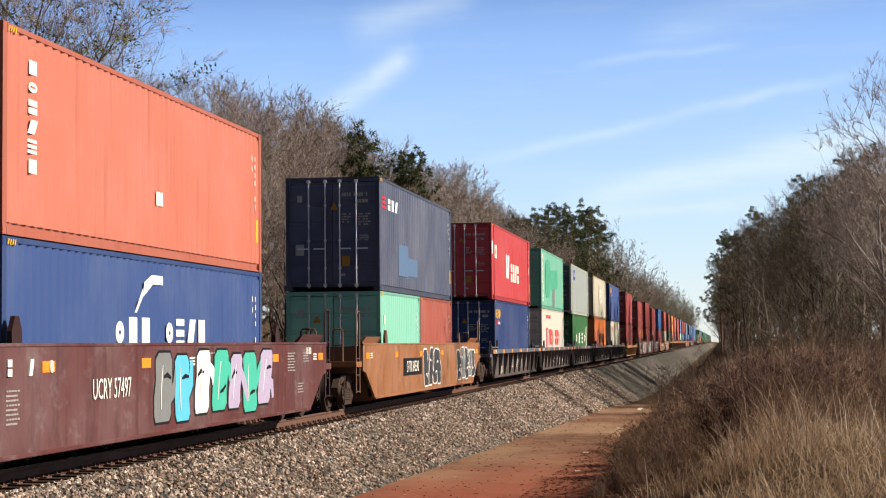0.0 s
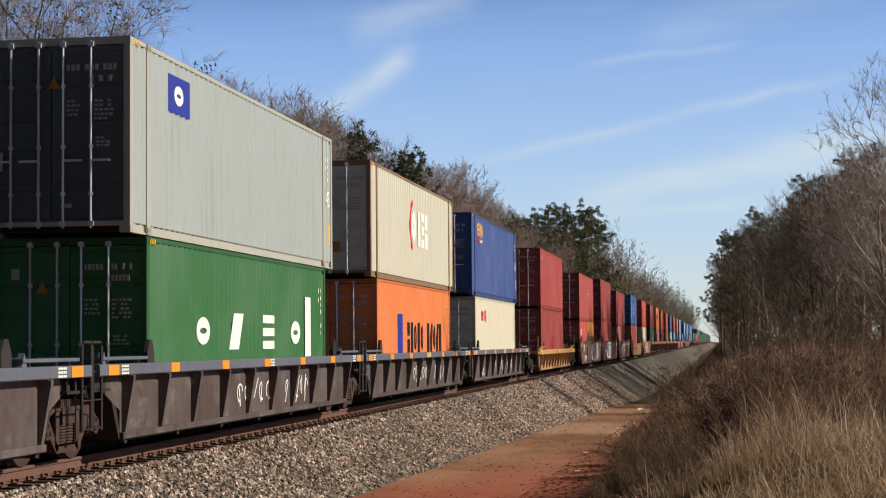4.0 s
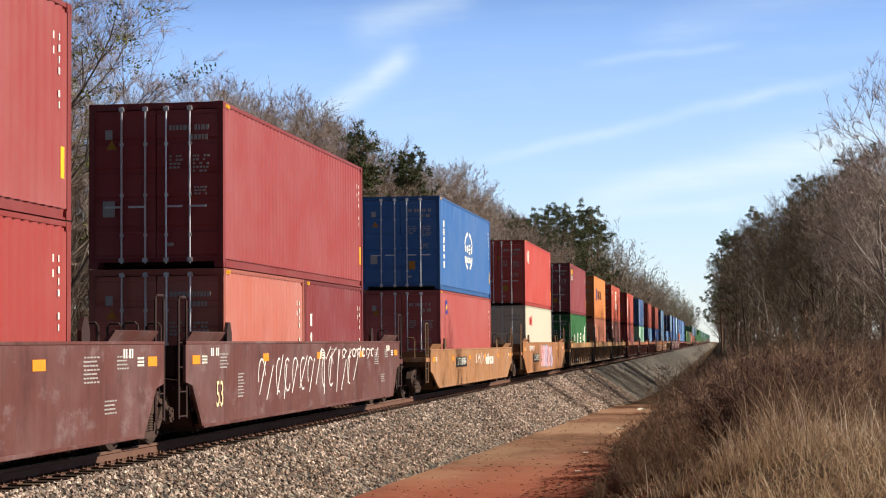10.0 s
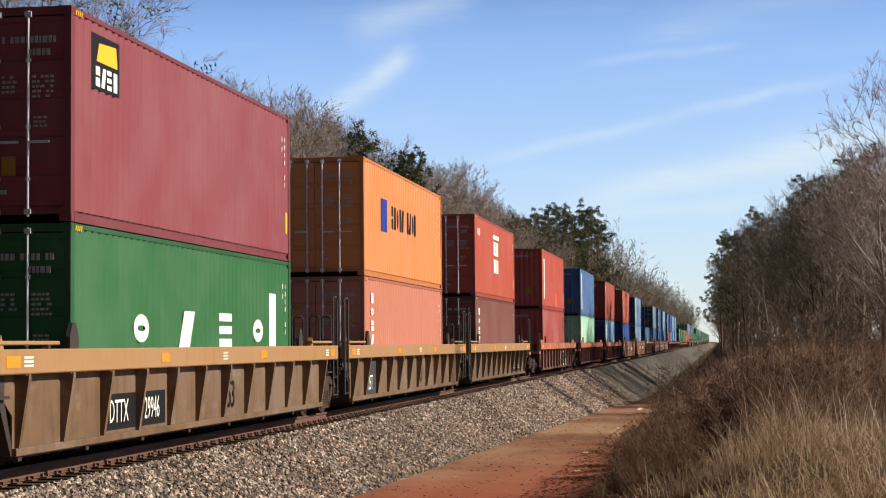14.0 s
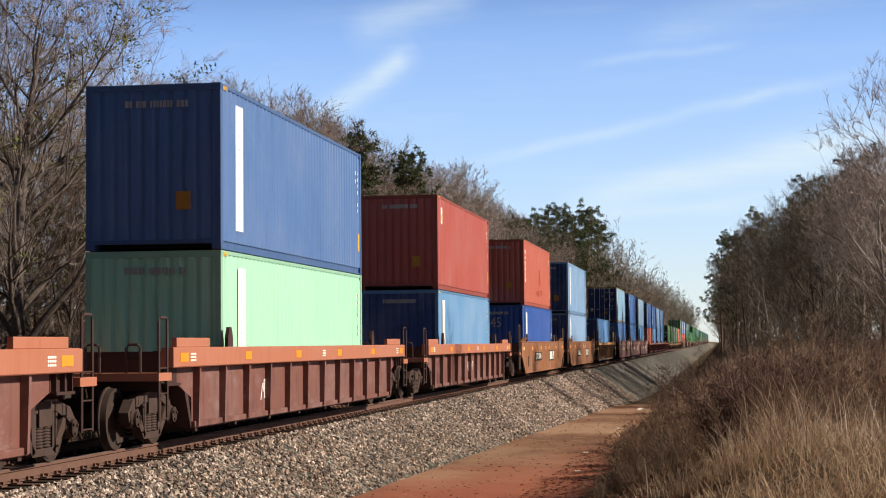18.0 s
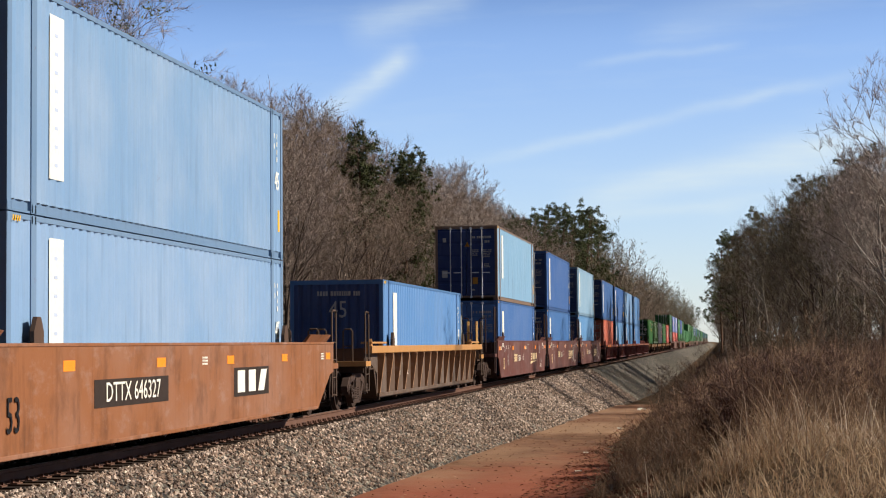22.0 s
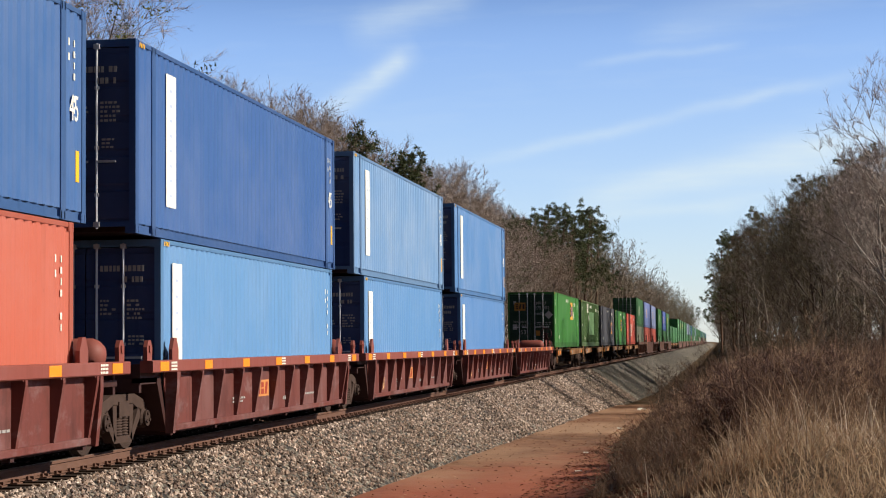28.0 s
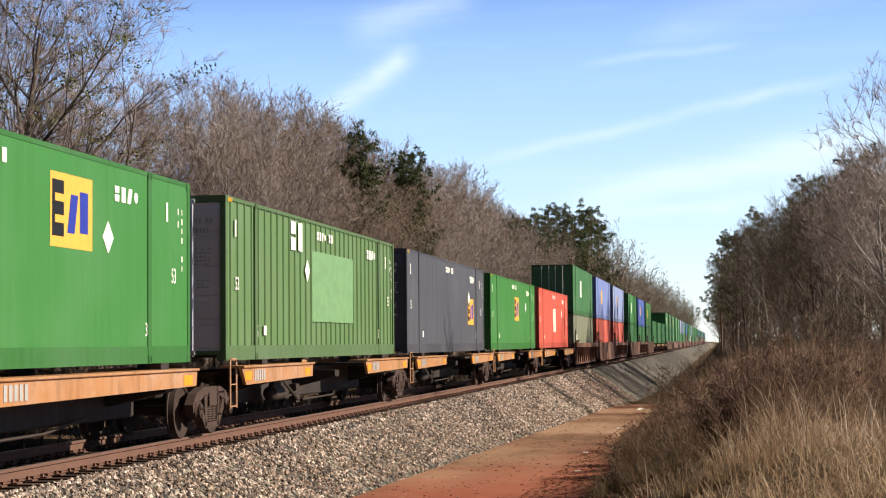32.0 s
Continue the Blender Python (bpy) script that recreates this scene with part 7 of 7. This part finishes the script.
BUSHES = ((0.25, 28.6, 1.15), (0.75, 29.4, 1.0), (-0.15, 30.4, 0.9), (1.9, 31.5, 1.0), (3.0, 30.5, 0.9), (1.4, 35.5, 1.0), (-0.9, 36.0, 0.8), (5.2, 49.0, 1.2), (3.4, 53.0, 1.2), (0.8, 51.0, 1.1), (-1.2, 40.0, 0.7), (0.8, 38.0, 0.9), (3.2, 36.0, 1.0), (2.2, 44.0, 1.0), (-0.6, 47.0, 0.9), (4.4, 42.0, 1.0))
for x, y, k in BUSHES:
    plant("shrub", BUSH, x, y, k, r.uniform(0, 360), (BRAMBLE, BRAMBLE), "dense dark reddish-brown bush in the grass", "shrub", "bushes in the grass")
for k in range(20):
    y = 88 + 36 * r.random()
    x = -3.6 + 0.012 * (y - 84) + r.uniform(0, 3.0)
    plant("shrub", SHRUBS[k % 3], x, y, r.uniform(0.5, 0.8), r.uniform(0, 360), (BARK, BROWN_TWIGS), "purplish-brown leafless brush at the foot of the ballast", "shrub", "brush beside the ballast")


def woods(name, spots, label, mat=None, kinds=None):
    """Distant woods as one mass of joined trees."""
    V, F, n = [], [], 0
    src = []
    for a, b in kinds or FARP:
        for me in (a, b):
            co = np.empty(len(me.vertices) * 3)
            me.vertices.foreach_get("co", co)
            src.append((co.reshape(-1, 3), [tuple(p.vertices) for p in me.polygons]))
    for k, (x, y, s, turn) in enumerate(spots):
        for q in (0, 1):
            co, fs = src[2 * (k % (len(src) // 2)) + q]
            c, d = math.cos(turn), math.sin(turn)
            V.append(np.stack([(co[:, 0] * c - co[:, 1] * d) * s + x, (co[:, 0] * d + co[:, 1] * c) * s + y, co[:, 2] * s + ground_z(x, y)], -1))
            F += [tuple(i + n for i in f) for f in fs]
            n += len(co)
    me = bpy.data.meshes.new(name)
    me.from_pydata(np.concatenate(V).tolist(), [], F)
    me.materials.append(mat or RED_TWIGS)
    tagged(new(name, me), label, "woods", kind="stuff")


spots = [(-28 - 6 * r.random(), 44 + 4.4 * i + r.uniform(-1, 1), crown_top(-31, 44 + 4.4 * i) / 13.5 * r.uniform(0.92, 1.06) * (0.7 if i < 6 else 0.95), r.uniform(0, 6)) for i in range(36)]
woods("far_woods", spots, "bare woods on the slope beyond the track")
spots = [(-38 - 10 * r.random(), 50 + 2.4 * i, r.uniform(0.62, 0.8), r.uniform(0, 6)) for i in range(30)]
spots += [(-22 - 8 * r.random(), 42 + 2.0 * i, r.uniform(0.28, 0.42), r.uniform(0, 6)) for i in range(26)]
woods("far_woods", spots, "low leafless undergrowth beyond the track", BROWN_TWIGS, BACKP)
spots = [(-17 - r.uniform(0, 7), 190 + 6.5 * i, crown_top(-20, 190 + 6.5 * i) / 13 * r.uniform(0.7, 0.95), r.uniform(0, 6)) for i in range(60)]
spots += [(-15.5 - r.uniform(0, 4), 580 + 16 * i, 1.65 * r.uniform(0.9, 1.1), r.uniform(0, 6)) for i in range(28)]
woods("far_woods", spots, "distant leafless woods beyond the track", OLIVE_TWIGS)
spots = [(-16.5 - r.uniform(0, 9), 240 + 4.6 * i, crown_top(-20, 240 + 4.6 * i) / 13 * r.uniform(0.66, 0.9), r.uniform(0, 6)) for i in range(64)]
woods("far_woods", spots, "distant brown woods closing the cutting", RED_TWIGS, BACKP)
spots = [(14 + r.uniform(0, 9), 92 + 4 * i, r.uniform(0.62, 0.78), r.uniform(0, 6)) for i in range(24)]
spots += [(10 - 0.0077 * (116 + 7 * i) + r.uniform(3, 10), 116 + 7 * i, r.uniform(0.75, 0.95), r.uniform(0, 6)) for i in range(28)]
spots += [(2.6 + r.uniform(0, 6), 296 + 9 * i, r.uniform(1.1, 1.35), r.uniform(0, 6)) for i in range(34)]
spots += [(-1.0 + r.uniform(0, 6), 600 + 18 * i, r.uniform(1.3, 1.6), r.uniform(0, 6)) for i in range(26)]
woods("far_woods", spots, "distant leafless woods on the bank", BROWN_TWIGS)
# out of view to the right, added only to shade the trees on the bank
spots = [(25 + 10 * r.random(), 86 + 2.6 * i, r.uniform(0.9, 1.12), r.uniform(0, 6)) for i in range(46)]
woods("far_woods", spots, "unseen leafless woods added to shade the trees on the bank", BROWN_TWIGS, BACKP)
# unseen dark pines, added to keep sky light and bounce off the container ends
spots = [(7 + 20 * r.random(), -60 + 2.4 * i, r.uniform(1.25, 1.6), r.uniform(0, 6)) for i in range(26)]
spots += [(-4.5 + 13 * r.random(), -11 - 2.2 * i, r.uniform(1.25, 1.6), r.uniform(0, 6)) for i in range(24)]
spots += [(-15.5 - 6 * r.random(), -76 + 3.2 * i, r.uniform(1.25, 1.6), r.uniform(0, 6)) for i in range(30)]
spots += [(-30 + 4.0 * i, -88 - 10 * r.random(), r.uniform(1.25, 1.6), r.uniform(0, 6)) for i in range(14)]
woods("far_woods", spots, "unseen evergreens added behind the camera to cut sky light", NEEDLES, [PINES[2]])

# ---- grass and weeds ----


def blades(name, n, x0, x1, y0, y1, h0, h1, w, mat, label, seed, keep, droop=0.5, clump=0):
    """Arching blades in three stretches, each bent over by its own amount."""
    rng = np.random.default_rng(seed)
    y = y0 + (y1 - y0) * rng.random(n) ** 1.5
    x = x0 + (x1 - x0) * rng.random(n)
    if clump:
        x, y = np.repeat(x[:n // clump], clump), np.repeat(y[:n // clump], clump)
        x, y = x + rng.normal(0, 0.07, len(x)), y + rng.normal(0, 0.07, len(y))
        n = len(x)
    ok = [keep(a, b, c) for a, b, c in zip(x, y, rng.random(n))]
    x, y = x[ok], y[ok]
    n = len(x)
    z = np.array([ground_z(a, b) for a, b in zip(x, y)]) - 0.03
    h = h0 + (h1 - h0) * rng.random(n) ** 1.6
    h = h * np.array([tall(a, b) for a, b in zip(x, y)])
    an = rng.random(n) * 6.283
    first = rng.random(n) * 0.5 * droop
    bend = rng.random(n) ** 1.2 * droop
    dx, dy = np.cos(an), np.sin(an)
    P = np.empty((n, 7, 3))
    out, up = np.zeros(n), np.zeros(n)
    for i, k in enumerate((1.0, 0.9, 0.65, 0.0)):
        for side in ((1, -1) if i < 3 else (0,)):
            j = 2 * i + (0 if side >= 0 else 1)
            P[:, j, 0] = x + dx * out - dy * w * k * side
            P[:, j, 1] = y + dy * out + dx * w * k * side
            P[:, j, 2] = np.maximum(z + up, z + 0.05)
        lean = np.minimum(first + bend * i * 0.55, 2.0)
        out, up = out + h / 3 * np.sin(lean), up + h / 3 * np.cos(lean)
    F = []
    for i in range(n):
        b = 7 * i
        F += [(b, b + 1, b + 3, b + 2), (b + 2, b + 3, b + 5, b + 4), (b + 4, b + 5, b + 6)]
    me = bpy.data.meshes.new(name)
    me.from_pydata(P.reshape(-1, 3).tolist(), [], F)
    me.materials.append(mat)
    tagged(new(name, me), label, "grass", kind="stuff")


def tall(a, b):
    """Growth is low beside the clay and in some patches."""
    return (0.5 + 0.5 * smooth01(-2.2, 0.2, a)) * max(0.3, 0.8 + 0.8 * noise.noise((a * 0.5, b * 0.2, 4.0)) + 0.4 * noise.noise((a * 1.7, b * 0.6, 8.0)))


def bank_edge(b):
    return -1.75 - 0.9 * smooth01(34, 62, b) + 0.45 * noise.noise((0.0, b * 0.3, 2.0))


def patch_of(lo, least=0.06):
    def keep(a, b, c):
        edge = bank_edge(b) + 0.35 * smooth01(46, 34, b)
        if any(abs(a - u) < 0.45 * k and abs(b - v) < 0.8 * k for u, v, k in BUSHES):
            return False
        p = 0.45 + 2.2 * noise.noise((a * 0.8, b * 0.30, lo)) + 0.6 * noise.noise((a * 2.4, b * 0.9, lo))
        return edge < a < 0.16 * b + 2.5 and c < (0.3 + 0.7 * smooth01(edge, edge + 1.2, a)) * min(1.0, max(least, p))
    return keep


blades("matted_grass", 110000, -3.0, 13.0, 15, 78, 0.22, 0.65, 0.005, THATCH, "low matted dead grass on the bank", 7, patch_of(6.0, 0.45), 2.4)
blades("dry_grass", 20000, -3.0, 13.0, 22, 70, 0.25, 0.9, 0.0055, STRAW, "tall straw-coloured dry grass on the bank", 12, patch_of(21.0), 1.7)
BROOM = vary_material("broomsedge", [(184, 150, 124), (204, 174, 148), (156, 124, 102), (220, 194, 168), (138, 110, 94)], thin=0.45)
blades("broomsedge", 70000, -2.6, 13.0, 32, 84, 0.55, 1.2, 0.0055, BROOM, "upright pinkish straw-coloured broomsedge on the bank", 77, patch_of(71.0), 0.55, 14)
blades("dead_weeds", 16000, -3.0, 14.0, 22, 95, 0.3, 1.1, 0.0045, WEED, "brown dead weed stalks among the grass", 8, patch_of(40.0), 1.3)
blades("grass_tufts", 18000, -2.6, 8.0, 21, 52, 0.4, 0.85, 0.004, THATCH, "pale bunches of dry grass on the bank", 31, patch_of(52.0), 1.5, 40)
blades("pale_grass", 1600, -2.0, -0.5, 29, 33, 0.5, 1.1, 0.004, STRAW, "pale bleached bunch of grass beside the clay", 35, lambda a, b, c: True, 1.6, 20)
blades("pale_stalks", 6500, -2.2, 10.0, 22, 70, 0.35, 1.2, 0.006, STRAW, "scattered pale bleached stalks standing over the grass", 91, patch_of(83.0), 1.3)
blades("bent_canes", 1700, -2.4, 9.0, 22, 70, 0.9, 1.8, 0.0045, WEED, "long bent canes arching over the grass", 33, patch_of(60.0), 1.4)


def weeds(name, n, seed):
    r = random.Random(seed)
    g = Geo()
    for i in range(n):
        y = 25 + 60 * r.random() ** 1.3
        x = r.uniform(bank_edge(y), 0.15 * y + 1)
        p = Vector((x, y, ground_z(x, y) - 0.05))
        d = (Vector((r.gauss(0, 0.5), r.gauss(0, 0.5), 1))).normalized()
        L = r.uniform(0.8, 1.7) * max(0.35, tall(x, y))
        twig(g, p, d, L, 0.009, r)
        for k in range(10):
            q = p + d * L * r.uniform(0.35, 0.98)
            e = (d + perp(d, r) * 0.8).normalized()
            M = r.uniform(0.1, 0.35)
            sliver(g, q, e, M, 0.005, r)
            for j in range(2):
                sliver(g, q + e * M * r.uniform(0.4, 1.0), (e + perp(e, r)).normalized(), M * 0.4, 0.004, r)
    me = g.mesh(name)
    me.materials.append(WEED)
    tagged(new(name, me), "branching dead weeds in the dry grass", "weeds", kind="stuff")


weeds("branching_weeds", 3000, 17)


def litter():
    """Fallen leaves and bits along the foot of the bank."""
    rng = np.random.default_rng(21)
    n = 9000
    y = 22 + 50 * rng.random(n) ** 1.5
    x = -1.0 - 2.5 * rng.random(n) ** 1.3
    x[:700] = -3.0 - 3.2 * rng.random(700)
    a = rng.random(n) * 6.283
    s = 0.02 + 0.045 * rng.random(n) ** 2
    z = np.array([max(ground_z(u, v), road_z(v) + 0.06) for u, v in zip(x, y)]) + 0.015
    P = np.empty((n, 4, 3))
    for i, (c, d) in enumerate(((1, 0), (0, 0.6), (-1, 0), (0, -0.6))):
        P[:, i, 0] = x + s * (c * np.cos(a) - d * np.sin(a))
        P[:, i, 1] = y + s * (c * np.sin(a) + d * np.cos(a))
        P[:, i, 2] = z + rng.random(n) * 0.03
    me = bpy.data.meshes.new("leaf_litter")
    me.from_pydata(P.reshape(-1, 3).tolist(), [], [(4 * i, 4 * i + 1, 4 * i + 2, 4 * i + 3) for i in range(n)])
    me.materials.append(vary_material("fallen_leaves", [(112, 62, 46), (78, 46, 36), (134, 84, 62), (96, 56, 44), (168, 132, 104)]))
    tagged(new("leaf_litter", me), "fallen brown leaves along the clay track", "leaf litter", kind="stuff")


litter()


def scrap(seed, x, y, w, h):
    """A crumpled bit of pale paper."""
    r = random.Random(seed)
    g = Geo()
    n = 5
    z = max(ground_z(x, y), road_z(y) + 0.09) + 0.02
    vs = [((i / n - 0.5) * w, (j / n - 0.5) * h, r.uniform(0, 0.35) * min(w, h)) for j in range(n + 1) for i in range(n + 1)]
    g.add([Vector(v) for v in vs], [(j * (n + 1) + i, j * (n + 1) + i + 1, (j + 1) * (n + 1) + i + 1, (j + 1) * (n + 1) + i) for j in range(n) for i in range(n)])
    me = g.mesh("paper_scrap")
    me.materials.append(WHITE)
    ob = tagged(new("paper_scrap", me), "crumpled white scrap of paper on the clay", "litter", "scraps beside the track")
    ob.matrix_basis = pose(x, y, z, 0, 0, r.uniform(0, 90))


for k, (x, y, w, h) in enumerate(((-3.7, 84.0, 0.42, 0.3), (-3.45, 61.0, 0.16, 0.12), (-3.4, 45.0, 0.13, 0.1), (-3.0, 37.5, 0.14, 0.08))):
    scrap(70 + k, x, y, w, h)

# ---- motion of the train ----


def motions():
    times = [0, 4, 8, 12, 16, 20, 24, 28, 32]
    for ob, y, z in MOVING:
        walk(ob, [(t, pose(TRACK_X, y - run(t), z)) for t in times])
    first = WHEELSETS[0]
    walk(first, [(k / FPS, Matrix.Rotation((run(k / FPS) - run(0.0)) / 0.46, 4, "X")) for k in range(0, 32 * FPS + 1)])
    act = first.animation_data.action
    for w in WHEELSETS[1:]:
        w.rotation_mode = "QUATERNION"
        w.animation_data_create()
        w.animation_data.action = act
        w.animation_data.action_slot = first.animation_data.action_slot


motions()
